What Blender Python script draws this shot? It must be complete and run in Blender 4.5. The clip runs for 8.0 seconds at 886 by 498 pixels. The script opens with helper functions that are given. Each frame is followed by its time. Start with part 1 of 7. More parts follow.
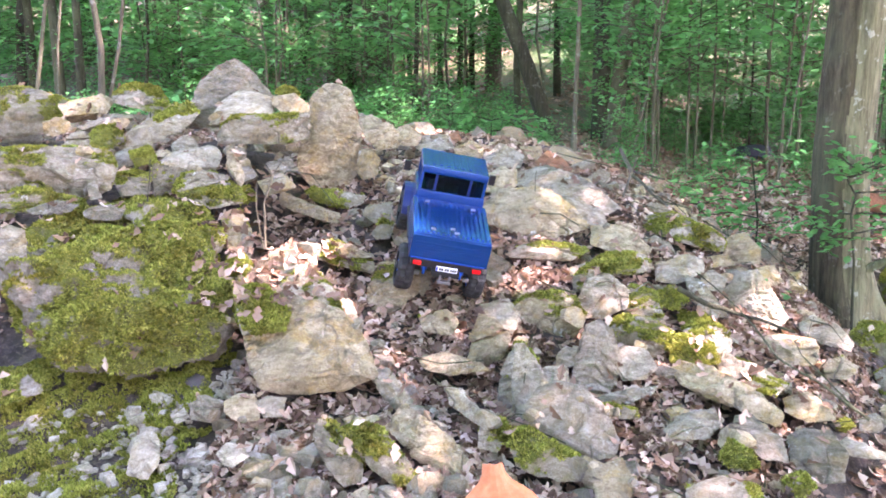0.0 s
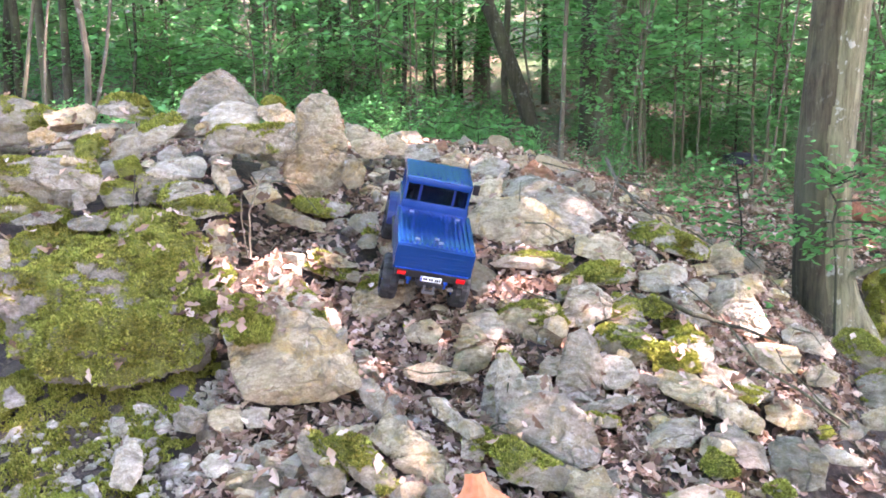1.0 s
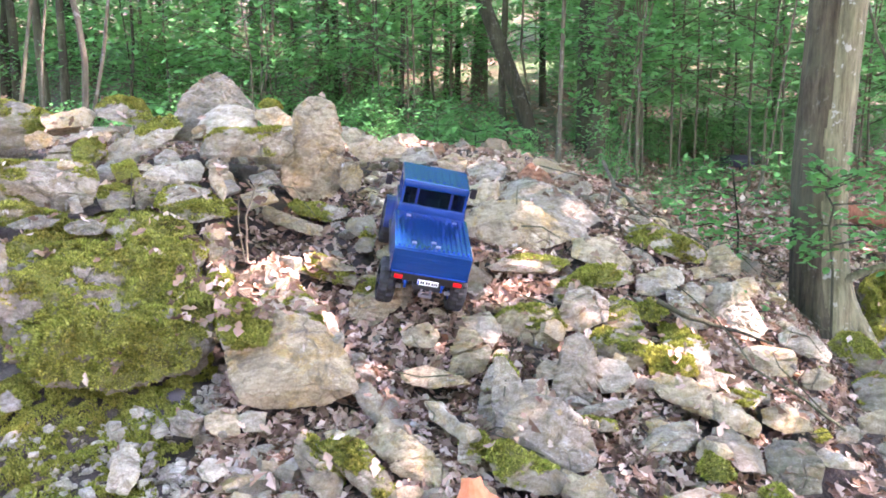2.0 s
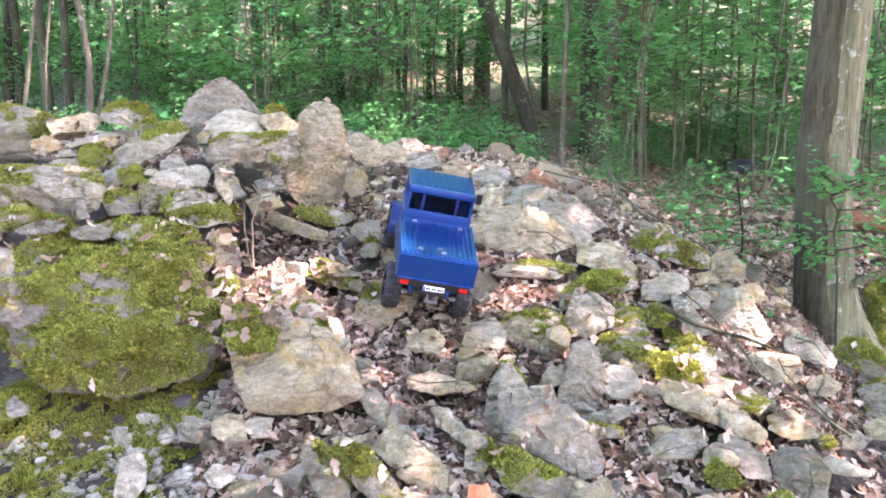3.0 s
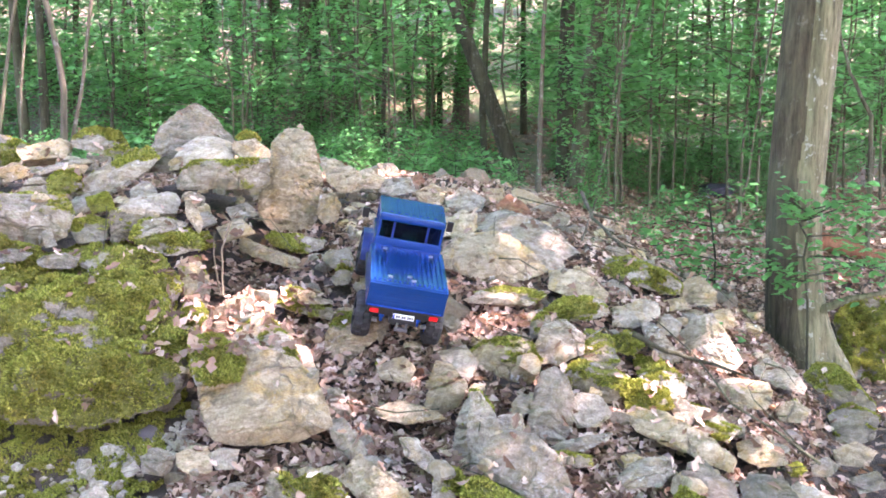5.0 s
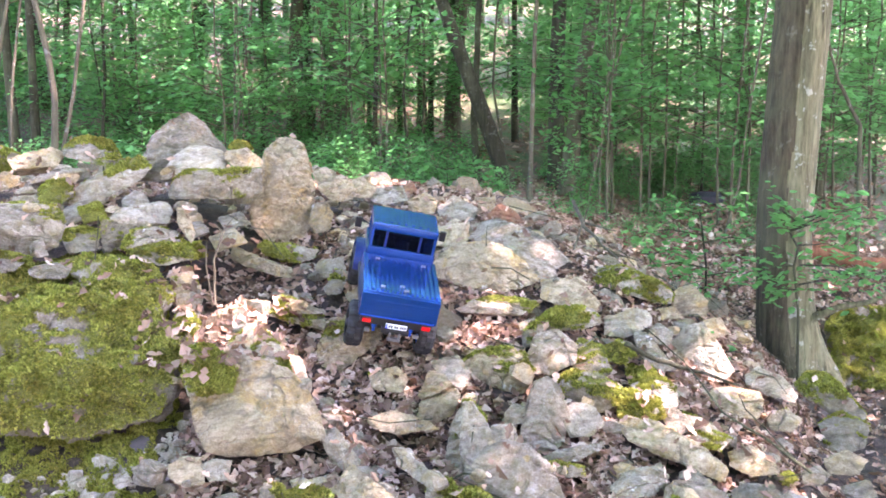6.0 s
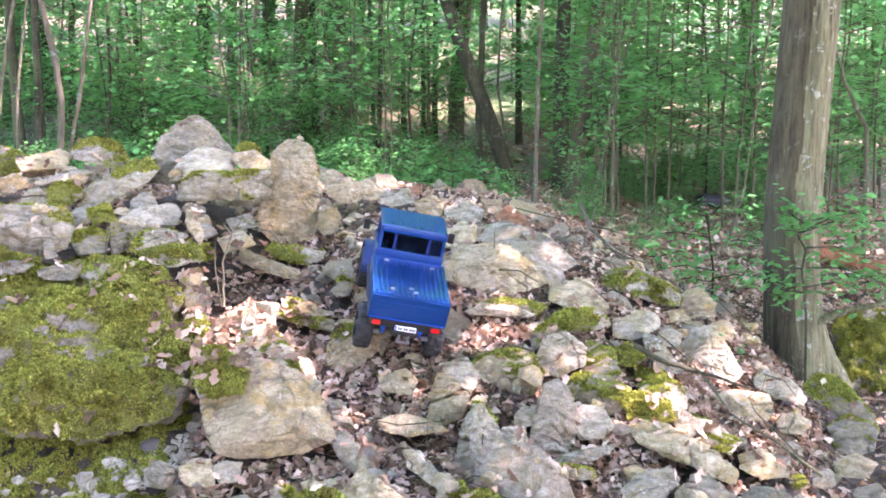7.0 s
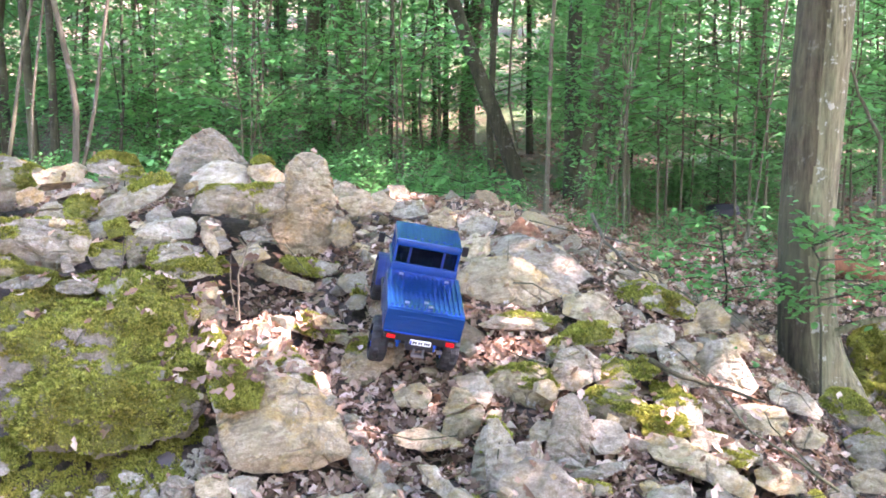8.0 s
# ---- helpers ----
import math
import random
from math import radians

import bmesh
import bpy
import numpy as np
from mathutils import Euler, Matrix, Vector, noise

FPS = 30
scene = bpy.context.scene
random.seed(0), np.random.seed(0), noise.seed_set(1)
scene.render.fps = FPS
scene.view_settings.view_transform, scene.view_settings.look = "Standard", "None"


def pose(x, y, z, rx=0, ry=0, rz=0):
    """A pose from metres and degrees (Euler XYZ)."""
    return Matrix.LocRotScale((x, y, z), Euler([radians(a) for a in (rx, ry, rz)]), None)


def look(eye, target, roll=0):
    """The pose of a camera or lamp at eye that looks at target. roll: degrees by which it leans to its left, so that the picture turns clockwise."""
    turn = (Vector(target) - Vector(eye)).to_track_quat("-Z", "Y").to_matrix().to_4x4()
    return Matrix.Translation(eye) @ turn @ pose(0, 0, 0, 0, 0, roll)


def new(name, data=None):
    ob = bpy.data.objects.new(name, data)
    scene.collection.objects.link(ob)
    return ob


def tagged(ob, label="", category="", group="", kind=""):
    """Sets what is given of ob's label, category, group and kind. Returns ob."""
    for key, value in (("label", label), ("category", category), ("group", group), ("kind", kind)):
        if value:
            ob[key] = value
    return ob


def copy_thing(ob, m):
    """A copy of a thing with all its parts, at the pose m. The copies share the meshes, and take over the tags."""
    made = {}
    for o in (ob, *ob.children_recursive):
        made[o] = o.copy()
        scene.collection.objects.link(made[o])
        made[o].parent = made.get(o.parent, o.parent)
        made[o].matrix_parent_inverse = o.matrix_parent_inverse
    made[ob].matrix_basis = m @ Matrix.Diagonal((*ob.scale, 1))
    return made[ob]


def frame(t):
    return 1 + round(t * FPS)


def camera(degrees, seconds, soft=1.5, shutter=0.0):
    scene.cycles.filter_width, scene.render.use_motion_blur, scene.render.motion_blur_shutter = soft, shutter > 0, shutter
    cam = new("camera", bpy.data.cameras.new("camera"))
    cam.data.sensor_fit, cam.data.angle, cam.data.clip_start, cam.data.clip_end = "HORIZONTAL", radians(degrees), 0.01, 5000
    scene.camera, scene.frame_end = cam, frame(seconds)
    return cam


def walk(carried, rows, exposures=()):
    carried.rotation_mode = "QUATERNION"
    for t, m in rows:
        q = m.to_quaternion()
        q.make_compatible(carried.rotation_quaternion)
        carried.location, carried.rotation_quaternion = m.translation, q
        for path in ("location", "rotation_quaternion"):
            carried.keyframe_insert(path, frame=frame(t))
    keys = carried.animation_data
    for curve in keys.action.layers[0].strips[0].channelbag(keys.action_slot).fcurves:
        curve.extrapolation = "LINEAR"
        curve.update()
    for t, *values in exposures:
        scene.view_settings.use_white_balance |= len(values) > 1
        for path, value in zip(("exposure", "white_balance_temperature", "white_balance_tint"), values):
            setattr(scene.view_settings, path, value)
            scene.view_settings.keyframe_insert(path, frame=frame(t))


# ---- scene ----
import itertools
from mathutils.bvhtree import BVHTree

cam = camera(54.9, 8.0, soft=1.75)
PATH = [
    (0, (0.085, -0.481, 0.966), (0.097, 1.485, 0.595), -0.9),
    (0.5, (0.098, -0.489, 0.974), (0.129, 1.478, 0.614), -0.8),
    (1, (0.101, -0.492, 0.976), (0.137, 1.476, 0.621), -0.9),
    (1.5, (0.108, -0.493, 0.977), (0.15, 1.475, 0.625), -0.9),
    (3, (0.091, -0.494, 0.99), (0.129, 1.476, 0.646), -0.8),
    (3.5, (0.096, -0.495, 0.988), (0.138, 1.476, 0.653), -0.6),
    (4, (0.097, -0.49, 0.994), (0.145, 1.483, 0.667), -0.3),
    (4.5, (0.114, -0.492, 1.006), (0.176, 1.484, 0.699), -0.5),
    (5, (0.124, -0.493, 1.004), (0.206, 1.484, 0.712), -0.7),
    (6.5, (0.111, -0.497, 1.015), (0.216, 1.482, 0.743), -0.6),
    (7, (0.101, -0.493, 1.011), (0.198, 1.486, 0.741), -0.6),
    (7.5, (0.104, -0.495, 1.022), (0.184, 1.486, 0.757), -0.6),
    (8, (0.088, -0.494, 1.027), (0.162, 1.489, 0.777), -0.7),
]
walk(cam, [(t, look(eye, target, roll)) for t, eye, target, roll in PATH], [(0.0, 4.32, 6800, 52), (8.0, 4.32, 6800, 52)])


def smooth(a, b, v):
    v = min(1.0, max(0.0, (v - a) / (b - a)))
    return v * v * (3 - 2 * v)


def heap(x, y):
    """The rock heap's mean surface: it climbs away from the path, flattens out, and falls off beside the big tree."""
    rise = 0.10 + 0.51 * smooth(0.95, 3.1, y) + 0.045 * max(0.0, min(y, 4.6) - 2.6) - 0.30 * max(0.0, y - 4.6)
    side = math.log1p(math.exp((x - 0.55) * 7)) / 7
    left = 0.10 * smooth(-0.3, -1.0, x) * smooth(1.5, 2.6, y)
    drop_off = 0.55 * math.log1p(math.exp((x - 1.35) * 9)) / 9
    foot = 0.05 * math.exp(-((x + 0.42) / 0.5) ** 4 - ((y - 1.52) / 0.2) ** 2)  # under the mossy boulder and the slab
    return rise - 0.36 * side - drop_off + left + foot


def forest(x, y):
    """The forest floor: a bank behind the heap, lower round the big tree, rising to a far hill."""
    low = smooth(0.13, 0.36, (x - 0.1) / max(y + 0.5, 1.0))
    bank = 0.41 + 0.02 * max(0.0, min(y, 9.0) - 5.0) + 0.085 * max(0.0, y - 9.0) + 0.15 * max(0.0, y - 15.0)
    hollow = -0.14 + 0.29 * smooth(2.8, 4.5, y) + 0.012 * max(0.0, y - 4.4) + 0.03 * max(0.0, y - 9.0) + 0.17 * max(0.0, y - 16.0)
    z = bank * (1 - low) + hollow * low
    near = 1 - smooth(1.2, 3.4, y)
    return z * (1 - near) - 0.1 * near


def ground_z(x, y):
    h, f = heap(x, y), forest(x, y)
    k = 0.03
    return max(h, f) + k * math.log1p(math.exp(-abs(h - f) / k))


def part(name, bm, material, parent=None, label=""):
    me = bpy.data.meshes.new(name)
    bm.to_mesh(me)
    bm.free()
    me.materials.append(material)
    ob = new(name, me)
    ob.parent = parent
    if label:
        ob["label"] = label
    return ob


world = bpy.data.worlds.new("sky")
scene.world = world
world.use_nodes = True
sky = world.node_tree.nodes.new("ShaderNodeTexSky")
sky.sky_type, sky.sun_disc = "NISHITA", False
SUN_TURN, SUN_HEIGHT = radians(100), radians(56)  # from +y towards +x, above the horizon
sky.sun_elevation, sky.sun_rotation = SUN_HEIGHT, SUN_TURN
world.node_tree.links.new(sky.outputs[0], world.node_tree.nodes["Background"].inputs[0])
world.node_tree.nodes["Background"].inputs[1].default_value = 0.15
TO_SUN = Vector((math.sin(SUN_TURN) * math.cos(SUN_HEIGHT), math.cos(SUN_TURN) * math.cos(SUN_HEIGHT), math.sin(SUN_HEIGHT)))
sun = new("sun", bpy.data.lights.new("sun", "SUN"))
sun.data.energy, sun.data.angle, sun.data.color = 2.5, radians(0.53), (1.0, 0.95, 0.86)
sun.matrix_world = look(TO_SUN * 50, (0, 0, 0))


# ---- materials ----
def nodes_of(name):
    m = bpy.data.materials.new(name)
    m.use_nodes = True
    t = m.node_tree
    return m, t, t.nodes["Principled BSDF"]


def add(t, kind, **values):
    n = t.nodes.new("ShaderNode" + kind)
    for k, v in values.items():
        n.inputs[k.replace("_", " ")].default_value = v
    return n


def place(t, random_shift=True):
    """Object coordinates in metres, shifted by each object's own random number."""
    c = t.nodes.new("ShaderNodeTexCoord")
    if not random_shift:
        return c.outputs["Object"]
    info = t.nodes.new("ShaderNodeObjectInfo")
    mul = t.nodes.new("ShaderNodeMath")
    mul.operation = "MULTIPLY"
    mul.inputs[1].default_value = 37.0
    t.links.new(info.outputs["Random"], mul.inputs[0])
    v = t.nodes.new("ShaderNodeVectorMath")
    t.links.new(c.outputs["Object"], v.inputs[0])
    t.links.new(mul.outputs[0], v.inputs[1])
    return v.outputs[0]


def noise_of(t, where, scale, detail=4.0, rough=0.6, warp=0.0):
    n = add(t, "TexNoise", Scale=scale, Detail=detail, Roughness=rough, Distortion=warp)
    t.links.new(where, n.inputs["Vector"])
    return n.outputs["Fac"]


def ramp(t, fac, a, b, ca=(0, 0, 0, 1), cb=(1, 1, 1, 1)):
    r = t.nodes.new("ShaderNodeValToRGB")
    e = r.color_ramp.elements
    e[0].position, e[1].position, e[0].color, e[1].color = a, b, ca, cb
    t.links.new(fac, r.inputs[0])
    return r.outputs[0]


def mix(t, fac, a, b, mode="MIX"):
    n = t.nodes.new("ShaderNodeMix")
    n.data_type, n.blend_type = "RGBA", mode
    for socket, v in ((n.inputs[0], fac), (n.inputs[6], a), (n.inputs[7], b)):
        if isinstance(v, (tuple, float, int)):
            socket.default_value = v
        else:
            t.links.new(v, socket)
    return n.outputs[2]


def math_of(t, op, a, b):
    n = t.nodes.new("ShaderNodeMath")
    n.operation = op
    for socket, v in ((n.inputs[0], a), (n.inputs[1], b)):
        if isinstance(v, (float, int)):
            socket.default_value = v
        else:
            t.links.new(v, socket)
    return n.outputs[0]


def bump(t, shader, height, strength, distance, below=None):
    n = add(t, "Bump", Strength=strength, Distance=distance)
    t.links.new(height, n.inputs["Height"])
    if below:
        t.links.new(below, n.inputs["Normal"])
    t.links.new(n.outputs[0], shader.inputs["Normal"])
    return n.outputs[0]


def stone(name, a, b, stain, moss=False):
    """Bedded limestone of two tones with rusty stains, cracks, dark pits, pale lichen and, where moss is set, green growth where the block's moss attribute says so."""
    m, t, s = nodes_of(name)
    w = place(t)
    info = t.nodes.new("ShaderNodeObjectInfo")
    bed = t.nodes.new("ShaderNodeMapping")
    bed.inputs["Rotation"].default_value = (0.25, 0.18, 0.4)
    bed.inputs["Scale"].default_value = (1, 1, 2.6)
    t.links.new(w, bed.inputs[0])
    streak = noise_of(t, bed.outputs[0], 13.0, 8.0, 0.72, 0.5)
    c = mix(t, ramp(t, streak, 0.34, 0.66), mix(t, 1.0, a, (0.72, 0.69, 0.66, 1), "MULTIPLY"), mix(t, 1.0, b, (1.27, 1.24, 1.24, 1), "MULTIPLY"))
    c = mix(t, ramp(t, noise_of(t, w, 12.0, 5.0, 0.72, 0.8), 0.50, 0.66), c, stain)
    c = mix(t, ramp(t, noise_of(t, w, 40.0, 8.0, 0.85, 0.5), 0.38, 0.58), mix(t, 1.0, c, (0.62, 0.58, 0.50, 1), "MULTIPLY"), c)
    grain = noise_of(t, w, 260.0, 3.0, 0.7)
    c = mix(t, ramp(t, grain, 0.34, 0.62), mix(t, 1.0, c, (0.80, 0.78, 0.74, 1), "MULTIPLY"), mix(t, 1.0, c, (1.08, 1.08, 1.08, 1), "MULTIPLY"))
    warp = add(t, "TexNoise", Scale=9.0, Detail=3.0)
    t.links.new(w, warp.inputs["Vector"])
    bent = t.nodes.new("ShaderNodeVectorMath")
    bent.operation = "MULTIPLY_ADD"
    bent.inputs[1].default_value = (0.09, 0.09, 0.09)
    t.links.new(warp.outputs["Color"], bent.inputs[0])
    t.links.new(w, bent.inputs[2])
    crack = t.nodes.new("ShaderNodeTexVoronoi")
    crack.feature = "DISTANCE_TO_EDGE"
    crack.inputs["Scale"].default_value = 7.5
    t.links.new(bent.outputs[0], crack.inputs["Vector"])
    lines = ramp(t, crack.outputs["Distance"], 0.0, 0.03)
    gaps = math_of(t, "MULTIPLY", math_of(t, "SUBTRACT", 1.0, lines), ramp(t, noise_of(t, w, 5.0, 2.0), 0.50, 0.62))
    c = mix(t, math_of(t, "MULTIPLY", gaps, 0.75), c, (0.12, 0.10, 0.075, 1))
    facet = t.nodes.new("ShaderNodeTexVoronoi")
    facet.inputs["Scale"].default_value = 20.0
    t.links.new(bent.outputs[0], facet.inputs["Vector"])
    lichen = math_of(t, "MULTIPLY", ramp(t, noise_of(t, w, 24.0, 4.0, 0.8), 0.60, 0.66), ramp(t, noise_of(t, w, 5.0, 2.0), 0.50, 0.66))
    c = mix(t, lichen, c, (0.62, 0.60, 0.54, 1))
    c = mix(t, math_of(t, "MULTIPLY", ramp(t, noise_of(t, w, 15.0, 7.0, 0.78, 1.2), 0.50, 0.66), 0.62), c, (0.10, 0.09, 0.065, 1))
    c = mix(t, math_of(t, "MULTIPLY", ramp(t, noise_of(t, w, 6.5, 6.0, 0.7, 0.6), 0.50, 0.66), 0.32), c, (0.31, 0.265, 0.135, 1))
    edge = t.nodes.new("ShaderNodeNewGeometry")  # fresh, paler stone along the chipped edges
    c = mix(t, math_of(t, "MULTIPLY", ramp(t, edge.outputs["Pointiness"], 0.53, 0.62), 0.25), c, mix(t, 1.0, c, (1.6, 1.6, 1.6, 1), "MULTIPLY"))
    bright = t.nodes.new("ShaderNodeMapRange")
    bright.inputs[3].default_value, bright.inputs[4].default_value = 0.68, 1.12
    t.links.new(info.outputs["Random"], bright.inputs[0])
    v = t.nodes.new("ShaderNodeHueSaturation")
    t.links.new(bright.outputs[0], v.inputs["Value"])
    t.links.new(c, v.inputs["Color"])
    c = v.outputs[0]
    if moss:
        fac = t.nodes.new("ShaderNodeAttribute")
        fac.attribute_name = "moss"
        fac = fac.outputs["Fac"]
        green = mix(t, noise_of(t, w, 90.0, 3.0, 0.8), (0.05, 0.056, 0.014, 1), (0.30, 0.31, 0.065, 1))
        green = mix(t, ramp(t, noise_of(t, w, 10.0, 3.0), 0.45, 0.65), green, mix(t, noise_of(t, w, 120.0, 2.0), (0.045, 0.04, 0.014, 1), (0.15, 0.14, 0.04, 1)))
        c = mix(t, fac, c, green)
    t.links.new(c, s.inputs["Base Color"])
    s.inputs["Roughness"].default_value = 0.9
    s.inputs["Specular IOR Level"].default_value = 0.25
    relief = math_of(t, "ADD", math_of(t, "MULTIPLY", facet.outputs["Distance"], 0.15), math_of(t, "ADD", streak, math_of(t, "MULTIPLY", gaps, -0.5)))
    first = bump(t, s, relief, 1.0, 0.022)
    second = bump(t, s, noise_of(t, w, 48.0, 8.0, 0.82), 0.8, 0.009, first)
    bump(t, s, grain, 0.5, 0.002, second)
    return m


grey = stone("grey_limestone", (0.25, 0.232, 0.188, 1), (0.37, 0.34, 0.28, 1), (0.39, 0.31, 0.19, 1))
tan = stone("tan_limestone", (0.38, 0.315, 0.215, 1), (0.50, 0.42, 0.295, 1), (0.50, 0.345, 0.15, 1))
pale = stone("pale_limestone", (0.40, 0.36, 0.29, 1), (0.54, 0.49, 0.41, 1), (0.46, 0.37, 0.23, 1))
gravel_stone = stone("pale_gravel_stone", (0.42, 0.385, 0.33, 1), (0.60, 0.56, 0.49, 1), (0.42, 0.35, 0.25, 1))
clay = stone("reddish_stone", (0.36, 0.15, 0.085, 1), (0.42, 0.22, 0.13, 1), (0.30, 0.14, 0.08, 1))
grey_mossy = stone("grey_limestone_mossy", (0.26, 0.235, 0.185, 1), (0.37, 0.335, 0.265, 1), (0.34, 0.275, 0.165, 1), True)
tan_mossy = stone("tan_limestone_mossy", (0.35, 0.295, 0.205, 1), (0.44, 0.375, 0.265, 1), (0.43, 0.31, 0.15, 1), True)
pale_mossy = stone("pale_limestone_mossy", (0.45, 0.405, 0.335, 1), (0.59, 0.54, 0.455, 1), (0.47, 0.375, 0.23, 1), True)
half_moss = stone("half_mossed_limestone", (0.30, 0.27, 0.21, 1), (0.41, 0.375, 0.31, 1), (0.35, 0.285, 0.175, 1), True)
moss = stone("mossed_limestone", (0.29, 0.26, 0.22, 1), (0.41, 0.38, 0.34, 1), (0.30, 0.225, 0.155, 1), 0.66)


def soil_material():
    """Forest soil under old leaves: brown crumbs, with a moss mat on the flat beside the path and grey grit next to it."""
    m, t, s = nodes_of("forest_soil")
    w = place(t, False)
    c = mix(t, ramp(t, noise_of(t, w, 9.0, 8.0, 0.7), 0.35, 0.65), (0.020, 0.014, 0.010, 1), (0.070, 0.048, 0.034, 1))
    c = mix(t, ramp(t, noise_of(t, w, 60.0, 6.0, 0.75, 1.0), 0.52, 0.72), c, (0.17, 0.12, 0.085, 1))
    xyz = t.nodes.new("ShaderNodeSeparateXYZ")
    t.links.new(w, xyz.inputs[0])
    wild = math_of(t, "MAXIMUM", ramp(t, math_of(t, "MULTIPLY", xyz.outputs[1], 0.1), 0.45, 0.62), ramp(t, xyz.outputs[1], 0.0, 0.9, (1, 1, 1, 1), (0, 0, 0, 1)))
    c = mix(t, math_of(t, "MULTIPLY", wild, ramp(t, noise_of(t, w, 14.0, 6.0, 0.8), 0.35, 0.6)), c, (0.20, 0.135, 0.085, 1))
    herbs = math_of(t, "MULTIPLY", ramp(t, noise_of(t, w, 0.5, 4.0, 0.6), 0.46, 0.60), math_of(t, "MULTIPLY", wild, 0.8))
    c = mix(t, herbs, c, (0.035, 0.105, 0.030, 1))
    wob = noise_of(t, w, 5.0, 5.0, 0.65)
    east = math_of(t, "ADD", xyz.outputs[0], math_of(t, "MULTIPLY", wob, 0.7))
    mat_edge = ramp(t, east, 0.0, 0.06, (1, 1, 1, 1), (0, 0, 0, 1))
    grit = mix(t, noise_of(t, w, 80.0, 4.0, 0.8), (0.06, 0.048, 0.037, 1), (0.23, 0.20, 0.165, 1))
    rim = math_of(t, "MULTIPLY", noise_of(t, w, 1.3, 5.0, 0.65), 2.0)
    near = ramp(t, math_of(t, "SUBTRACT", 1.62, xyz.outputs[1]), 0.0, 0.12)
    near = math_of(t, "MULTIPLY", near, ramp(t, math_of(t, "ADD", xyz.outputs[1], rim), 1.05, 1.35))
    near = math_of(t, "MULTIPLY", near, ramp(t, math_of(t, "ADD", math_of(t, "ADD", xyz.outputs[0], rim), 2.0), 0.7, 1.0))
    gritty = math_of(t, "MULTIPLY", ramp(t, math_of(t, "ADD", xyz.outputs[0], math_of(t, "MULTIPLY", wob, 0.3)), 0.02, 0.18, (1, 1, 1, 1), (0, 0, 0, 1)), near)
    c = mix(t, gritty, c, grit)
    green = mix(t, noise_of(t, w, 110.0, 4.0, 0.8), (0.035, 0.04, 0.012, 1), (0.16, 0.18, 0.035, 1))
    green = mix(t, ramp(t, noise_of(t, w, 14.0, 4.0, 0.7), 0.52, 0.62), green, grit)
    c = mix(t, math_of(t, "MULTIPLY", mat_edge, near), c, green)
    t.links.new(c, s.inputs["Base Color"])
    s.inputs["Roughness"].default_value = 0.95
    first = bump(t, s, noise_of(t, w, 22.0, 6.0, 0.75), 0.9, 0.03)
    bump(t, s, noise_of(t, w, 130.0, 4.0, 0.8), 0.8, 0.006, first)
    return m


def leaf_material(name, dark, mid, light, through_tone, share, rough=0.55, patches=0.0):
    """A leaf that reflects on one side and lets light through; every leaf has its own tone."""
    m, t, s = nodes_of(name)
    g = t.nodes.new("ShaderNodeNewGeometry")
    r = t.nodes.new("ShaderNodeValToRGB")
    e = r.color_ramp.elements
    e[0].color, e[1].color = dark, light
    e.new(0.62).color = mid
    t.links.new(g.outputs["Random Per Island"], r.inputs[0])
    w = place(t, False)
    c = mix(t, math_of(t, "MULTIPLY", noise_of(t, w, 60.0, 3.0), 0.4), r.outputs[0], dark)
    c = mix(t, math_of(t, "MULTIPLY", ramp(t, noise_of(t, w, 9.0, 4.0, 0.7), 0.47, 0.66), patches), c, mix(t, 1.0, c, (0.62, 0.44, 0.40, 1), "MULTIPLY"))
    t.links.new(c, s.inputs["Base Color"])
    s.inputs["Roughness"].default_value = rough
    s.inputs["Specular IOR Level"].default_value = 0.15
    tr = t.nodes.new("ShaderNodeBsdfTranslucent")
    t.links.new(mix(t, g.outputs["Random Per Island"], through_tone, tuple(v * 1.35 for v in through_tone[:3]) + (1,)), tr.inputs[0])
    mx = t.nodes.new("ShaderNodeMixShader")
    mx.inputs[0].default_value = share
    t.links.new(s.outputs[0], mx.inputs[1])
    t.links.new(tr.outputs[0], mx.inputs[2])
    t.links.new(mx.outputs[0], t.nodes["Material Output"].inputs[0])
    return m


def bark_material(name, a, b, lichen=0.0, ridge=14.0):
    m, t, s = nodes_of(name)
    w = place(t)
    st = t.nodes.new("ShaderNodeMapping")
    st.inputs["Scale"].default_value = (1, 1, 0.12)
    t.links.new(w, st.inputs[0])
    streak = noise_of(t, st.outputs[0], ridge * 3.4, 7.0, 0.72, 0.3)
    c = mix(t, ramp(t, streak, 0.35, 0.62), a, b)
    c = mix(t, ramp(t, noise_of(t, w, 3.5, 4.0), 0.45, 0.7), c, mix(t, 0.5, c, (0.10, 0.11, 0.06, 1)))
    if lichen:
        c = mix(t, math_of(t, "MULTIPLY", ramp(t, noise_of(t, w, 17.0, 3.0, 0.8), 0.60, 0.66), lichen), c, (0.55, 0.58, 0.53, 1))
    t.links.new(c, s.inputs["Base Color"])
    s.inputs["Roughness"].default_value = 0.9
    s.inputs["Specular IOR Level"].default_value = 0.2
    bump(t, s, streak, 1.0, 0.018)
    return m


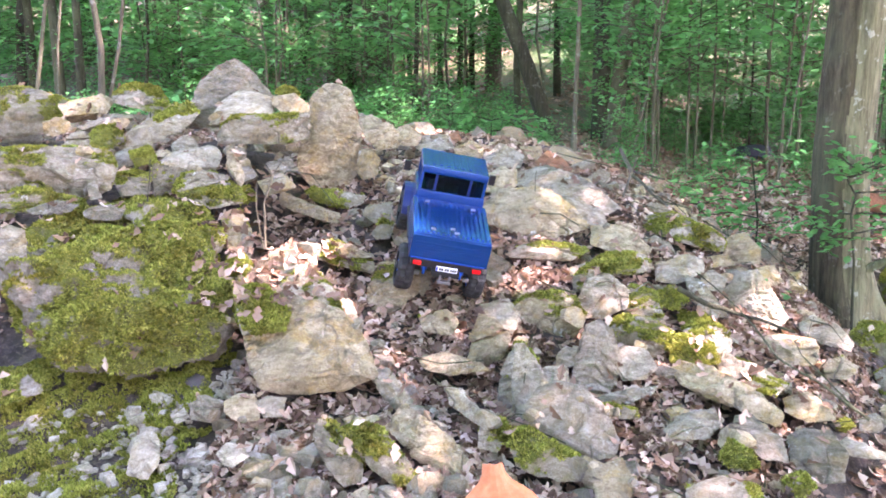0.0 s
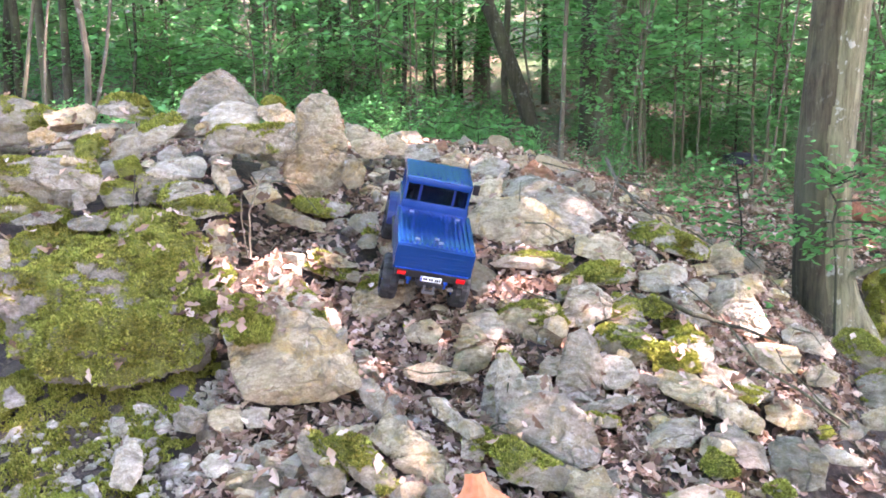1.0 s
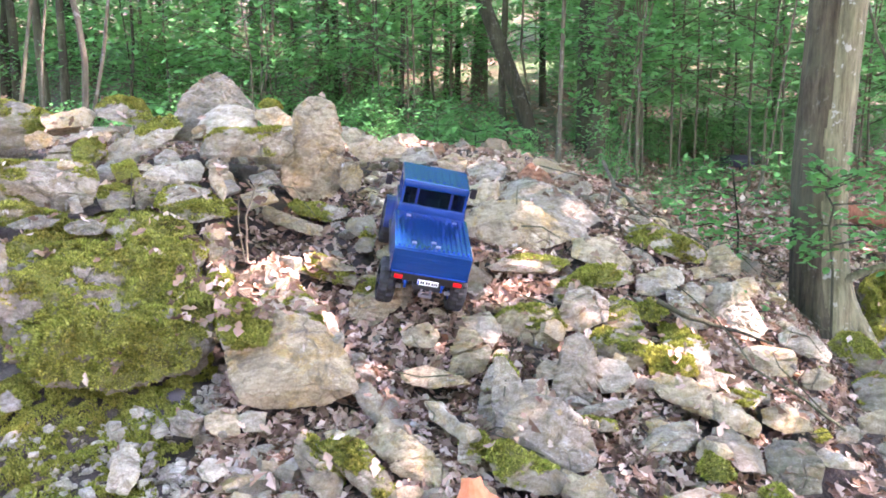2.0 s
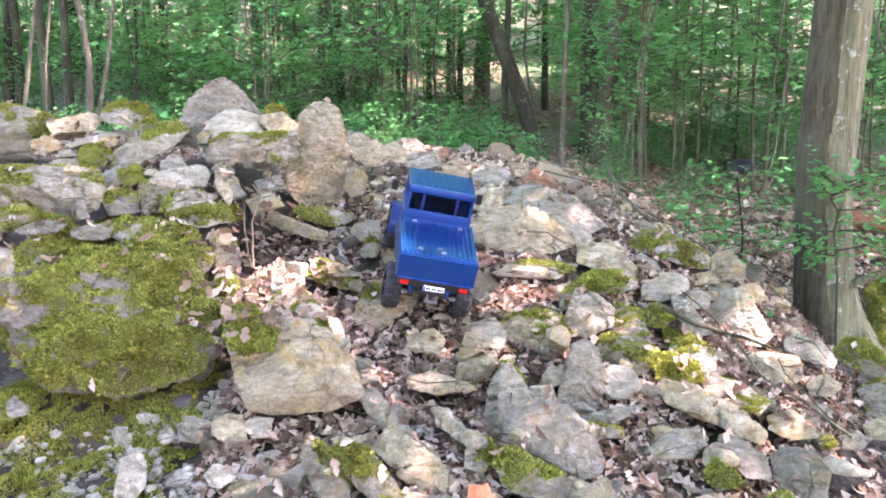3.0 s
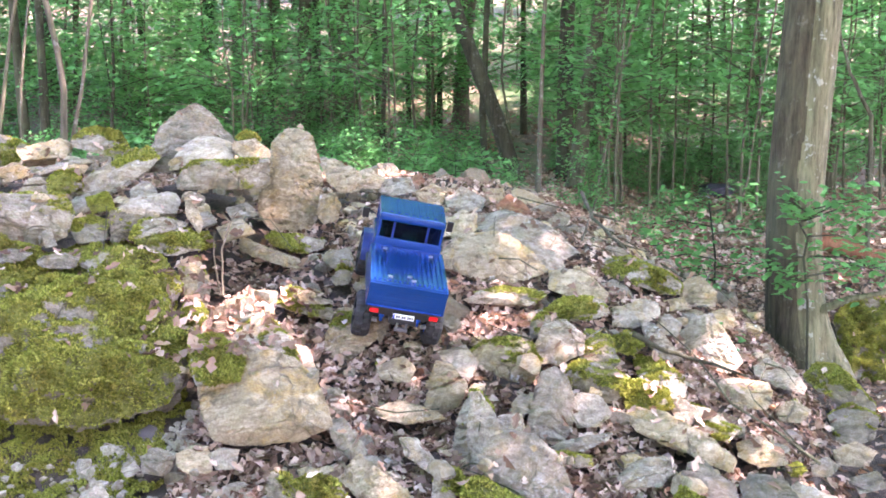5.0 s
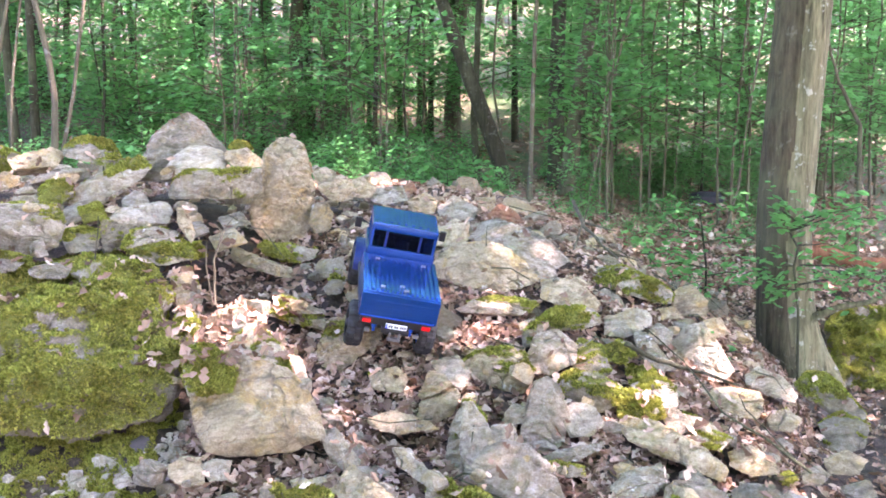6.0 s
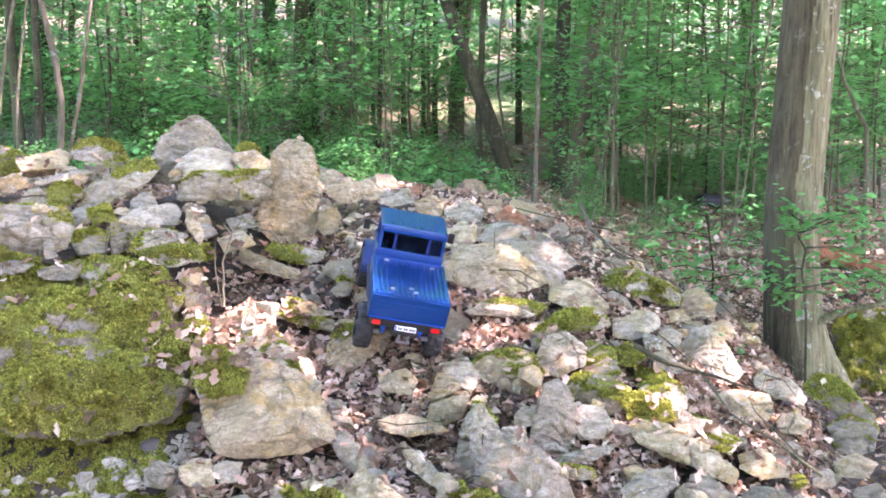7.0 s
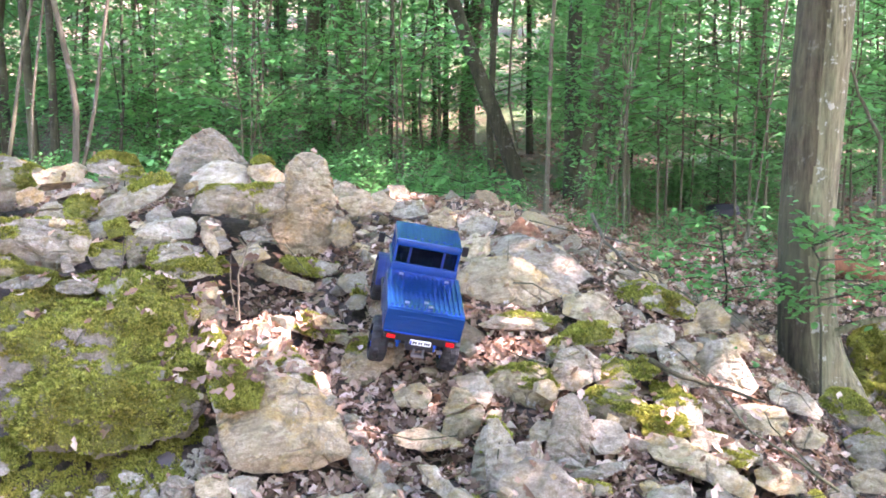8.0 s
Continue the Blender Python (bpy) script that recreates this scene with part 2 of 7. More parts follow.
def plain(name, colour, rough=0.5, metal=0.0, coat=0.0, grain=0.0):
    m, t, s = nodes_of(name)
    s.inputs["Base Color"].default_value = colour
    s.inputs["Roughness"].default_value, s.inputs["Metallic"].default_value = rough, metal
    s.inputs["Coat Weight"].default_value, s.inputs["Coat Roughness"].default_value = coat, 0.08
    if grain:
        w = place(t, False)
        t.links.new(mix(t, ramp(t, noise_of(t, w, 40.0, 5.0, 0.7), 0.48, 0.75), colour, (0.30, 0.25, 0.20, 1)), s.inputs["Base Color"])
        dust = math_of(t, "ADD", rough, math_of(t, "MULTIPLY", noise_of(t, w, 25.0, 4.0), grain))
        t.links.new(dust, s.inputs["Roughness"])
    return m


soil = soil_material()
litter_leaf = leaf_material("dry_leaf", (0.055, 0.032, 0.022, 1), (0.36, 0.24, 0.175, 1), (0.66, 0.52, 0.42, 1), (0.30, 0.16, 0.08, 1), 0.18, 0.7)
green_leaf = leaf_material("green_leaf", (0.032, 0.130, 0.042, 1), (0.045, 0.165, 0.046, 1), (0.070, 0.21, 0.052, 1), (0.118, 0.395, 0.130, 1), 0.52)
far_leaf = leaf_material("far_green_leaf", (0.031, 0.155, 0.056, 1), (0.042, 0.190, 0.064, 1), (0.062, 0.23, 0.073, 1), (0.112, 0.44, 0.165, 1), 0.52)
moss_blade = leaf_material("moss_blade", (0.065, 0.068, 0.014, 1), (0.29, 0.305, 0.055, 1), (0.52, 0.52, 0.13, 1), (0.22, 0.27, 0.04, 1), 0.22, 0.8, 0.9)
bark_big = bark_material("furrowed_bark", (0.050, 0.046, 0.026, 1), (0.205, 0.195, 0.112, 1), 0.35)
# for the big tree's left stem: darker bark that also carries its shade
bark_shaded = bark_material("dark_shaded_bark", (0.020, 0.017, 0.011, 1), (0.085, 0.070, 0.042, 1), 0.08)
bark_dark = bark_material("dark_bark", (0.017, 0.017, 0.010, 1), (0.046, 0.046, 0.028, 1), 0.1)
bark_mid = bark_material("brown_grey_bark", (0.033, 0.033, 0.019, 1), (0.098, 0.096, 0.058, 1), 0.2)
bark_pale = bark_material("pale_sapling_bark", (0.055, 0.048, 0.034, 1), (0.135, 0.118, 0.083, 1), 0.2)
rot_wood = bark_material("rotten_red_wood", (0.10, 0.035, 0.02, 1), (0.30, 0.12, 0.065, 1))


# ---- ground ----
def build_ground():
    """One sheet from behind the camera to the far hill, finely meshed near the heap."""
    xs = sorted({round(v, 4) for v in np.concatenate([np.arange(-1.6, 2.4, 0.02), np.sinh(np.linspace(-4.6, 4.6, 90)) * 1.6])})
    ys = sorted({round(v, 4) for v in np.concatenate([np.arange(0.9, 5.0, 0.02), np.linspace(-12, 0.9, 20), 5.0 + np.sinh(np.linspace(0, 4.6, 60)) * 1.8])})
    co, faces = [], []
    for y in ys:
        for x in xs:
            z = ground_z(x, y)
            if y < 12:
                z += 0.030 * noise.noise((x * 4, y * 4, 0)) + 0.014 * noise.noise((x * 13, y * 13, 3))
            else:
                z += 0.35 * noise.noise((x * 0.15, y * 0.15, 9))
            co.append((x, y, z))
    k = len(xs)
    for j in range(len(ys) - 1):
        for i in range(k - 1):
            faces.append((j * k + i, j * k + i + 1, (j + 1) * k + i + 1, (j + 1) * k + i))
    me = bpy.data.meshes.new("ground")
    me.from_pydata(co, [], faces)
    me.polygons.foreach_set("use_smooth", [True] * len(faces))
    me.materials.append(soil)
    return tagged(new("ground", me), "brown forest floor with leaf litter, moss and grit", "ground", "", "structure")


ground = build_ground()


# ---- rocks ----
ICO = {}


def ico(level):
    if level not in ICO:
        b = bmesh.new()
        bmesh.ops.create_icosphere(b, subdivisions=level, radius=1.0)
        ICO[level] = (np.array([v.co[:] for v in b.verts]), [tuple(v.index for v in f.verts) for f in b.faces])
        b.free()
    return ICO[level]


def chip_shape(size, cuts, seed, level):
    """A small broken block: a box of that size with its corners struck off and flat random breaks, chipped along its edges, with bedded faces."""
    rng = random.Random(seed)
    half = np.array(size) / 2
    planes = []
    for axis in range(3):
        for sign in (-1, 1):
            n = np.array([rng.uniform(-0.16, 0.16) for _ in range(3)])
            n[axis] = sign
            planes.append((n / half, 1.0))
    for (sx, sz), c in zip(((-1, 1), (1, 1), (1, -1), (-1, -1)), cuts):
        planes.append((np.array([sx, rng.uniform(-0.3, 0.3), sz]) / half, 2.0 - c))
    for _ in range(4 if level > 2 else 3):
        n = np.array([rng.uniform(-1, 1), rng.choice((-1, -1, 1)) * rng.uniform(0.5, 1.3), rng.uniform(-1, 1)])
        planes.append((n / half, np.abs(n).sum() * rng.uniform(0.70, 0.93)))
    ns, ks = np.array([p[0] for p in planes]), np.array([p[1] for p in planes])
    trio = np.array(list(itertools.combinations(range(len(planes)), 3)))
    mats = ns[trio]
    good = np.abs(np.linalg.det(mats)) > 1e-6 / half.prod()
    corners = np.linalg.solve(mats[good], ks[trio][good][:, :, None])[:, :, 0]
    corners = corners[(corners @ ns.T <= ks + 1e-6).all(axis=1)]
    b = bmesh.new()
    for p in corners:
        b.verts.new(p)
    bmesh.ops.remove_doubles(b, verts=b.verts, dist=float(max(size)) * 0.012)
    hull = bmesh.ops.convex_hull(b, input=b.verts)
    bmesh.ops.delete(b, geom=[v for v in b.verts if not v.link_faces], context="VERTS")
    s = float(min(size[0], size[2]))
    if level > 2:
        bmesh.ops.recalc_face_normals(b, faces=b.faces)
        longest = max(size) / {3: 6, 4: 10, 5: 16, 6: 24}[level]
        for _ in range(6):
            split = [e for e in b.edges if e.calc_length() > longest]
            if not split:
                break
            bmesh.ops.subdivide_edges(b, edges=split, cuts=1)
            bmesh.ops.triangulate(b, faces=b.faces)
        b.normal_update()
        ridge = set()
        for e in b.edges:
            if len(e.link_faces) == 2 and e.calc_face_angle(0) > 0.35:
                ridge.update(e.verts)
        bed = Vector((rng.uniform(-0.35, 0.35), rng.uniform(-0.6, 0.6), 1)).normalized()
        moved = []
        for v in b.verts:
            p, d = v.co, v.normal
            q = p / s * 2.2 + Vector((seed * 7.3, seed * 3.1, 0))
            push = 0.040 * noise.noise(q * 1.5) + 0.034 * noise.noise(q * 3.7) + 0.024 * noise.noise(q * 9) + 0.014 * noise.noise(q * 21)
            step = (p.dot(bed) / s * 5 + 0.7 * noise.noise(q * 1.3)) % 1.0
            push -= 0.040 * max(0.0, 1 - step * 4)
            if v in ridge:
                push -= 0.10 * max(0.0, noise.noise(q * 3.1 + Vector((0, 0, 9)))) + 0.008
            moved.append(p + d * push * min(s, 0.12))
        for v, p in zip(b.verts, moved):
            v.co = p
    b.verts.index_update()
    co, faces = [v.co.copy() for v in b.verts], [tuple(v.index for v in f.verts) for f in b.faces]
    b.free()
    return co, faces


def hull_corners(planes):
    """The corners of the body that a set of planes (normal, distance) encloses."""
    ns, ks = np.array([p[0] for p in planes]), np.array([p[1] for p in planes])
    trio = np.array(list(itertools.combinations(range(len(planes)), 3)))
    mats = ns[trio]
    good = np.abs(np.linalg.det(mats)) > 1e-4
    corners = np.linalg.solve(mats[good], ks[trio][good][:, :, None])[:, :, 0]
    return corners[(corners @ ns.T <= ks + 1e-6).all(axis=1)]


def add_hull(b, planes):
    corners = hull_corners(planes)
    if len(corners) < 4:
        return
    verts = [b.verts.new(p) for p in corners]
    bmesh.ops.remove_doubles(b, verts=verts, dist=0.004)
    verts = [v for v in verts if v.is_valid]
    if len(verts) < 4:
        return
    bmesh.ops.convex_hull(b, input=verts)
    bmesh.ops.delete(b, geom=[v for v in b.verts if not v.link_faces], context="VERTS")
    bmesh.ops.recalc_face_normals(b, faces=b.faces)


def broken_shape(thick, breaks, seed, fine, layered):
    """A broken block, its face at the origin looking along -y and its body behind it. Each break strikes off what lies past a
    line of the face: (the line's direction in degrees, its distance from the centre, how far the break turns away from the face)."""
    rng = random.Random(seed)
    planes = [((rng.uniform(-0.05, 0.05), -1.0, rng.uniform(-0.05, 0.05)), 0.0), ((rng.uniform(-0.2, 0.2), 1.0, rng.uniform(-0.2, 0.2)), thick)]
    reach = max(d for a, d, bend in breaks)
    for a, d, bend in breaks:
        a, bend = radians(a), radians(bend)
        planes.append(((math.sin(bend) * math.cos(a), -math.cos(bend), math.sin(bend) * math.sin(a)), math.sin(bend) * d))
    for k in range(4 if reach > 0.13 else 6):  # lesser breaks over the face and along its edges
        a = rng.uniform(0, 6.28)
        bend, far = (rng.uniform(8, 24), rng.uniform(0.08, 0.5)) if k % 2 or reach > 0.13 else (rng.uniform(24, 40), rng.uniform(0.6, 0.9))
        edge = min([d / max(0.2, math.cos(a - radians(g))) for g, d, turn in breaks if math.cos(a - radians(g)) > 0.2] or [reach])
        bend = radians(bend)
        planes.append(((math.sin(bend) * math.cos(a), -math.cos(bend), math.sin(bend) * math.sin(a)), math.sin(bend) * edge * far))
    b = bmesh.new()
    if reach > 0.06 and layered:
        bed = Vector((rng.uniform(-0.3, 0.3), rng.uniform(0.2, 0.9), rng.choice((-1, 1)) * rng.uniform(0.6, 1.2))).normalized()
        first = hull_corners(planes) @ np.array(bed)
        lo, hi = float(first.min()), float(first.max())
        count = max(2, min(4, round((hi - lo) / rng.uniform(0.07, 0.12))))
        marks = [lo - 0.1] + [lo + (hi - lo) * (k + rng.uniform(-0.28, 0.28)) / count for k in range(1, count)] + [hi + 0.1]
        for low, high in zip(marks, marks[1:]):
            back = [0.0] + [rng.uniform(0.0, 0.010) for _ in planes[1:]]
            worn = [(n, k - w) for (n, k), w in zip(planes, back)]
            tip = Vector((rng.uniform(-0.12, 0.12), rng.uniform(-0.12, 0.12), rng.uniform(-0.12, 0.12)))
            add_hull(b, worn + [(tuple(bed + tip), high), (tuple(-bed - tip), -low)])
    else:
        add_hull(b, planes)
    for _ in range(7):
        split = [e for e in b.edges if e.calc_length() > fine]
        if not split:
            break
        bmesh.ops.subdivide_edges(b, edges=split, cuts=1)
        bmesh.ops.triangulate(b, faces=b.faces)
    b.normal_update()
    ridge = {}
    for e in b.edges:
        if len(e.link_faces) == 2:
            turn = e.calc_face_angle(0)
            if turn > 0.3:
                for v in e.verts:
                    ridge[v] = max(ridge.get(v, 0), turn)
    return b, ridge, rng


def weather(b, ridge, rng, seed, strong):
    """Bedding steps, pits and chipped edges on a broken block."""
    bed = Vector((rng.uniform(-0.35, 0.35), rng.uniform(0.3, 1.0), rng.uniform(0.6, 1.2))).normalized()
    layer = rng.uniform(0.016, 0.034)
    off = Vector((seed * 7.3, seed * 3.1, seed * 1.7))
    moved = []
    for v in b.verts:
        p = v.co
        q = p + off
        push = 0.0060 * noise.noise(q * 8) + 0.0045 * noise.noise(q * 23) + 0.0022 * noise.noise(q * 55) + 0.0012 * noise.noise(q * 120)
        step = (p.dot(bed) / layer + 1.1 * noise.noise(q * 11)) % 1.0
        push -= 0.0065 * max(0.0, 1 - abs(noise.noise(q * 6 + Vector((5, 1, 2)))) * 11) + 0.004 * max(0.0, 1 - abs(noise.noise(q * 14)) * 8)
        push -= 0.012 * max(0.0, 1 - step * 2.6) * (0.5 + noise.noise(q * 6))
        pit = noise.noise(q * 34 + Vector((3, 0, 0)))
        push -= 0.012 * max(0.0, pit - 0.42)
        if v in ridge:
            push -= min(ridge[v], 1.3) * (0.0012 + 0.020 * max(0.0, noise.noise(q * 15 + Vector((0, 0, 9))) - 0.12))
        moved.append(p + v.normal * push * strong)
    for v, p in zip(b.verts, moved):
        v.co = p


def swell(b, seed):
    """Swollen moss cushions, with hollows between them."""
    moved = []
    for v in b.verts:
        q = v.co + Vector((seed, 0, seed * 2))
        lump = 0.040 * noise.noise(q * 6) + 0.055 * (0.33 - abs(noise.noise(q * 10))) + 0.026 * (0.33 - abs(noise.noise(q * 25))) + 0.004 * noise.noise(q * 80)
        moved.append(v.co + v.normal * lump)
    for v, p in zip(b.verts, moved):
        v.co = p


def moss_growth(c, n, amount):
    """How far moss covers a spot (0 to 1): patchy, most on what faces up."""
    g = noise.noise(c * 7) * 1.15 + noise.noise(c * 21) * 0.65 + 0.25 * noise.noise(c * 60) + max(n.z, 0.2) * 0.95 - 1.12 + 0.80 * amount
    return 0.0 if n.z < -0.55 else max(0.0, min(1.0, g * 6))


MOSSED = {"mossed_limestone": 1.3, "half_mossed_limestone": 0.72, "pale_limestone_mossy": 0.52, "grey_limestone_mossy": 0.55, "tan_limestone_mossy": 0.40}


def rock(label, at, turn, thick, breaks, seed, material):
    cushion = material is moss
    reach = max(d for a, d, bend in breaks)
    b, ridge, rng = broken_shape(thick, breaks, seed, max(0.008, min(0.014, reach * 0.105)) * (1.0 if at[1] < 2.3 else 1.35), not cushion and seed % 3 == 1 and reach < 0.2)
    if cushion:
        bmesh.ops.smooth_vert(b, verts=b.verts, factor=0.5, use_axis_x=True, use_axis_y=True, use_axis_z=True)
        b.normal_update()
        if reach > 0.12:
            swell(b, seed)
    weather(b, ridge, rng, seed, min(1.0, 0.35 + reach * 5))
    me = bpy.data.meshes.new("rock")
    b.to_mesh(me)
    b.free()
    me.polygons.foreach_set("use_smooth", [True] * len(me.polygons))
    if not cushion:
        me.set_sharp_from_angle(angle=radians(20))
    me.materials.append(material)
    ob = new("rock", me)
    ob.matrix_world = m = pose(*at, *turn)
    if material.name in MOSSED:
        turned = m.to_3x3()
        cover = me.attributes.new("moss", "FLOAT", "POINT")
        cover.data.foreach_set("value", [moss_growth(m @ v.co, turned @ v.normal, MOSSED[material.name]) for v in me.vertices])
    ROCKS.append(ob)
    return tagged(ob, label, "rock", "rocks of the heap")


ROCKS = []
rock("large angular grey limestone block lying in the rock heap", (-0.719, 2.852, 0.959), (-40, 0, 10), 0.28, ((168, 0.126, 78), (162, 0.116, 73), (144, 0.117, 64), (122, 0.147, 56), (51, 0.169, 62), (32, 0.15, 72), (-20, 0.189, 112), (-66, 0.164, 131), (-94, 0.191, 132), (-100, 0.03, 39)), 1, grey)
rock("pale weathered limestone block lying in the rock heap", (-0.601, 2.681, 0.919), (-45, 0, 9), 0.19, ((162, 0.102, 72), (133, 0.082, 56), (68, 0.068, 53), (48, 0.081, 60), (-13, 0.102, 110), (-76, 0.071, 135)), 2, pale)
rock("tan ochre-stained limestone stone lying in the rock heap", (-0.442, 2.660, 0.917), (-35, 0, 7), 0.12, ((173, 0.067, 86), (101, 0.047, 60), (47, 0.048, 70), (-1, 0.073, 98), (-91, 0.041, 128), (-136, 0.049, 117)), 3, tan)
rock("small moss-covered limestone stone under a thick green cushion", (-0.459, 2.720, 0.963), (-30, 0, 7), 0.09, ((127, 0.026, 68), (76, 0.023, 66), (33, 0.03, 80), (-82, 0.023, 125), (-140, 0.033, 112)), 4, moss)
rock("large angular grey limestone slab with moss patches on its top", (-0.540, 2.500, 0.826), (-8, 0, 8), 0.28, ((154, 0.117, 87), (138, 0.106, 87), (89, 0.067, 88), (-1, 0.189, 95), (-76, 0.071, 100), (-89, 0.044, 100), (-93, 0.047, 99), (-175, 0.135, 89), (90, 0.043, 62)), 5, grey_mossy)
rock("large tan ochre-stained limestone block lying in the rock heap", (-0.315, 2.801, 0.782), (-22, 0, 5), 0.20, ((166, 0.117, 86), (123, 0.201, 75), (94, 0.227, 72), (53, 0.206, 78), (12, 0.124, 91), (1, 0.123, 95), (-32, 0.162, 104), (-72, 0.201, 110), (-105, 0.202, 109), (-141, 0.185, 102), (179, 0.133, 90), (-27, 0.041, 28)), 6, tan)
rock("tan ochre-stained limestone stone lying in the rock heap", (-0.174, 2.740, 0.690), (-35, 0, 3), 0.12, ((170, 0.048, 87), (89, 0.076, 64), (25, 0.053, 82), (-10, 0.049, 101), (-73, 0.069, 123), (-153, 0.059, 107)), 7, tan)
rock("tan ochre-stained limestone block lying in the rock heap", (-0.159, 3.300, 0.777), (-35, 0, 3), 0.15, ((104, 0.108, 62), (57, 0.066, 67), (39, 0.067, 73), (-29, 0.103, 111), (-85, 0.092, 126), (-136, 0.072, 117), (-162, 0.076, 103)), 8, tan)
rock("tan ochre-stained limestone stone lying in the rock heap", (-0.040, 3.400, 0.758), (-35, 0, 1), 0.12, ((107, 0.061, 63), (46, 0.045, 71), (-27, 0.059, 110), (-95, 0.055, 126), (-179, 0.051, 94)), 9, tan)
rock("small reddish-brown clay stone lying in the rock heap", (-0.236, 2.950, 0.871), (-30, 0, 4), 0.09, ((68, 0.024, 68), (11, 0.015, 90), (-77, 0.027, 123), (-174, 0.015, 96)), 10, clay)
rock("large moss-covered limestone block with yellow-green moss cushions", (-1.538, 2.902, 0.900), (-40, 0, 18), 0.31, ((98, 0.137, 54), (94, 0.132, 54), (62, 0.135, 61), (18, 0.199, 86), (-50, 0.163, 129), (-83, 0.131, 133), (-92, 0.144, 132), (-178, 0.204, 83), (-94, 0.0, 49)), 11, half_moss)
rock("tan ochre-stained limestone slab lying in the rock heap", (-1.223, 2.801, 0.927), (-60, 0, 15), 0.09, ((108, 0.061, 48), (44, 0.086, 48), (-16, 0.084, 128), (-83, 0.063, 135), (-161, 0.108, 110)), 12, tan)
rock("large angular grey limestone slab lying in the rock heap", (-1.109, 2.681, 0.879), (-60, 0, 15), 0.09, ((116, 0.035, 48), (97, 0.043, 48), (-16, 0.094, 126), (-64, 0.035, 135), (-128, 0.116, 135)), 13, grey)
rock("moss-covered limestone block with yellow-green moss cushions", (-1.051, 2.850, 0.955), (-40, 0, 13), 0.15, ((146, 0.09, 64), (107, 0.074, 54), (68, 0.07, 58), (21, 0.088, 83), (-36, 0.121, 124), (-111, 0.065, 130), (-164, 0.097, 99)), 14, half_moss)
rock("tan ochre-stained limestone stone lying in the rock heap", (-1.221, 2.500, 0.858), (-35, 0, 17), 0.11, ((114, 0.038, 61), (64, 0.036, 67), (12, 0.045, 94), (-71, 0.039, 128), (-174, 0.047, 89)), 15, tan)
rock("pale weathered limestone stone lying in the rock heap", (-1.120, 2.420, 0.809), (-35, 0, 16), 0.12, ((149, 0.045, 70), (99, 0.049, 62), (37, 0.042, 79), (28, 0.047, 84), (-91, 0.04, 126), (-161, 0.064, 98)), 16, pale)
rock("moss-covered limestone stone under a thick green cushion", (-1.030, 2.450, 0.823), (-35, 0, 15), 0.12, ((144, 0.053, 69), (100, 0.051, 61), (27, 0.051, 84), (10, 0.05, 95), (-51, 0.053, 124), (-100, 0.051, 125), (-162, 0.062, 98)), 17, moss)
rock("large angular grey limestone block with moss patches on its top", (-0.880, 2.521, 0.845), (-38, 0, 12), 0.20, ((141, 0.069, 65), (124, 0.057, 61), (112, 0.074, 58), (25, 0.148, 80), (-34, 0.084, 120), (-56, 0.053, 128), (-62, 0.055, 129), (-97, 0.107, 128), (-168, 0.148, 94), (117, 0.006, 30)), 18, grey_mossy)
rock("small angular grey limestone stone lying in the rock heap", (-0.758, 2.400, 0.794), (-40, 0, 11), 0.10, ((134, 0.035, 63), (58, 0.038, 64), (12, 0.044, 91), (-83, 0.034, 131), (-174, 0.046, 92)), 19, grey)
rock("pale weathered limestone slab lying in the rock heap", (-0.694, 2.241, 0.771), (-62, 0, 11), 0.15, ((154, 0.1, 53), (109, 0.066, 48), (80, 0.075, 48), (23, 0.094, 67), (-8, 0.101, 112), (-82, 0.077, 135), (-139, 0.107, 135), (-85, 0.041, 70)), 20, pale)
rock("angular grey limestone stone with moss patches on its top", (-0.752, 2.160, 0.704), (-22, 0, 12), 0.15, ((174, 0.046, 87), (74, 0.048, 79), (-17, 0.06, 104), (-78, 0.051, 111), (-171, 0.044, 91)), 21, grey_mossy)
rock("angular grey limestone block with moss patches on its top", (-0.601, 2.080, 0.680), (-35, 0, 10), 0.18, ((154, 0.101, 75), (109, 0.088, 65), (70, 0.076, 68), (33, 0.08, 80), (-8, 0.118, 101), (-83, 0.077, 123), (-116, 0.07, 118), (-137, 0.082, 110), (71, 0.006, 30)), 22, grey_mossy)
rock("tan ochre-stained limestone stone lying in the rock heap", (-0.537, 2.160, 0.737), (-30, 0, 9), 0.10, ((76, 0.051, 70), (21, 0.02, 89), (-21, 0.042, 108), (-148, 0.024, 105), (-175, 0.023, 93)), 23, tan)
rock("large moss-covered limestone block with yellow-green moss cushions", (-1.051, 2.052, 0.748), (-42, 0, 17), 0.25, ((93, 0.098, 56), (89, 0.089, 56), (83, 0.094, 57), (18, 0.176, 85), (-15, 0.185, 110), (-61, 0.163, 129), (-95, 0.123, 130), (-177, 0.25, 82), (-93, 0.002, 63)), 24, half_moss)
rock("large moss-covered limestone slab with yellow-green moss cushions", (-1.087, 1.951, 0.663), (-30, 0, 18), 0.15, ((98, 0.051, 70), (69, 0.058, 74), (-23, 0.155, 109), (-88, 0.04, 118), (-180, 0.171, 83)), 25, half_moss)
rock("angular grey limestone stone lying in the rock heap", (-0.974, 1.860, 0.657), (-45, 0, 17), 0.10, ((112, 0.026, 56), (73, 0.033, 59), (-47, 0.043, 129), (-89, 0.021, 133), (-133, 0.052, 119)), 26, grey)
rock("moss-covered limestone stone under a thick green cushion", (-0.833, 2.200, 0.771), (-50, 0, 13), 0.09, ((108, 0.04, 49), (18, 0.036, 84), (-68, 0.04, 135), (-163, 0.036, 104)), 27, moss)
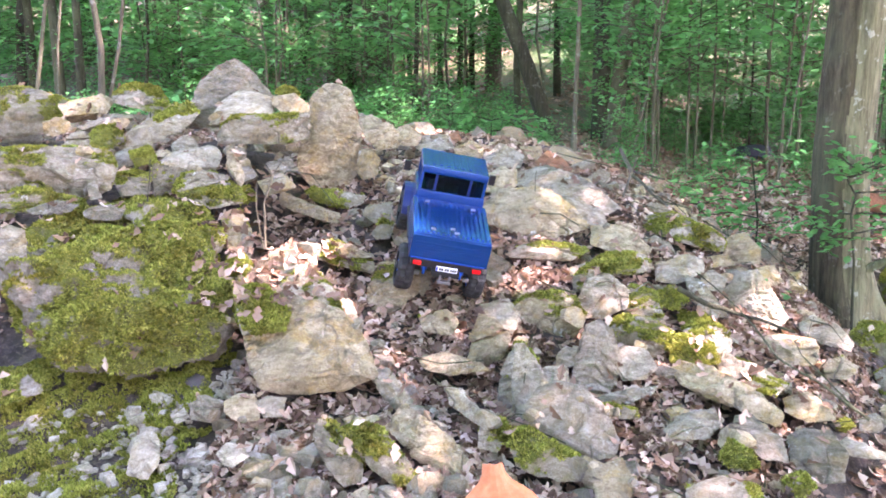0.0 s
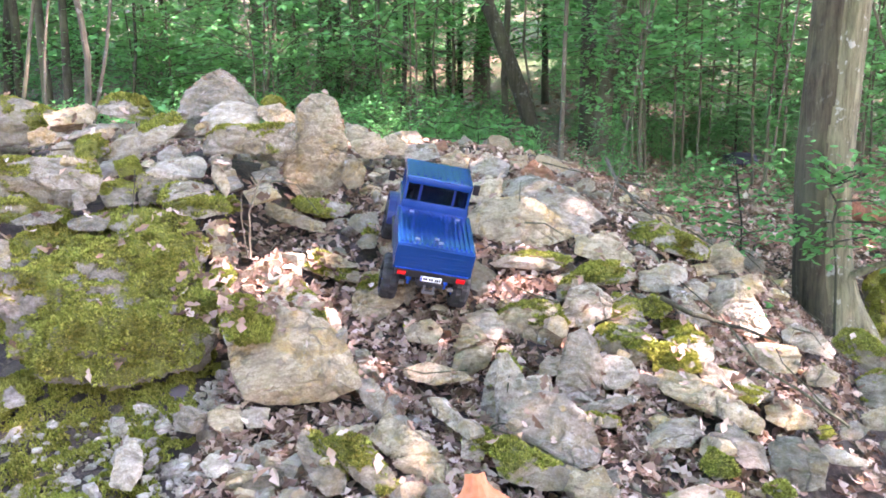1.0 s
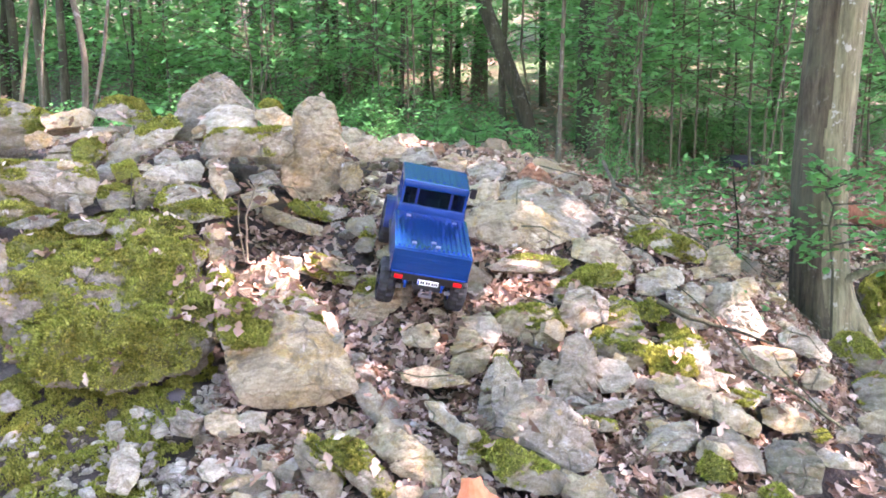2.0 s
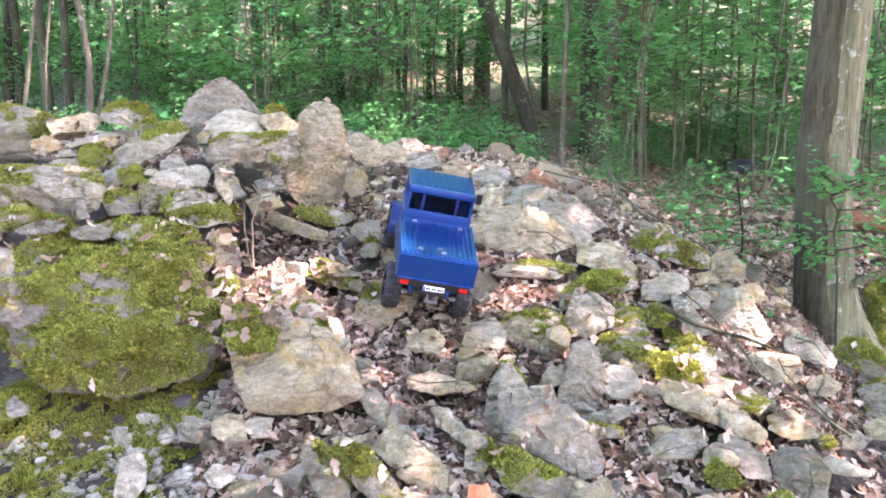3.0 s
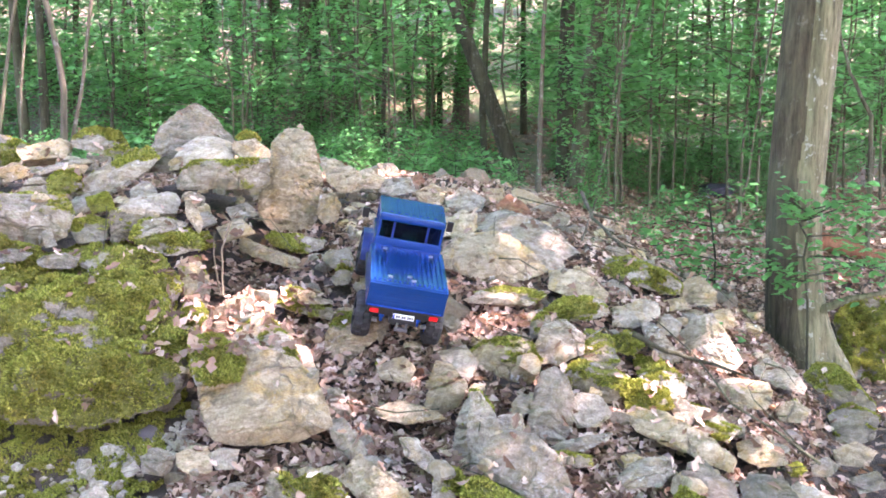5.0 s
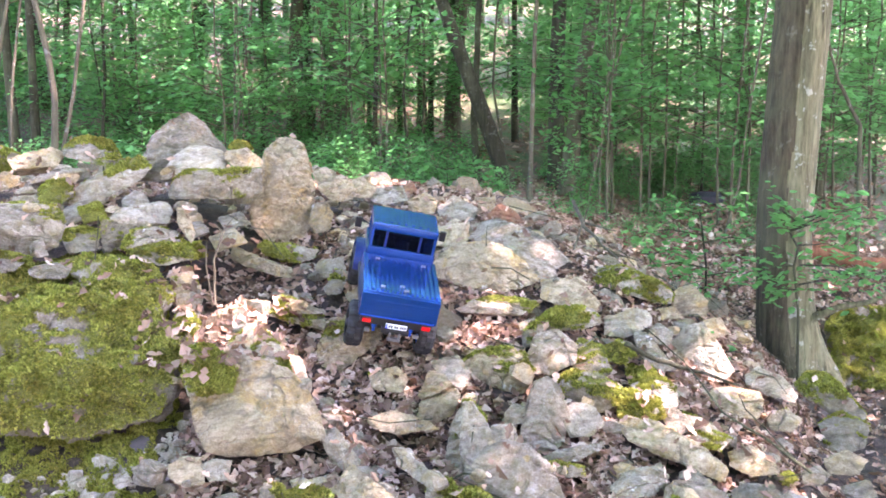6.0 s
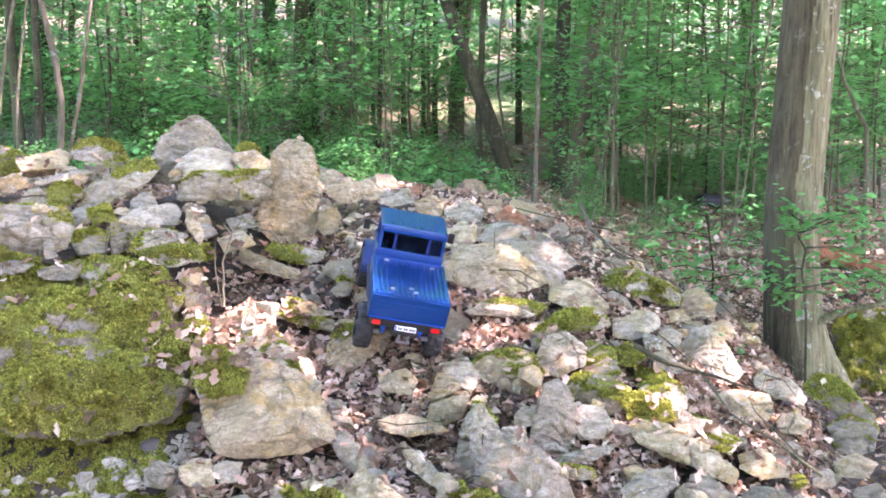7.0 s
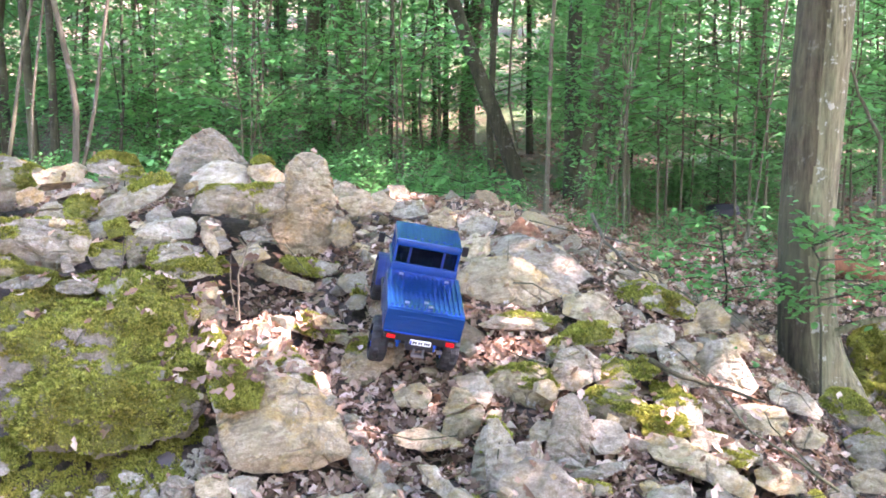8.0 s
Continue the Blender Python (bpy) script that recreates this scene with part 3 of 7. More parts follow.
rock("small angular grey limestone stone lying in the rock heap", (-0.914, 2.000, 0.689), (-35, 0, 15), 0.09, ((114, 0.031, 65), (17, 0.017, 93), (-81, 0.032, 124), (-169, 0.017, 93)), 28, grey)
rock("pale weathered limestone stone partly overgrown with yellow-green moss", (-0.251, 1.660, 0.450), (-40, 0, 6), 0.09, ((135, 0.076, 72), (94, 0.069, 67), (36, 0.061, 79), (2, 0.084, 95), (-98, 0.054, 120), (-108, 0.054, 118), (-173, 0.071, 94)), 29, pale_mossy)
rock("angular grey limestone stone lying in the rock heap", (-0.155, 1.786, 0.353), (-42, 0, 4), 0.09, ((97, 0.063, 67), (20, 0.019, 86), (-13, 0.041, 102), (-155, 0.015, 105), (-161, 0.016, 102)), 30, grey)
rock("tan ochre-stained limestone stone with moss patches on its top", (-0.203, 2.102, 0.456), (-45, 0, 4), 0.09, ((163, 0.078, 80), (74, 0.061, 61), (64, 0.055, 64), (2, 0.097, 93), (-100, 0.054, 127), (-112, 0.046, 125), (-134, 0.062, 118), (-104, 0.025, 56)), 31, tan_mossy)
rock("tan ochre-stained limestone block with moss patches on its top", (-0.049, 1.938, 0.399), (-35, 0, 2), 0.12, ((158, 0.073, 84), (101, 0.085, 72), (50, 0.102, 76), (-12, 0.086, 99), (-47, 0.065, 110), (-102, 0.113, 114), (-178, 0.08, 93), (92, 0.01, 40)), 32, tan_mossy)
rock("tan ochre-stained limestone stone lying in the rock heap", (0.001, 2.221, 0.497), (-50, 0, 1), 0.09, ((132, 0.035, 62), (55, 0.063, 59), (-37, 0.04, 121), (-92, 0.041, 134), (-153, 0.059, 114)), 33, tan)
rock("angular grey limestone stone with moss patches on its top", (-0.092, 2.277, 0.517), (-40, 0, 3), 0.09, ((152, 0.029, 78), (81, 0.056, 64), (-17, 0.034, 106), (-86, 0.042, 125), (-146, 0.048, 111)), 34, grey_mossy)
rock("angular grey limestone stone lying in the rock heap", (0.047, 1.977, 0.411), (-40, 0, 1), 0.09, ((149, 0.018, 79), (81, 0.045, 67), (-25, 0.017, 107), (-151, 0.039, 108)), 35, grey)
rock("angular grey limestone stone lying in the rock heap", (-0.117, 2.386, 0.553), (-45, 0, 3), 0.09, ((158, 0.049, 77), (96, 0.04, 58), (6, 0.051, 91), (-66, 0.044, 129), (-134, 0.042, 122)), 36, grey)
rock("large tan ochre-stained limestone block lying in the rock heap", (-0.336, 2.401, 0.568), (-45, 0, 6), 0.09, ((104, 0.13, 56), (50, 0.057, 65), (16, 0.119, 83), (-86, 0.089, 131), (-115, 0.047, 128), (-120, 0.05, 126), (-173, 0.117, 94), (62, 0.004, 45)), 37, tan)
rock("moss-covered limestone stone with yellow-green moss cushions", (-0.257, 2.560, 0.582), (-45, 0, 4), 0.10, ((85, 0.042, 57), (74, 0.039, 58), (-1, 0.081, 96), (-74, 0.049, 131), (-99, 0.045, 132), (-149, 0.066, 114)), 38, half_moss)
rock("moss-covered limestone stone under a thick green cushion", (-0.319, 2.520, 0.593), (-45, 0, 5), 0.09, ((131, 0.065, 62), (60, 0.03, 62), (27, 0.042, 77), (-83, 0.042, 132), (-110, 0.026, 130), (-133, 0.032, 123)), 39, moss)
rock("large tan ochre-stained limestone block lying in the rock heap", (0.403, 2.386, 0.538), (-38, 0, -4), 0.20, ((141, 0.162, 74), (97, 0.128, 64), (62, 0.121, 65), (43, 0.142, 70), (-56, 0.159, 116), (-78, 0.116, 122), (-108, 0.095, 122), (-116, 0.102, 121), (-163, 0.175, 102), (-98, 0.03, 42)), 40, tan)
rock("large pale weathered limestone slab lying in the rock heap", (0.547, 2.683, 0.603), (-58, 0, -6), 0.12, ((165, 0.195, 75), (110, 0.163, 48), (62, 0.098, 48), (44, 0.093, 51), (31, 0.119, 58), (-56, 0.235, 135), (-122, 0.084, 135), (-123, 0.086, 135)), 41, pale)
rock("large pale weathered limestone block lying in the rock heap", (0.534, 2.489, 0.551), (-42, 0, -6), 0.10, ((98, 0.093, 60), (74, 0.056, 60), (62, 0.051, 62), (19, 0.119, 77), (-70, 0.121, 125), (-114, 0.053, 127), (-123, 0.053, 125), (-160, 0.107, 109)), 42, pale)
rock("tan ochre-stained limestone stone lying in the rock heap", (0.084, 3.100, 0.630), (-38, 0, 0), 0.10, ((102, 0.061, 62), (40, 0.059, 72), (-23, 0.071, 108), (-113, 0.054, 125), (-162, 0.066, 105)), 43, tan)
rock("tan ochre-stained limestone stone lying in the rock heap", (-0.044, 2.950, 0.603), (-38, 0, 2), 0.10, ((127, 0.047, 67), (47, 0.056, 70), (-3, 0.051, 97), (-72, 0.048, 125), (-157, 0.063, 107)), 44, tan)
rock("tan ochre-stained limestone slab lying in the rock heap", (0.185, 2.720, 0.602), (-55, 0, -1), 0.09, ((153, 0.077, 67), (85, 0.052, 48), (5, 0.099, 86), (-81, 0.048, 135), (-133, 0.073, 134)), 45, tan)
rock("tan ochre-stained limestone stone lying in the rock heap", (0.233, 3.250, 0.693), (-38, 0, -2), 0.12, ((126, 0.058, 66), (48, 0.064, 67), (-12, 0.061, 101), (-89, 0.059, 128), (-157, 0.067, 109)), 46, tan)
rock("pale weathered limestone stone lying in the rock heap", (0.375, 3.200, 0.659), (-38, 0, -3), 0.12, ((134, 0.078, 69), (57, 0.07, 64), (-13, 0.086, 100), (-78, 0.058, 127), (-101, 0.055, 127), (-168, 0.083, 102)), 47, pale)
rock("reddish-brown clay stone lying in the rock heap", (0.564, 3.050, 0.656), (-38, 0, -5), 0.10, ((138, 0.056, 72), (54, 0.043, 65), (29, 0.058, 75), (-92, 0.037, 128), (-154, 0.067, 112)), 48, clay)
rock("small reddish-brown clay stone lying in the rock heap", (0.183, 4.000, 0.711), (-35, 0, -1), 0.10, ((121, 0.033, 67), (18, 0.032, 83), (-59, 0.033, 122), (-161, 0.032, 106)), 49, clay)
rock("pale weathered limestone stone lying in the rock heap", (0.066, 3.400, 0.721), (-50, 0, 0), 0.10, ((102, 0.063, 49), (15, 0.092, 78), (-74, 0.061, 135), (-121, 0.065, 135), (-180, 0.083, 93)), 50, pale)
rock("tan ochre-stained limestone stone lying in the rock heap", (0.325, 2.750, 0.610), (-40, 0, -3), 0.10, ((176, 0.065, 93), (99, 0.057, 61), (6, 0.073, 88), (-63, 0.051, 125), (-117, 0.062, 125)), 51, tan)
rock("large pale weathered limestone slab partly overgrown with yellow-green moss", (0.430, 2.165, 0.460), (-60, 0, -5), 0.09, ((130, 0.082, 53), (105, 0.056, 48), (84, 0.052, 48), (9, 0.137, 77), (-50, 0.101, 133), (-93, 0.052, 135), (-151, 0.13, 123), (-86, 0.02, 70)), 52, pale_mossy)
rock("moss-covered limestone block with yellow-green moss cushions", (0.651, 2.143, 0.414), (-50, 0, -9), 0.10, ((130, 0.064, 64), (114, 0.054, 59), (83, 0.055, 56), (23, 0.101, 72), (-68, 0.062, 129), (-89, 0.049, 132), (-125, 0.079, 128)), 53, half_moss)
rock("moss-covered limestone stone with yellow-green moss cushions", (0.519, 2.018, 0.396), (-40, 0, -7), 0.09, ((149, 0.029, 82), (60, 0.045, 69), (-10, 0.033, 96), (-76, 0.039, 120), (-176, 0.034, 99)), 54, half_moss)
rock("large moss-covered limestone slab with yellow-green moss cushions", (0.973, 2.562, 0.445), (-55, 0, -11), 0.09, ((143, 0.16, 65), (93, 0.105, 48), (59, 0.076, 51), (40, 0.093, 57), (-11, 0.166, 95), (-88, 0.111, 135), (-114, 0.07, 135), (-159, 0.147, 117), (-107, 0.031, 77)), 55, half_moss)
rock("angular grey limestone stone lying in the rock heap", (0.868, 2.500, 0.396), (-35, 0, -10), 0.11, ((113, 0.05, 73), (62, 0.042, 70), (25, 0.052, 79), (-71, 0.052, 116), (-114, 0.041, 119), (-167, 0.059, 104)), 56, grey)
rock("tan ochre-stained limestone stone lying in the rock heap", (1.205, 2.600, 0.365), (-38, 0, -14), 0.10, ((156, 0.067, 88), (103, 0.066, 68), (40, 0.059, 71), (-9, 0.071, 92), (-86, 0.065, 121), (-143, 0.063, 116)), 57, tan)
rock("tan ochre-stained limestone stone lying in the rock heap", (1.091, 2.500, 0.342), (-35, 0, -13), 0.09, ((101, 0.028, 72), (33, 0.042, 76), (-77, 0.028, 117), (-149, 0.043, 112)), 58, tan)
rock("angular grey limestone stone lying in the rock heap", (0.876, 2.225, 0.377), (-50, 0, -11), 0.09, ((113, 0.053, 60), (57, 0.076, 58), (7, 0.077, 82), (-59, 0.05, 126), (-98, 0.068, 132), (179, 0.084, 98)), 59, grey)
rock("tan ochre-stained limestone slab lying in the rock heap", (0.686, 2.295, 0.457), (-60, 0, -9), 0.09, ((104, 0.105, 48), (33, 0.072, 57), (-25, 0.115, 114), (-106, 0.059, 135), (-117, 0.058, 135), (179, 0.098, 97)), 60, tan)
rock("small pale weathered limestone stone lying in the rock heap", (0.977, 2.210, 0.335), (-40, 0, -13), 0.09, ((132, 0.04, 77), (52, 0.037, 69), (-22, 0.039, 100), (-95, 0.037, 122), (-159, 0.036, 110)), 61, pale)
rock("pale weathered limestone block lying in the rock heap", (1.111, 2.205, 0.279), (-38, 0, -15), 0.15, ((148, 0.097, 85), (104, 0.105, 71), (30, 0.067, 75), (26, 0.069, 77), (-43, 0.124, 105), (-114, 0.078, 119), (-161, 0.1, 108), (-152, 0.017, 35)), 62, pale)
rock("angular grey limestone stone lying in the rock heap", (0.914, 2.078, 0.313), (-42, 0, -13), 0.09, ((72, 0.059, 65), (37, 0.028, 72), (31, 0.031, 74), (-81, 0.074, 121), (-136, 0.039, 119), (-167, 0.047, 106)), 63, grey)
rock("tan ochre-stained limestone stone lying in the rock heap", (1.258, 2.450, 0.298), (-40, 0, -15), 0.09, ((107, 0.042, 69), (25, 0.033, 76), (-69, 0.043, 118), (-150, 0.032, 115)), 64, tan)
rock("pale weathered limestone stone lying in the rock heap", (0.553, 1.911, 0.359), (-42, 0, -8), 0.12, ((158, 0.064, 85), (107, 0.081, 67), (47, 0.084, 70), (-10, 0.081, 95), (-63, 0.062, 117), (-99, 0.074, 122), (-155, 0.084, 109), (-78, 0.023, 49)), 65, pale)
rock("tan ochre-stained limestone block with moss patches on its top", (0.397, 1.828, 0.339), (-42, 0, -5), 0.15, ((126, 0.09, 72), (103, 0.076, 68), (73, 0.077, 67), (17, 0.094, 82), (-19, 0.096, 100), (-58, 0.098, 115), (-116, 0.087, 119), (-167, 0.106, 101), (-98, 0.003, 56)), 66, tan_mossy)
rock("moss-covered limestone stone with yellow-green moss cushions", (0.644, 1.775, 0.292), (-45, 0, -10), 0.11, ((129, 0.083, 72), (93, 0.067, 65), (52, 0.068, 68), (-11, 0.096, 94), (-52, 0.095, 114), (-119, 0.064, 121), (-170, 0.094, 102), (-101, 0.015, 63)), 67, half_moss)
rock("moss-covered limestone stone with yellow-green moss cushions", (0.672, 1.929, 0.333), (-45, 0, -10), 0.10, ((135, 0.071, 73), (67, 0.064, 64), (12, 0.059, 82), (-51, 0.072, 116), (-125, 0.063, 122), (-169, 0.053, 105)), 68, half_moss)
rock("moss-covered limestone stone with yellow-green moss cushions", (0.775, 2.004, 0.331), (-50, 0, -11), 0.09, ((113, 0.043, 62), (38, 0.045, 66), (-46, 0.047, 119), (-95, 0.034, 131), (-161, 0.053, 112)), 69, half_moss)
rock("pale weathered limestone slab partly overgrown with yellow-green moss", (0.855, 1.889, 0.265), (-55, 0, -13), 0.09, ((82, 0.075, 54), (41, 0.053, 62), (4, 0.071, 83), (-82, 0.083, 132), (-131, 0.053, 129), (-166, 0.072, 110)), 70, pale_mossy)
rock("pale weathered limestone stone partly overgrown with yellow-green moss", (0.776, 1.759, 0.245), (-50, 0, -12), 0.09, ((176, 0.058, 97), (116, 0.06, 66), (69, 0.052, 61), (11, 0.068, 80), (-73, 0.053, 124), (-108, 0.058, 127)), 71, pale_mossy)
rock("angular grey limestone block lying in the rock heap", (0.483, 1.606, 0.269), (-25, 0, -8), 0.15, ((172, 0.054, 96), (165, 0.053, 95), (115, 0.103, 88), (51, 0.099, 85), (17, 0.075, 88), (-14, 0.072, 92), (-59, 0.082, 97), (-101, 0.099, 100), (-151, 0.086, 99), (-9, 0.006, 42)), 72, grey)
rock("pale weathered limestone stone lying in the rock heap", (0.590, 1.638, 0.253), (-30, 0, -9), 0.11, ((155, 0.053, 92), (89, 0.049, 82), (32, 0.05, 84), (-41, 0.052, 99), (-85, 0.046, 105), (-152, 0.05, 103)), 73, pale)
rock("angular grey limestone slab lying in the rock heap", (0.538, 1.496, 0.221), (-62, 0, -9), 0.09, ((120, 0.029, 58), (106, 0.025, 55), (20, 0.093, 71), (-52, 0.036, 127), (-83, 0.034, 135), (-150, 0.086, 120), (-76, 0.006, 70)), 74, grey)
rock("angular grey limestone slab with moss patches on its top", (0.504, 1.419, 0.209), (-55, 0, -9), 0.09, ((122, 0.033, 66), (78, 0.021, 61), (14, 0.047, 81), (-85, 0.022, 128), (-121, 0.029, 126)), 75, grey_mossy)
rock("large tan ochre-stained limestone block lying in the rock heap", (0.828, 1.605, 0.184), (-48, 0, -14), 0.12, ((135, 0.152, 74), (84, 0.078, 65), (59, 0.055, 66), (44, 0.068, 69), (-18, 0.152, 95), (-112, 0.054, 122), (-114, 0.049, 122), (-142, 0.089, 116), (-113, 0.024, 70)), 76, tan)
rock("small angular grey limestone stone lying in the rock heap", (0.882, 1.746, 0.207), (-40, 0, -14), 0.09, ((141, 0.044, 84), (50, 0.031, 74), (17, 0.032, 82), (-77, 0.041, 114), (-140, 0.034, 113)), 77, grey)
rock("pale weathered limestone slab partly overgrown with yellow-green moss", (0.952, 1.733, 0.179), (-55, 0, -15), 0.09, ((77, 0.05, 57), (48, 0.038, 62), (-36, 0.075, 111), (-112, 0.046, 131), (-156, 0.049, 116)), 78, pale_mossy)
rock("angular grey limestone block with moss patches on its top", (0.270, 1.523, 0.263), (-30, 0, -4), 0.15, ((173, 0.049, 94), (151, 0.057, 89), (72, 0.093, 82), (34, 0.074, 86), (-12, 0.049, 95), (-30, 0.053, 98), (-126, 0.118, 101), (177, 0.012, 25)), 79, grey_mossy)
rock("pale weathered limestone slab lying in the rock heap", (0.302, 1.499, 0.264), (-32, 0, -4), 0.12, ((177, 0.042, 95), (90, 0.095, 80), (35, 0.049, 85), (11, 0.039, 90), (-32, 0.052, 99), (-49, 0.065, 102)), 80, pale)
rock("pale ochre-stained limestone block lying in the rock heap", (0.382, 1.323, 0.226), (-45, 0, -7), 0.15, ((148, 0.115, 81), (113, 0.111, 72), (77, 0.092, 70), (43, 0.078, 75), (20, 0.085, 82), (-19, 0.115, 97), (-73, 0.101, 113), (-94, 0.089, 116), (-124, 0.084, 113), (-164, 0.099, 101), (-119, 0.041, 63)), 81, pale)
rock("pale weathered limestone stone lying in the rock heap", (0.364, 1.517, 0.250), (-35, 0, -6), 0.11, ((165, 0.036, 92), (94, 0.044, 79), (15, 0.043, 87), (-64, 0.039, 107)), 82, pale)
rock("angular grey limestone stone with moss patches on its top", (0.294, 1.228, 0.190), (-35, 0, -5), 0.12, ((166, 0.07, 92), (100, 0.066, 83), (60, 0.046, 83), (-35, 0.104, 96), (-96, 0.047, 104), (-119, 0.044, 104), (-161, 0.058, 98)), 83, grey_mossy)
rock("small angular grey limestone stone with moss patches on its top", (0.198, 1.306, 0.210), (-38, 0, -3), 0.10, ((171, 0.032, 93), (153, 0.032, 88), (83, 0.036, 79), (28, 0.04, 86), (-31, 0.036, 101), (-107, 0.044, 109)), 84, grey_mossy)
rock("tan ochre-stained limestone stone lying in the rock heap", (0.207, 1.700, 0.299), (-42, 0, -2), 0.11, ((172, 0.052, 91), (164, 0.052, 87), (79, 0.094, 68), (29, 0.076, 79), (-25, 0.068, 103), (-63, 0.065, 116), (-105, 0.094, 117), (-59, 0.028, 49)), 85, tan)
rock("pale weathered limestone stone lying in the rock heap", (0.145, 1.397, 0.234), (-48, 0, -1), 0.09, ((91, 0.056, 67), (36, 0.027, 77), (-13, 0.056, 99), (-131, 0.019, 116), (-132, 0.019, 115), (-162, 0.034, 103)), 86, pale)
rock("angular grey limestone stone lying in the rock heap", (-0.026, 1.444, 0.265), (-38, 0, 2), 0.09, ((90, 0.057, 75), (36, 0.026, 84), (15, 0.039, 90), (-72, 0.054, 111), (-140, 0.033, 105), (-173, 0.042, 95), (-149, 0.005, 42)), 87, grey)
rock("tan ochre-stained limestone block lying in the rock heap", (0.062, 1.268, 0.202), (-45, 0, 1), 0.12, ((140, 0.125, 77), (120, 0.123, 73), (47, 0.05, 78), (38, 0.053, 80), (4, 0.092, 91), (-84, 0.101, 113), (-131, 0.051, 110), (-132, 0.051, 109), (-118, 0.025, 56)), 88, tan)
rock("angular grey limestone stone with moss patches on its top", (-0.047, 1.230, 0.197), (-45, 0, 3), 0.09, ((99, 0.081, 72), (73, 0.059, 74), (34, 0.042, 83), (-39, 0.098, 106), (-105, 0.057, 113), (-131, 0.034, 109), (-143, 0.04, 106), (-129, 0.014, 56)), 89, grey_mossy)
rock("angular grey limestone stone with moss patches on its top", (-0.140, 1.239, 0.200), (-42, 0, 5), 0.10, ((157, 0.069, 84), (77, 0.072, 76), (31, 0.038, 86), (-11, 0.065, 98), (-79, 0.079, 111), (-142, 0.039, 104), (-159, 0.037, 98), (14, 0.011, 30)), 90, grey_mossy)
rock("angular grey limestone stone lying in the rock heap", (0.261, 1.806, 0.347), (-45, 0, -3), 0.09, ((104, 0.05, 65), (30, 0.045, 77), (-25, 0.053, 106), (-131, 0.034, 118), (-146, 0.037, 113)), 91, grey)
rock("small angular grey limestone stone lying in the rock heap", (0.411, 1.630, 0.277), (-40, 0, -6), 0.09, ((139, 0.023, 81), (74, 0.031, 72), (-11, 0.028, 96), (-80, 0.028, 116), (-175, 0.029, 99)), 92, grey)
rock("angular grey limestone slab lying in the rock heap", (0.684, 1.423, 0.171), (-55, 0, -12), 0.09, ((146, 0.048, 78), (106, 0.038, 63), (41, 0.073, 66), (-40, 0.048, 113), (-86, 0.04, 127), (-139, 0.067, 120)), 93, grey)
rock("angular grey limestone stone lying in the rock heap", (0.846, 1.444, 0.130), (-42, 0, -15), 0.10, ((170, 0.073, 96), (112, 0.076, 77), (46, 0.047, 75), (10, 0.07, 83), (-95, 0.059, 114), (-127, 0.049, 113), (65, 0.004, 35)), 94, grey)
rock("angular grey limestone stone lying in the rock heap", (1.003, 1.470, 0.077), (-35, 0, -18), 0.12, ((141, 0.075, 91), (91, 0.059, 81), (36, 0.064, 81), (-6, 0.072, 87), (-83, 0.077, 105), (-169, 0.067, 103), (81, 0.003, 35)), 95, grey)
rock("pale weathered limestone stone lying in the rock heap", (1.154, 1.543, 0.044), (-50, 0, -20), 0.09, ((137, 0.052, 80), (72, 0.025, 66), (-4, 0.065, 86), (-92, 0.021, 123), (-116, 0.029, 123)), 96, pale)
rock("tan ochre-stained limestone block lying in the rock heap", (1.128, 1.961, 0.184), (-42, 0, -16), 0.11, ((126, 0.079, 76), (84, 0.062, 68), (28, 0.095, 75), (-23, 0.096, 97), (-91, 0.062, 119), (-119, 0.067, 119), (-171, 0.095, 104), (90, 0.003, 35)), 97, tan)
rock("pale weathered limestone stone lying in the rock heap", (1.343, 2.195, 0.163), (-48, 0, -18), 0.09, ((131, 0.077, 72), (64, 0.051, 61), (38, 0.055, 67), (-27, 0.1, 101), (-112, 0.039, 127), (-118, 0.039, 127), (-176, 0.078, 105)), 98, pale)
rock("angular grey limestone block with moss patches on its top", (1.625, 2.352, 0.057), (-45, 0, -20), 0.15, ((139, 0.115, 79), (91, 0.104, 64), (37, 0.07, 69), (-19, 0.138, 93), (-105, 0.081, 124), (-129, 0.052, 122), (-146, 0.074, 118), (-118, 0.028, 63)), 99, grey_mossy)
rock("tan ochre-stained limestone stone lying in the rock heap", (1.063, 1.661, 0.115), (-50, 0, -17), 0.09, ((114, 0.058, 68), (55, 0.054, 65), (13, 0.067, 79), (-77, 0.053, 122), (-115, 0.051, 124), (-174, 0.069, 105)), 100, tan)
rock("small moss-covered limestone stone under a thick green cushion", (1.153, 1.644, 0.073), (-45, 0, -19), 0.09, ((120, 0.018, 77), (40, 0.022, 73), (-51, 0.019, 109), (-143, 0.022, 116)), 101, moss)
rock("small moss-covered limestone stone with yellow-green moss cushions", (0.760, 1.328, 0.131), (-45, 0, -14), 0.09, ((155, 0.039, 90), (65, 0.032, 72), (22, 0.037, 80), (-71, 0.034, 113), (-133, 0.036, 114)), 102, half_moss)
rock("tan ochre-stained limestone stone lying in the rock heap", (0.439, 1.143, 0.167), (-40, 0, -9), 0.09, ((116, 0.046, 82), (28, 0.042, 84), (-16, 0.04, 94), (-87, 0.047, 108), (-171, 0.045, 99)), 103, tan)
rock("moss-covered limestone stone with yellow-green moss cushions", (0.674, 1.175, 0.127), (-50, 0, -14), 0.09, ((113, 0.033, 73), (79, 0.036, 69), (-3, 0.077, 88), (-84, 0.03, 118), (180, 0.078, 98)), 104, half_moss)
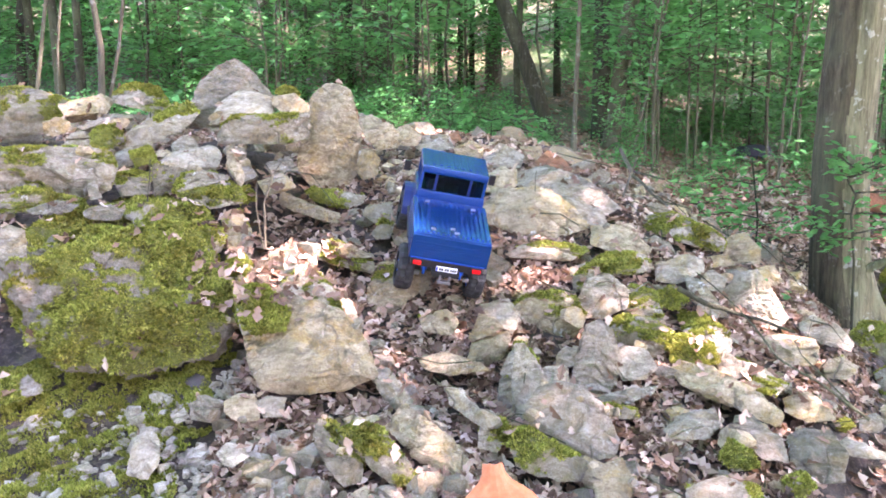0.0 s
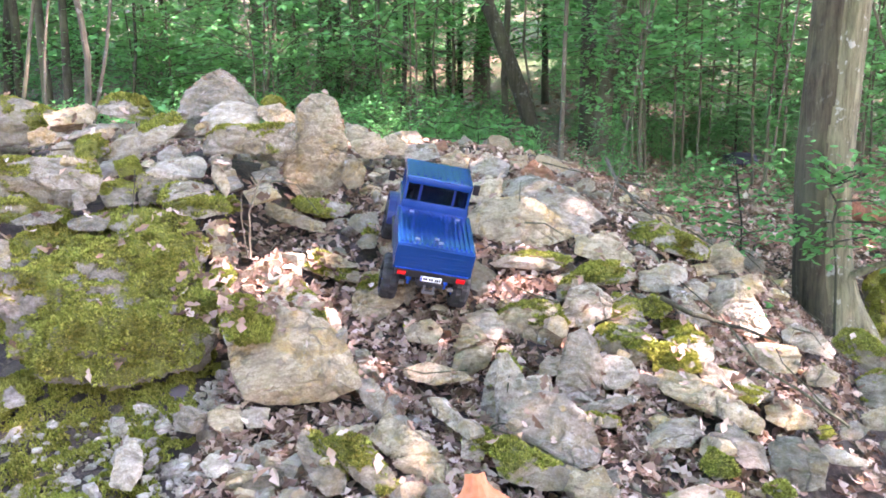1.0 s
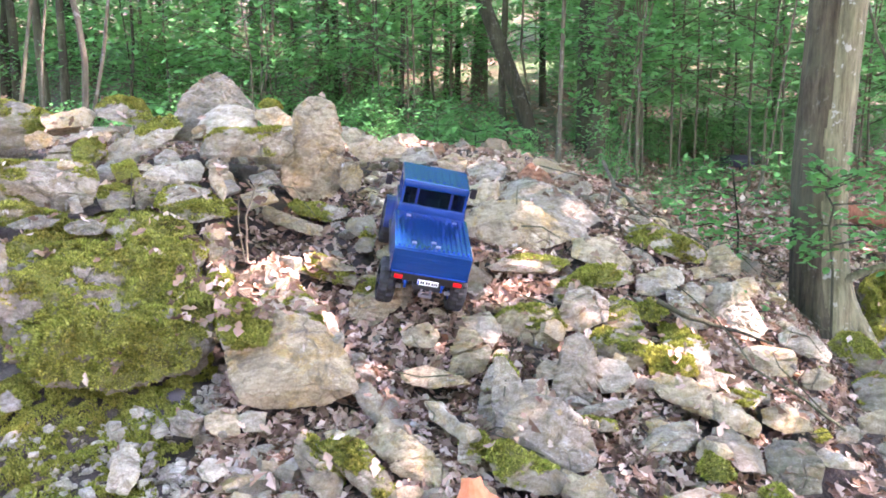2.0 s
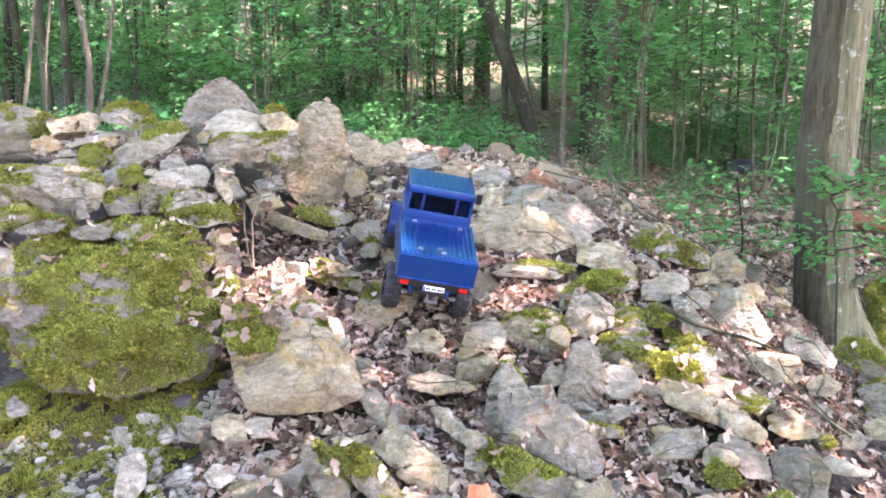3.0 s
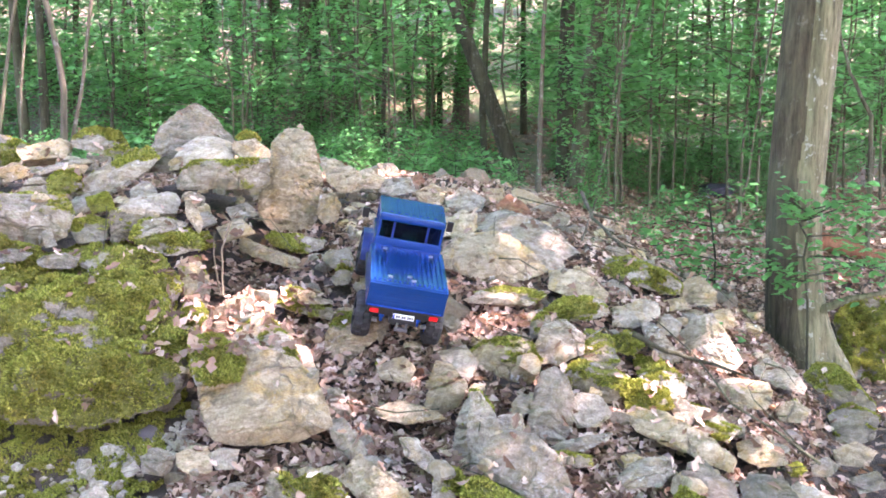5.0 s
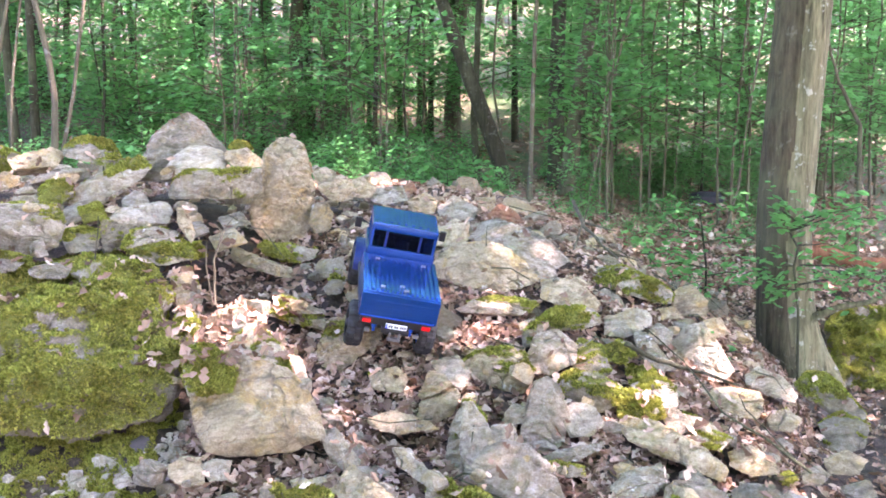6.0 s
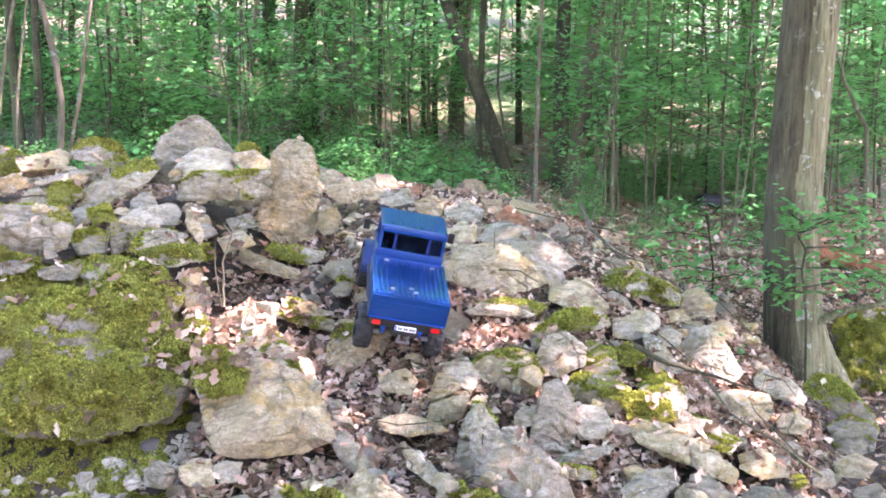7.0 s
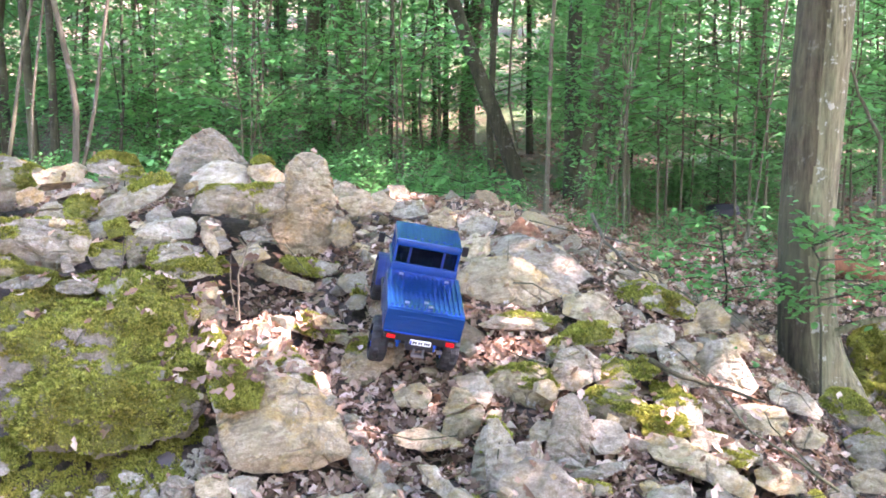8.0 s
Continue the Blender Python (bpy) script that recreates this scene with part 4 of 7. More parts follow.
rock("small moss-covered limestone stone under a thick green cushion", (0.889, 1.289, 0.081), (-45, 0, -17), 0.09, ((122, 0.024, 80), (44, 0.025, 75), (-38, 0.025, 102), (-136, 0.025, 113)), 105, moss)
rock("pale weathered limestone stone lying in the rock heap", (-0.547, 1.240, 0.206), (-50, 0, 14), 0.09, ((170, 0.033, 83), (118, 0.051, 67), (35, 0.041, 82), (-2, 0.028, 102), (-35, 0.039, 115), (-114, 0.056, 117)), 106, pale)
rock("small pale weathered limestone stone lying in the rock heap", (-0.362, 1.228, 0.204), (-48, 0, 10), 0.09, ((134, 0.032, 73), (74, 0.027, 71), (22, 0.032, 88), (-58, 0.029, 117), (-109, 0.027, 116), (-152, 0.029, 102)), 107, pale)
rock("small tan ochre-stained limestone stone lying in the rock heap", (-0.375, 1.375, 0.255), (-50, 0, 10), 0.09, ((123, 0.037, 67), (81, 0.039, 65), (5, 0.042, 95), (-86, 0.04, 124), (-131, 0.034, 115), (-174, 0.037, 93)), 108, tan)
rock("small pale weathered limestone stone lying in the rock heap", (-0.302, 1.379, 0.256), (-45, 0, 8), 0.09, ((115, 0.029, 71), (74, 0.029, 71), (-9, 0.033, 102), (-86, 0.032, 119), (-160, 0.033, 99)), 109, pale)
rock("small pale weathered limestone stone lying in the rock heap", (-0.459, 1.369, 0.252), (-50, 0, 11), 0.09, ((104, 0.034, 64), (45, 0.027, 76), (-32, 0.035, 115), (-105, 0.029, 122), (-171, 0.03, 94)), 110, pale)
rock("small pale weathered limestone stone lying in the rock heap", (-0.505, 1.352, 0.246), (-50, 0, 12), 0.09, ((131, 0.015, 68), (25, 0.019, 86), (-72, 0.016, 124), (-156, 0.019, 102)), 111, pale)
rock("moss-covered limestone slab under a thick green cushion", (-0.934, 1.494, 0.272), (-55, 0, 19), 0.09, ((114, 0.057, 56), (67, 0.052, 61), (12, 0.068, 94), (-72, 0.044, 132), (-83, 0.044, 132), (-177, 0.072, 86)), 112, moss)
rock("tan ochre-stained limestone stone with moss patches on its top", (0.088, 1.761, 0.339), (-50, 0, 0), 0.09, ((105, 0.042, 61), (38, 0.046, 71), (-26, 0.049, 110), (-94, 0.039, 129), (-162, 0.054, 106)), 113, tan_mossy)
rock("tan ochre-stained limestone stone lying in the rock heap", (0.115, 1.564, 0.285), (-50, 0, -1), 0.09, ((111, 0.047, 64), (70, 0.036, 64), (39, 0.067, 72), (-85, 0.032, 126), (-104, 0.032, 125), (-156, 0.076, 107)), 114, tan)
rock("large tan ochre-stained limestone block lying in the rock heap", (-0.232, 1.478, 0.372), (-50, 0, 6), 0.15, ((130, 0.235, 61), (74, 0.141, 60), (68, 0.128, 62), (33, 0.129, 74), (19, 0.139, 81), (2, 0.166, 91), (-62, 0.174, 122), (-90, 0.147, 125), (-105, 0.15, 123), (-156, 0.149, 102), (-171, 0.146, 93), (-90, 0.081, 78)), 115, tan)
rock("moss-covered limestone stone under a thick green cushion", (-0.353, 1.541, 0.441), (-52, 0, 9), 0.09, ((89, 0.08, 56), (37, 0.06, 72), (-7, 0.072, 102), (-83, 0.074, 131), (-163, 0.058, 101), (-177, 0.057, 91)), 116, moss)
rock("large moss-covered limestone block under a thick green cushion", (-0.735, 1.609, 0.510), (-50, 0, 15), 0.40, ((169, 0.258, 71), (119, 0.271, 53), (116, 0.269, 52), (92, 0.287, 51), (67, 0.297, 55), (21, 0.285, 77), (0, 0.265, 95), (-14, 0.306, 104), (-64, 0.33, 125), (-84, 0.295, 128), (-106, 0.261, 125), (-129, 0.243, 116), (-164, 0.213, 93), (-167, 0.213, 90), (-173, 0.221, 85), (89, 0.073, 32), (-99, 0.136, 49)), 117, moss)
rock("angular grey limestone block lying in the rock heap", (-0.994, 1.621, 0.564), (-35, 0, 19), 0.15, ((121, 0.09, 67), (63, 0.093, 73), (4, 0.053, 101), (-73, 0.099, 119), (-115, 0.087, 113), (-180, 0.058, 85)), 118, grey)
rock("large moss-covered limestone block under a thick green cushion", (2.193, 3.105, -0.042), (-40, 0, -21), 0.31, ((144, 0.215, 84), (103, 0.281, 68), (10, 0.182, 78), (-23, 0.226, 94), (-117, 0.256, 119), (-161, 0.155, 111), (-179, 0.139, 103)), 119, moss)
rock("angular grey limestone slab with moss patches on its top", (-0.847, 2.141, 0.699), (-58, 0, 14), 0.10, ((119, 0.061, 48), (60, 0.056, 48), (-5, 0.054, 109), (-84, 0.066, 135), (-163, 0.054, 106)), 120, grey_mossy)
rock("small angular grey limestone stone lying in the rock heap", (-0.914, 2.260, 0.760), (-45, 0, 14), 0.10, ((168, 0.034, 77), (105, 0.041, 53), (22, 0.04, 83), (-57, 0.037, 133), (-130, 0.042, 124)), 121, grey)
rock("tan ochre-stained limestone stone with moss patches on its top", (-0.487, 1.941, 0.568), (-45, 0, 9), 0.09, ((129, 0.065, 62), (22, 0.038, 83), (-7, 0.04, 104), (-103, 0.065, 128), (-170, 0.039, 96)), 122, tan_mossy)
rock("angular grey limestone stone lying in the rock heap", (-0.461, 1.920, 0.550), (-40, 0, 9), 0.09, ((121, 0.063, 65), (13, 0.02, 91), (-13, 0.026, 106), (-162, 0.023, 101), (-177, 0.016, 92)), 123, grey)
rock("tan ochre-stained limestone stone with moss patches on its top", (-0.457, 1.780, 0.500), (-50, 0, 9), 0.09, ((111, 0.05, 56), (20, 0.035, 83), (-33, 0.038, 121), (-122, 0.045, 126), (-177, 0.032, 92)), 124, tan_mossy)
rock("tan ochre-stained limestone slab lying in the rock heap", (-0.320, 1.860, 0.502), (-55, 0, 7), 0.09, ((178, 0.068, 87), (116, 0.053, 52), (65, 0.055, 54), (7, 0.066, 90), (-65, 0.056, 135), (-116, 0.054, 134)), 125, tan)
rock("moss-covered limestone block under a thick green cushion", (-0.646, 1.841, 0.606), (-45, 0, 12), 0.10, ((110, 0.099, 57), (54, 0.08, 65), (22, 0.082, 83), (-43, 0.124, 123), (-109, 0.07, 127), (-135, 0.069, 117), (-171, 0.1, 93)), 126, moss)
rock("angular grey limestone stone lying in the rock heap", (-0.846, 1.880, 0.639), (-45, 0, 15), 0.09, ((112, 0.041, 57), (64, 0.036, 62), (-21, 0.063, 116), (-94, 0.032, 132), (-159, 0.058, 102)), 127, grey)
rock("angular grey limestone slab lying in the rock heap", (-0.564, 2.380, 0.694), (-55, 0, 9), 0.09, ((111, 0.041, 48), (28, 0.042, 69), (-60, 0.041, 135), (-155, 0.042, 116)), 128, grey)
rock("tan ochre-stained limestone slab lying in the rock heap", (-0.443, 2.300, 0.667), (-55, 0, 8), 0.09, ((114, 0.044, 48), (30, 0.052, 67), (-66, 0.044, 135), (-159, 0.053, 112)), 129, tan)
rock("angular grey limestone stone with moss patches on its top", (-0.545, 2.240, 0.641), (-52, 0, 9), 0.09, ((93, 0.039, 49), (19, 0.04, 81), (-77, 0.04, 135), (-163, 0.041, 105)), 130, grey_mossy)
rock("angular grey limestone stone lying in the rock heap", (-0.448, 2.460, 0.712), (-45, 0, 7), 0.09, ((108, 0.038, 55), (29, 0.045, 75), (-72, 0.038, 134), (-156, 0.046, 110)), 131, grey)
rock("moss-covered limestone stone with yellow-green moss cushions", (1.624, 2.218, -0.023), (-50, 0, -21), 0.09, ((129, 0.075, 73), (60, 0.076, 62), (-14, 0.071, 93), (-69, 0.075, 121), (-166, 0.075, 112)), 132, half_moss)
rock("tan ochre-stained limestone stone lying in the rock heap", (1.464, 1.917, -0.006), (-50, 0, -21), 0.09, ((123, 0.042, 73), (62, 0.051, 63), (-31, 0.05, 103), (-89, 0.041, 125), (-164, 0.058, 112)), 133, tan)
rock("small pale weathered limestone stone lying in the rock heap", (1.271, 1.719, 0.043), (-50, 0, -20), 0.09, ((121, 0.03, 73), (51, 0.038, 66), (-38, 0.03, 107), (-90, 0.032, 124), (-172, 0.036, 107)), 134, pale)
rock("angular grey limestone stone lying in the rock heap", (1.408, 1.734, -0.015), (-50, 0, -22), 0.09, ((111, 0.03, 70), (27, 0.042, 72), (-68, 0.03, 119), (-152, 0.042, 117)), 135, grey)
rock("tan ochre-stained limestone stone with moss patches on its top", (1.291, 1.969, 0.115), (-50, 0, -18), 0.09, ((119, 0.037, 69), (55, 0.045, 63), (-36, 0.04, 108), (-92, 0.037, 127), (-163, 0.047, 113)), 136, tan_mossy)


def heap_filler():
    """Unremarkable smaller rocks that fill the heap between the large ones."""
    rng = random.Random(77)
    kinds = []
    for i in range(16):
        size = (1.0, rng.uniform(0.3, 0.6), rng.uniform(0.5, 0.9))
        co, faces = chip_shape(size, [rng.uniform(0.1, 0.9) for _ in range(4)], 700 + i, 3)
        me = bpy.data.meshes.new("rock")
        me.from_pydata(co, [], faces)
        me.polygons.foreach_set("use_smooth", [True] * len(faces))
        me.set_sharp_from_angle(angle=radians(30))
        kinds.append(me)
    tones = ((grey, "grey limestone"), (tan, "tan limestone"), (grey_mossy, "mossy grey limestone"), (pale, "pale limestone"))
    for i, me in enumerate(kinds):
        me.materials.append(tones[i % 4][0])
    placed = [((ob.matrix_world @ Vector((0, 0.03, 0))).x, (ob.matrix_world @ Vector((0, 0.03, 0))).y, 0.28 * (ob.dimensions.x + ob.dimensions.z)) for ob in ROCKS]
    done = 0
    for _ in range(6000):
        y = 1.15 + 3.9 * rng.random() ** 1.25
        x = rng.uniform(-0.46, 0.38) * (y + 0.5) * 1.1 + 0.1
        if done >= 230 or (-0.12 < x < 0.34 and y < 3.0 and rng.random() < 0.8) or (x < -0.40 and y < 1.85) or heap(x, y) < forest(x, y) - 0.02:
            continue
        r = (0.018 + 0.045 * rng.random() ** 2.0) * (1 + 0.15 * (y - 1.5))
        if (abs(x - 0.08) < 0.14 and 1.75 < y < 2.5 and r > 0.05) or any((x - a) ** 2 + (y - b) ** 2 < (r * 0.8 + c * 0.75) ** 2 for a, b, c in placed):
            continue
        i = rng.randrange(len(kinds))
        ob = new("rock", kinds[i])
        ob.matrix_world = pose(x, y, ground_z(x, y) + r * 0.18, rng.uniform(-100, -40), rng.uniform(-25, 25), rng.uniform(0, 360)) @ Matrix.Scale(r * 2, 4)
        tagged(ob, "small broken " + tones[i % 4][1] + " rock between larger ones", "rock", "rocks of the heap")
        ROCKS.append(ob)
        placed.append((x, y, r))
        done += 1


bpy.context.view_layer.update()
heap_filler()


# ---- surfaces that loose things lie on ----
def surface_tree(obs):
    co, faces = [], []
    for ob in obs:
        k = len(co)
        m = ob.matrix_world
        co += [m @ v.co for v in ob.data.vertices]
        faces += [tuple(k + i for i in f.vertices) for f in ob.data.polygons]
    return BVHTree.FromPolygons(co, faces)


bpy.context.view_layer.update()
ROCK_TREE = surface_tree(ROCKS)
GROUND_TREE = surface_tree([ground])
DOWN = Vector((0, 0, -1))


def drop(x, y, slant=0.0):
    """The highest surface under (x, y), or what a fall slanted away from the path meets: place, normal, and whether it is a rock."""
    start, way = Vector((x, y - 2 * slant, 2.4)), Vector((0, slant, -1)).normalized()
    a = ROCK_TREE.ray_cast(start, way)
    b = GROUND_TREE.ray_cast(start, way)
    if a[0] is not None and (b[0] is None or a[0].z > b[0].z):
        return a[0], a[1], True
    return b[0], b[1], False


def stuff(name, co, faces, material, label, category, smooth_faces=False):
    me = bpy.data.meshes.new(name)
    me.from_pydata(co, [], faces)
    if smooth_faces:
        me.polygons.foreach_set("use_smooth", [True] * len(faces))
    me.materials.append(material)
    return tagged(new(name, me), label, category, "", "stuff")


def dry_leaf(co, faces, at, normal, size, rng):
    """A curled, lobed old leaf lying on a surface."""
    turn = normal.to_track_quat("Z", "Y").to_matrix() @ Euler((rng.gauss(0, 0.5), rng.gauss(0, 0.5), rng.uniform(0, 6.28))).to_matrix()
    k = len(co)
    curl, fold = rng.uniform(-0.7, 2.0), rng.uniform(0.0, 1.0)
    rows = ((-0.5, 0.04), (-0.26, 0.21), (-0.12, 0.12), (0.06, 0.28), (0.28, 0.17), (0.5, 0.02))
    wide = rng.uniform(0.8, 1.3)
    for y, w in rows:
        for x in (-w * wide, 0, w * wide):
            x2 = x * rng.uniform(0.8, 1.15)
            z = abs(x2) * fold + curl * (y * y) * 0.5 + 0.05
            co.append(at + turn @ Vector((x2 * size, y * size, z * size)))
    for i in range(len(rows) - 1):
        a = k + i * 3
        faces += [(a, a + 1, a + 4, a + 3), (a + 1, a + 2, a + 5, a + 4)]


def litter():
    rng = random.Random(5)
    co, faces = [], []
    count = 0
    while count < 30000:
        y = 0.5 + 4.7 * rng.random() ** 1.15
        x = rng.uniform(-0.42, 0.46) * (y + 0.5) * 1.5 + 0.1
        at, normal, on_rock = drop(x, y, rng.choice((0.0, 0.8, 1.6, 3.2)))
        if at is None or (x < -0.42 and y < 1.75 and not on_rock):
            continue
        clump = noise.noise((x * 3.1, y * 3.1, 4))
        want = (0.05 if normal.z > 0.8 else 0.016 if normal.z > 0.6 else 0.004) if on_rock else 0.85
        if on_rock and normal.z > 0.5 and abs(x + 0.36) < 0.2 and abs(y - 1.98) < 0.28:  # a drift of leaves over the stones above the slab
            want = 0.7
        if rng.random() > want * (1.0 + 0.9 * clump):
            continue
        dry_leaf(co, faces, at + normal * rng.uniform(0, 0.012), normal, rng.uniform(0.020, 0.050), rng)
        count += 1
    for _ in range(6500):
        y = 5 + 18 * rng.random() ** 1.2
        x = rng.uniform(-0.6, 0.6) * (y + 0.5)
        dry_leaf(co, faces, Vector((x, y, ground_z(x, y) + 0.02)), Vector((0, 0, 1)), rng.uniform(0.06, 0.12), rng)
    for _ in range(5000):  # in the hollow beside the heap
        y = rng.uniform(3.8, 8.6)
        x = 0.1 + rng.uniform(0.16, 0.58) * (y + 0.5)
        at, normal, on_rock = drop(x, y)
        dry_leaf(co, faces, at + normal * rng.uniform(0, 0.012), normal, rng.uniform(0.04, 0.075), rng)
    for _ in range(2000):  # on the path side, too
        x, y = rng.uniform(-5, 5), rng.uniform(-5, 0.9)
        dry_leaf(co, faces, Vector((x, y, ground_z(x, y) + 0.015)), Vector((0, 0, 1)), rng.uniform(0.05, 0.10), rng)
    stuff("leaf_litter", co, faces, litter_leaf, "dry brown fallen leaves lying between the rocks", "leaf litter")


litter()


def rubble():
    """Broken chips between the rocks, and pale gravel beside the moss mat."""
    rng = random.Random(11)
    shapes = [chip_shape((1, rng.uniform(0.35, 0.7), rng.uniform(0.4, 0.8)), [rng.uniform(0.2, 0.9) for _ in range(4)], 900 + i, 2) for i in range(12)]
    for name, tone, count, label in (("stone_chips", tan, 520, "small broken limestone chips between the rocks"), ("grey_chips", grey, 420, "small grey stone chips between the rocks"), ("gravel", gravel_stone, 2700, "pale grey gravel beside the moss mat")):
        co, faces = [], []
        n = 0
        while n < count:
            if name == "gravel":
                x, y = rng.gauss(-0.38, 0.25), 1.66 - 1.1 * rng.random() ** 1.2
                size = rng.uniform(0.007, 0.022) if rng.random() < 0.90 else rng.uniform(0.025, 0.05)
                if x > 0.12:
                    continue
            else:
                y = 1.05 + 3.7 * rng.random() ** 1.5
                x = rng.uniform(-0.42, 0.36) * (y + 0.5) * 1.35 + 0.1
                size = 0.02 + 0.065 * rng.random() ** 2.5
                if x < -0.45 and y < 1.8:
                    continue
            at, normal, on_rock = drop(x, y)
            if at is None or on_rock and (name == "gravel" or rng.random() < 0.85):
                continue
            shape, fs = rng.choice(shapes)
            turn = Euler((rng.uniform(-0.5, 0.5), rng.uniform(-0.5, 0.5), rng.uniform(0, 6.28))).to_matrix()
            k = len(co)
            co += [at + Vector((0, 0, size * 0.12)) + turn @ (p * size) for p in shape]
            faces += [tuple(k + i for i in f) for f in fs]
            n += 1
        stuff(name, co, faces, tone, label, "gravel" if name == "gravel" else "stones")


rubble()


# ---- moss ----
def moss_tufts(name, spots, label, rng):
    co, faces = [], []
    for at, normal, size in spots:
        for _ in range(3):
            lean = (normal + Vector((rng.gauss(0, 0.5), rng.gauss(0, 0.5), rng.gauss(0, 0.3)))).normalized()
            side = lean.orthogonal()
            side.rotate(Matrix.Rotation(rng.uniform(0, 6.28), 3, lean))
            k = len(co)
            b = at + normal * -0.002
            co += [b - side * size * 0.28, b + side * size * 0.28, b + lean * size]
            faces.append((k, k + 1, k + 2))
    stuff(name, co, faces, moss_blade, label, "moss")


def moss_on_rocks():
    rng = random.Random(3)
    spots = []
    for ob in ROCKS:
        kind = ob.data.materials[0].name
        if kind not in MOSSED or "moss" not in ob.data.attributes:
            continue
        cover = ob.data.attributes["moss"].data
        m = ob.matrix_world
        turn = m.to_3x3()
        for f in ob.data.polygons:
            n = turn @ f.normal
            c = m @ f.center
            if sum(cover[i].value for i in f.vertices) < 1.2:
                continue
            for _ in range(max(1, round(f.area * 68000))):
                p = c + Vector((rng.gauss(0, 1), rng.gauss(0, 1), rng.gauss(0, 1))) * math.sqrt(f.area) * 0.5
                p -= n * (p - c).dot(n)
                spots.append((p, n, rng.uniform(0.0045, 0.0115) * (1 + 0.7 * noise.noise(c * 14))))
    moss_tufts("rock_moss", spots, "yellow-green moss cushions growing on the rocks", rng)
    spots = []
    while len(spots) < 74000:
        x, y = rng.uniform(-1.25, -0.20), 1.70 - 1.25 * rng.random() ** 1.25
        edge = -0.48 + 0.22 * noise.noise((x * 5, y * 5, 1)) + 0.15 * (1.35 - y)
        hole = max(noise.noise((x * 11, y * 11, 7)), 0.55 * noise.noise((x * 33, y * 33, 3)) + 0.14)
        if x > edge or hole > 0.34:
            continue
        z = GROUND_TREE.ray_cast(Vector((x, y, 2)), DOWN)
        spots.append((z[0] + Vector((0, 0, 0.008 + 0.024 * noise.noise((x * 17, y * 17, 5)))), z[1], rng.uniform(0.004, 0.010) * (1 + 0.6 * noise.noise((x * 16, y * 16, 2)))))
    moss_tufts("moss_mat", spots, "yellow-green moss mat on the flat ground", rng)


moss_on_rocks()


# ---- trees ----
def tube(co, faces, points, radii, sides=10, lobes=None):
    """A bent, tapering round body along points, closed at its ends."""
    k = len(co)
    for i, (p, r) in enumerate(zip(points, radii)):
        p = Vector(p)
        a, b = Vector(points[max(0, i - 1)]), Vector(points[min(len(points) - 1, i + 1)])
        d = (b - a).normalized()
        u = d.cross(Vector((0, 1, 0)))
        u = (u if u.length > 0.05 else Vector((1, 0, 0))).normalized()
        v = u.cross(d)
        for j in range(sides):
            an = 2 * math.pi * j / sides
            rr = r * (lobes(an, p) if lobes else 1.0)
            co.append(p + u * math.cos(an) * rr + v * math.sin(an) * rr)
    for i in range(len(points) - 1):
        for j in range(sides):
            a, b = k + i * sides + j, k + i * sides + (j + 1) % sides
            faces.append((a, b, b + sides, a + sides))
    faces.append(tuple(range(k, k + sides)))
    faces.append(tuple(range(k + (len(points) - 1) * sides, k + len(points) * sides)))


def mesh_of(name, co, faces, material, parent=None, label="", rounded=True):
    me = bpy.data.meshes.new(name)
    me.from_pydata(co, [], faces)
    me.polygons.foreach_set("use_smooth", [rounded] * len(faces))
    me.materials.append(material)
    ob = new(name, me)
    ob.parent = parent
    if label:
        ob["label"] = label
    return ob


def leaf(co, faces, at, lean, size, rng, fine):
    """A green leaf: a pointed oval folded along its rib, or a plain folded diamond for far crowns."""
    side = lean.orthogonal().normalized()
    side.rotate(Matrix.Rotation(rng.uniform(0, 6.28), 3, lean))
    run = side
    across = lean.cross(run).normalized()
    k = len(co)
    w = size * rng.uniform(0.28, 0.36)
    dip = lean * -size * 0.12
    if fine:
        co += [at, at + run * size * 0.3 + across * w + dip * 0.3, at + run * size * 0.7 + across * w * 0.8 + dip, at + run * size + dip * 1.6,
               at + run * size * 0.7 - across * w * 0.8 + dip, at + run * size * 0.3 - across * w + dip * 0.3, at + run * size * 0.5 + lean * size * 0.05]
        faces += [(k, k + 1, k + 6), (k + 1, k + 2, k + 6), (k + 2, k + 3, k + 6), (k + 3, k + 4, k + 6), (k + 4, k + 5, k + 6), (k + 5, k, k + 6)]
    else:
        co += [at, at + run * size * 0.5 + across * w + dip * 0.5, at + run * size + dip, at + run * size * 0.5 - across * w + dip * 0.5]
        faces += [(k, k + 1, k + 2), (k, k + 2, k + 3)]


def spray(co, faces, twig_co, twig_faces, start, reach, count, size, rng, fine):
    """A flat spray of leaves along a branch."""
    end = start + reach
    mid = start + reach * 0.5 + Vector((0, 0, reach.length * 0.08))
    tube(twig_co, twig_faces, [start, mid, end], [0.004 + reach.length * 0.003, 0.003 + reach.length * 0.002, 0.0015], 3)
    flat = reach.cross(Vector((0, 0, 1))).normalized()
    for _ in range(count):
        f = rng.random() ** 0.7
        at = start.lerp(end, f) + Vector((0, 0, 0.3 * reach.length * f * (1 - f))) + flat * rng.gauss(0, 0.22) * reach.length * (1.1 - 0.5 * f)
        at.z += rng.gauss(0, 0.035 + 0.04 * reach.length)
        lean = Vector((rng.gauss(0, 0.35), rng.gauss(0, 0.35), 1)).normalized()
        leaf(co, faces, at, lean, size * rng.uniform(0.6, 1.25), rng, fine)


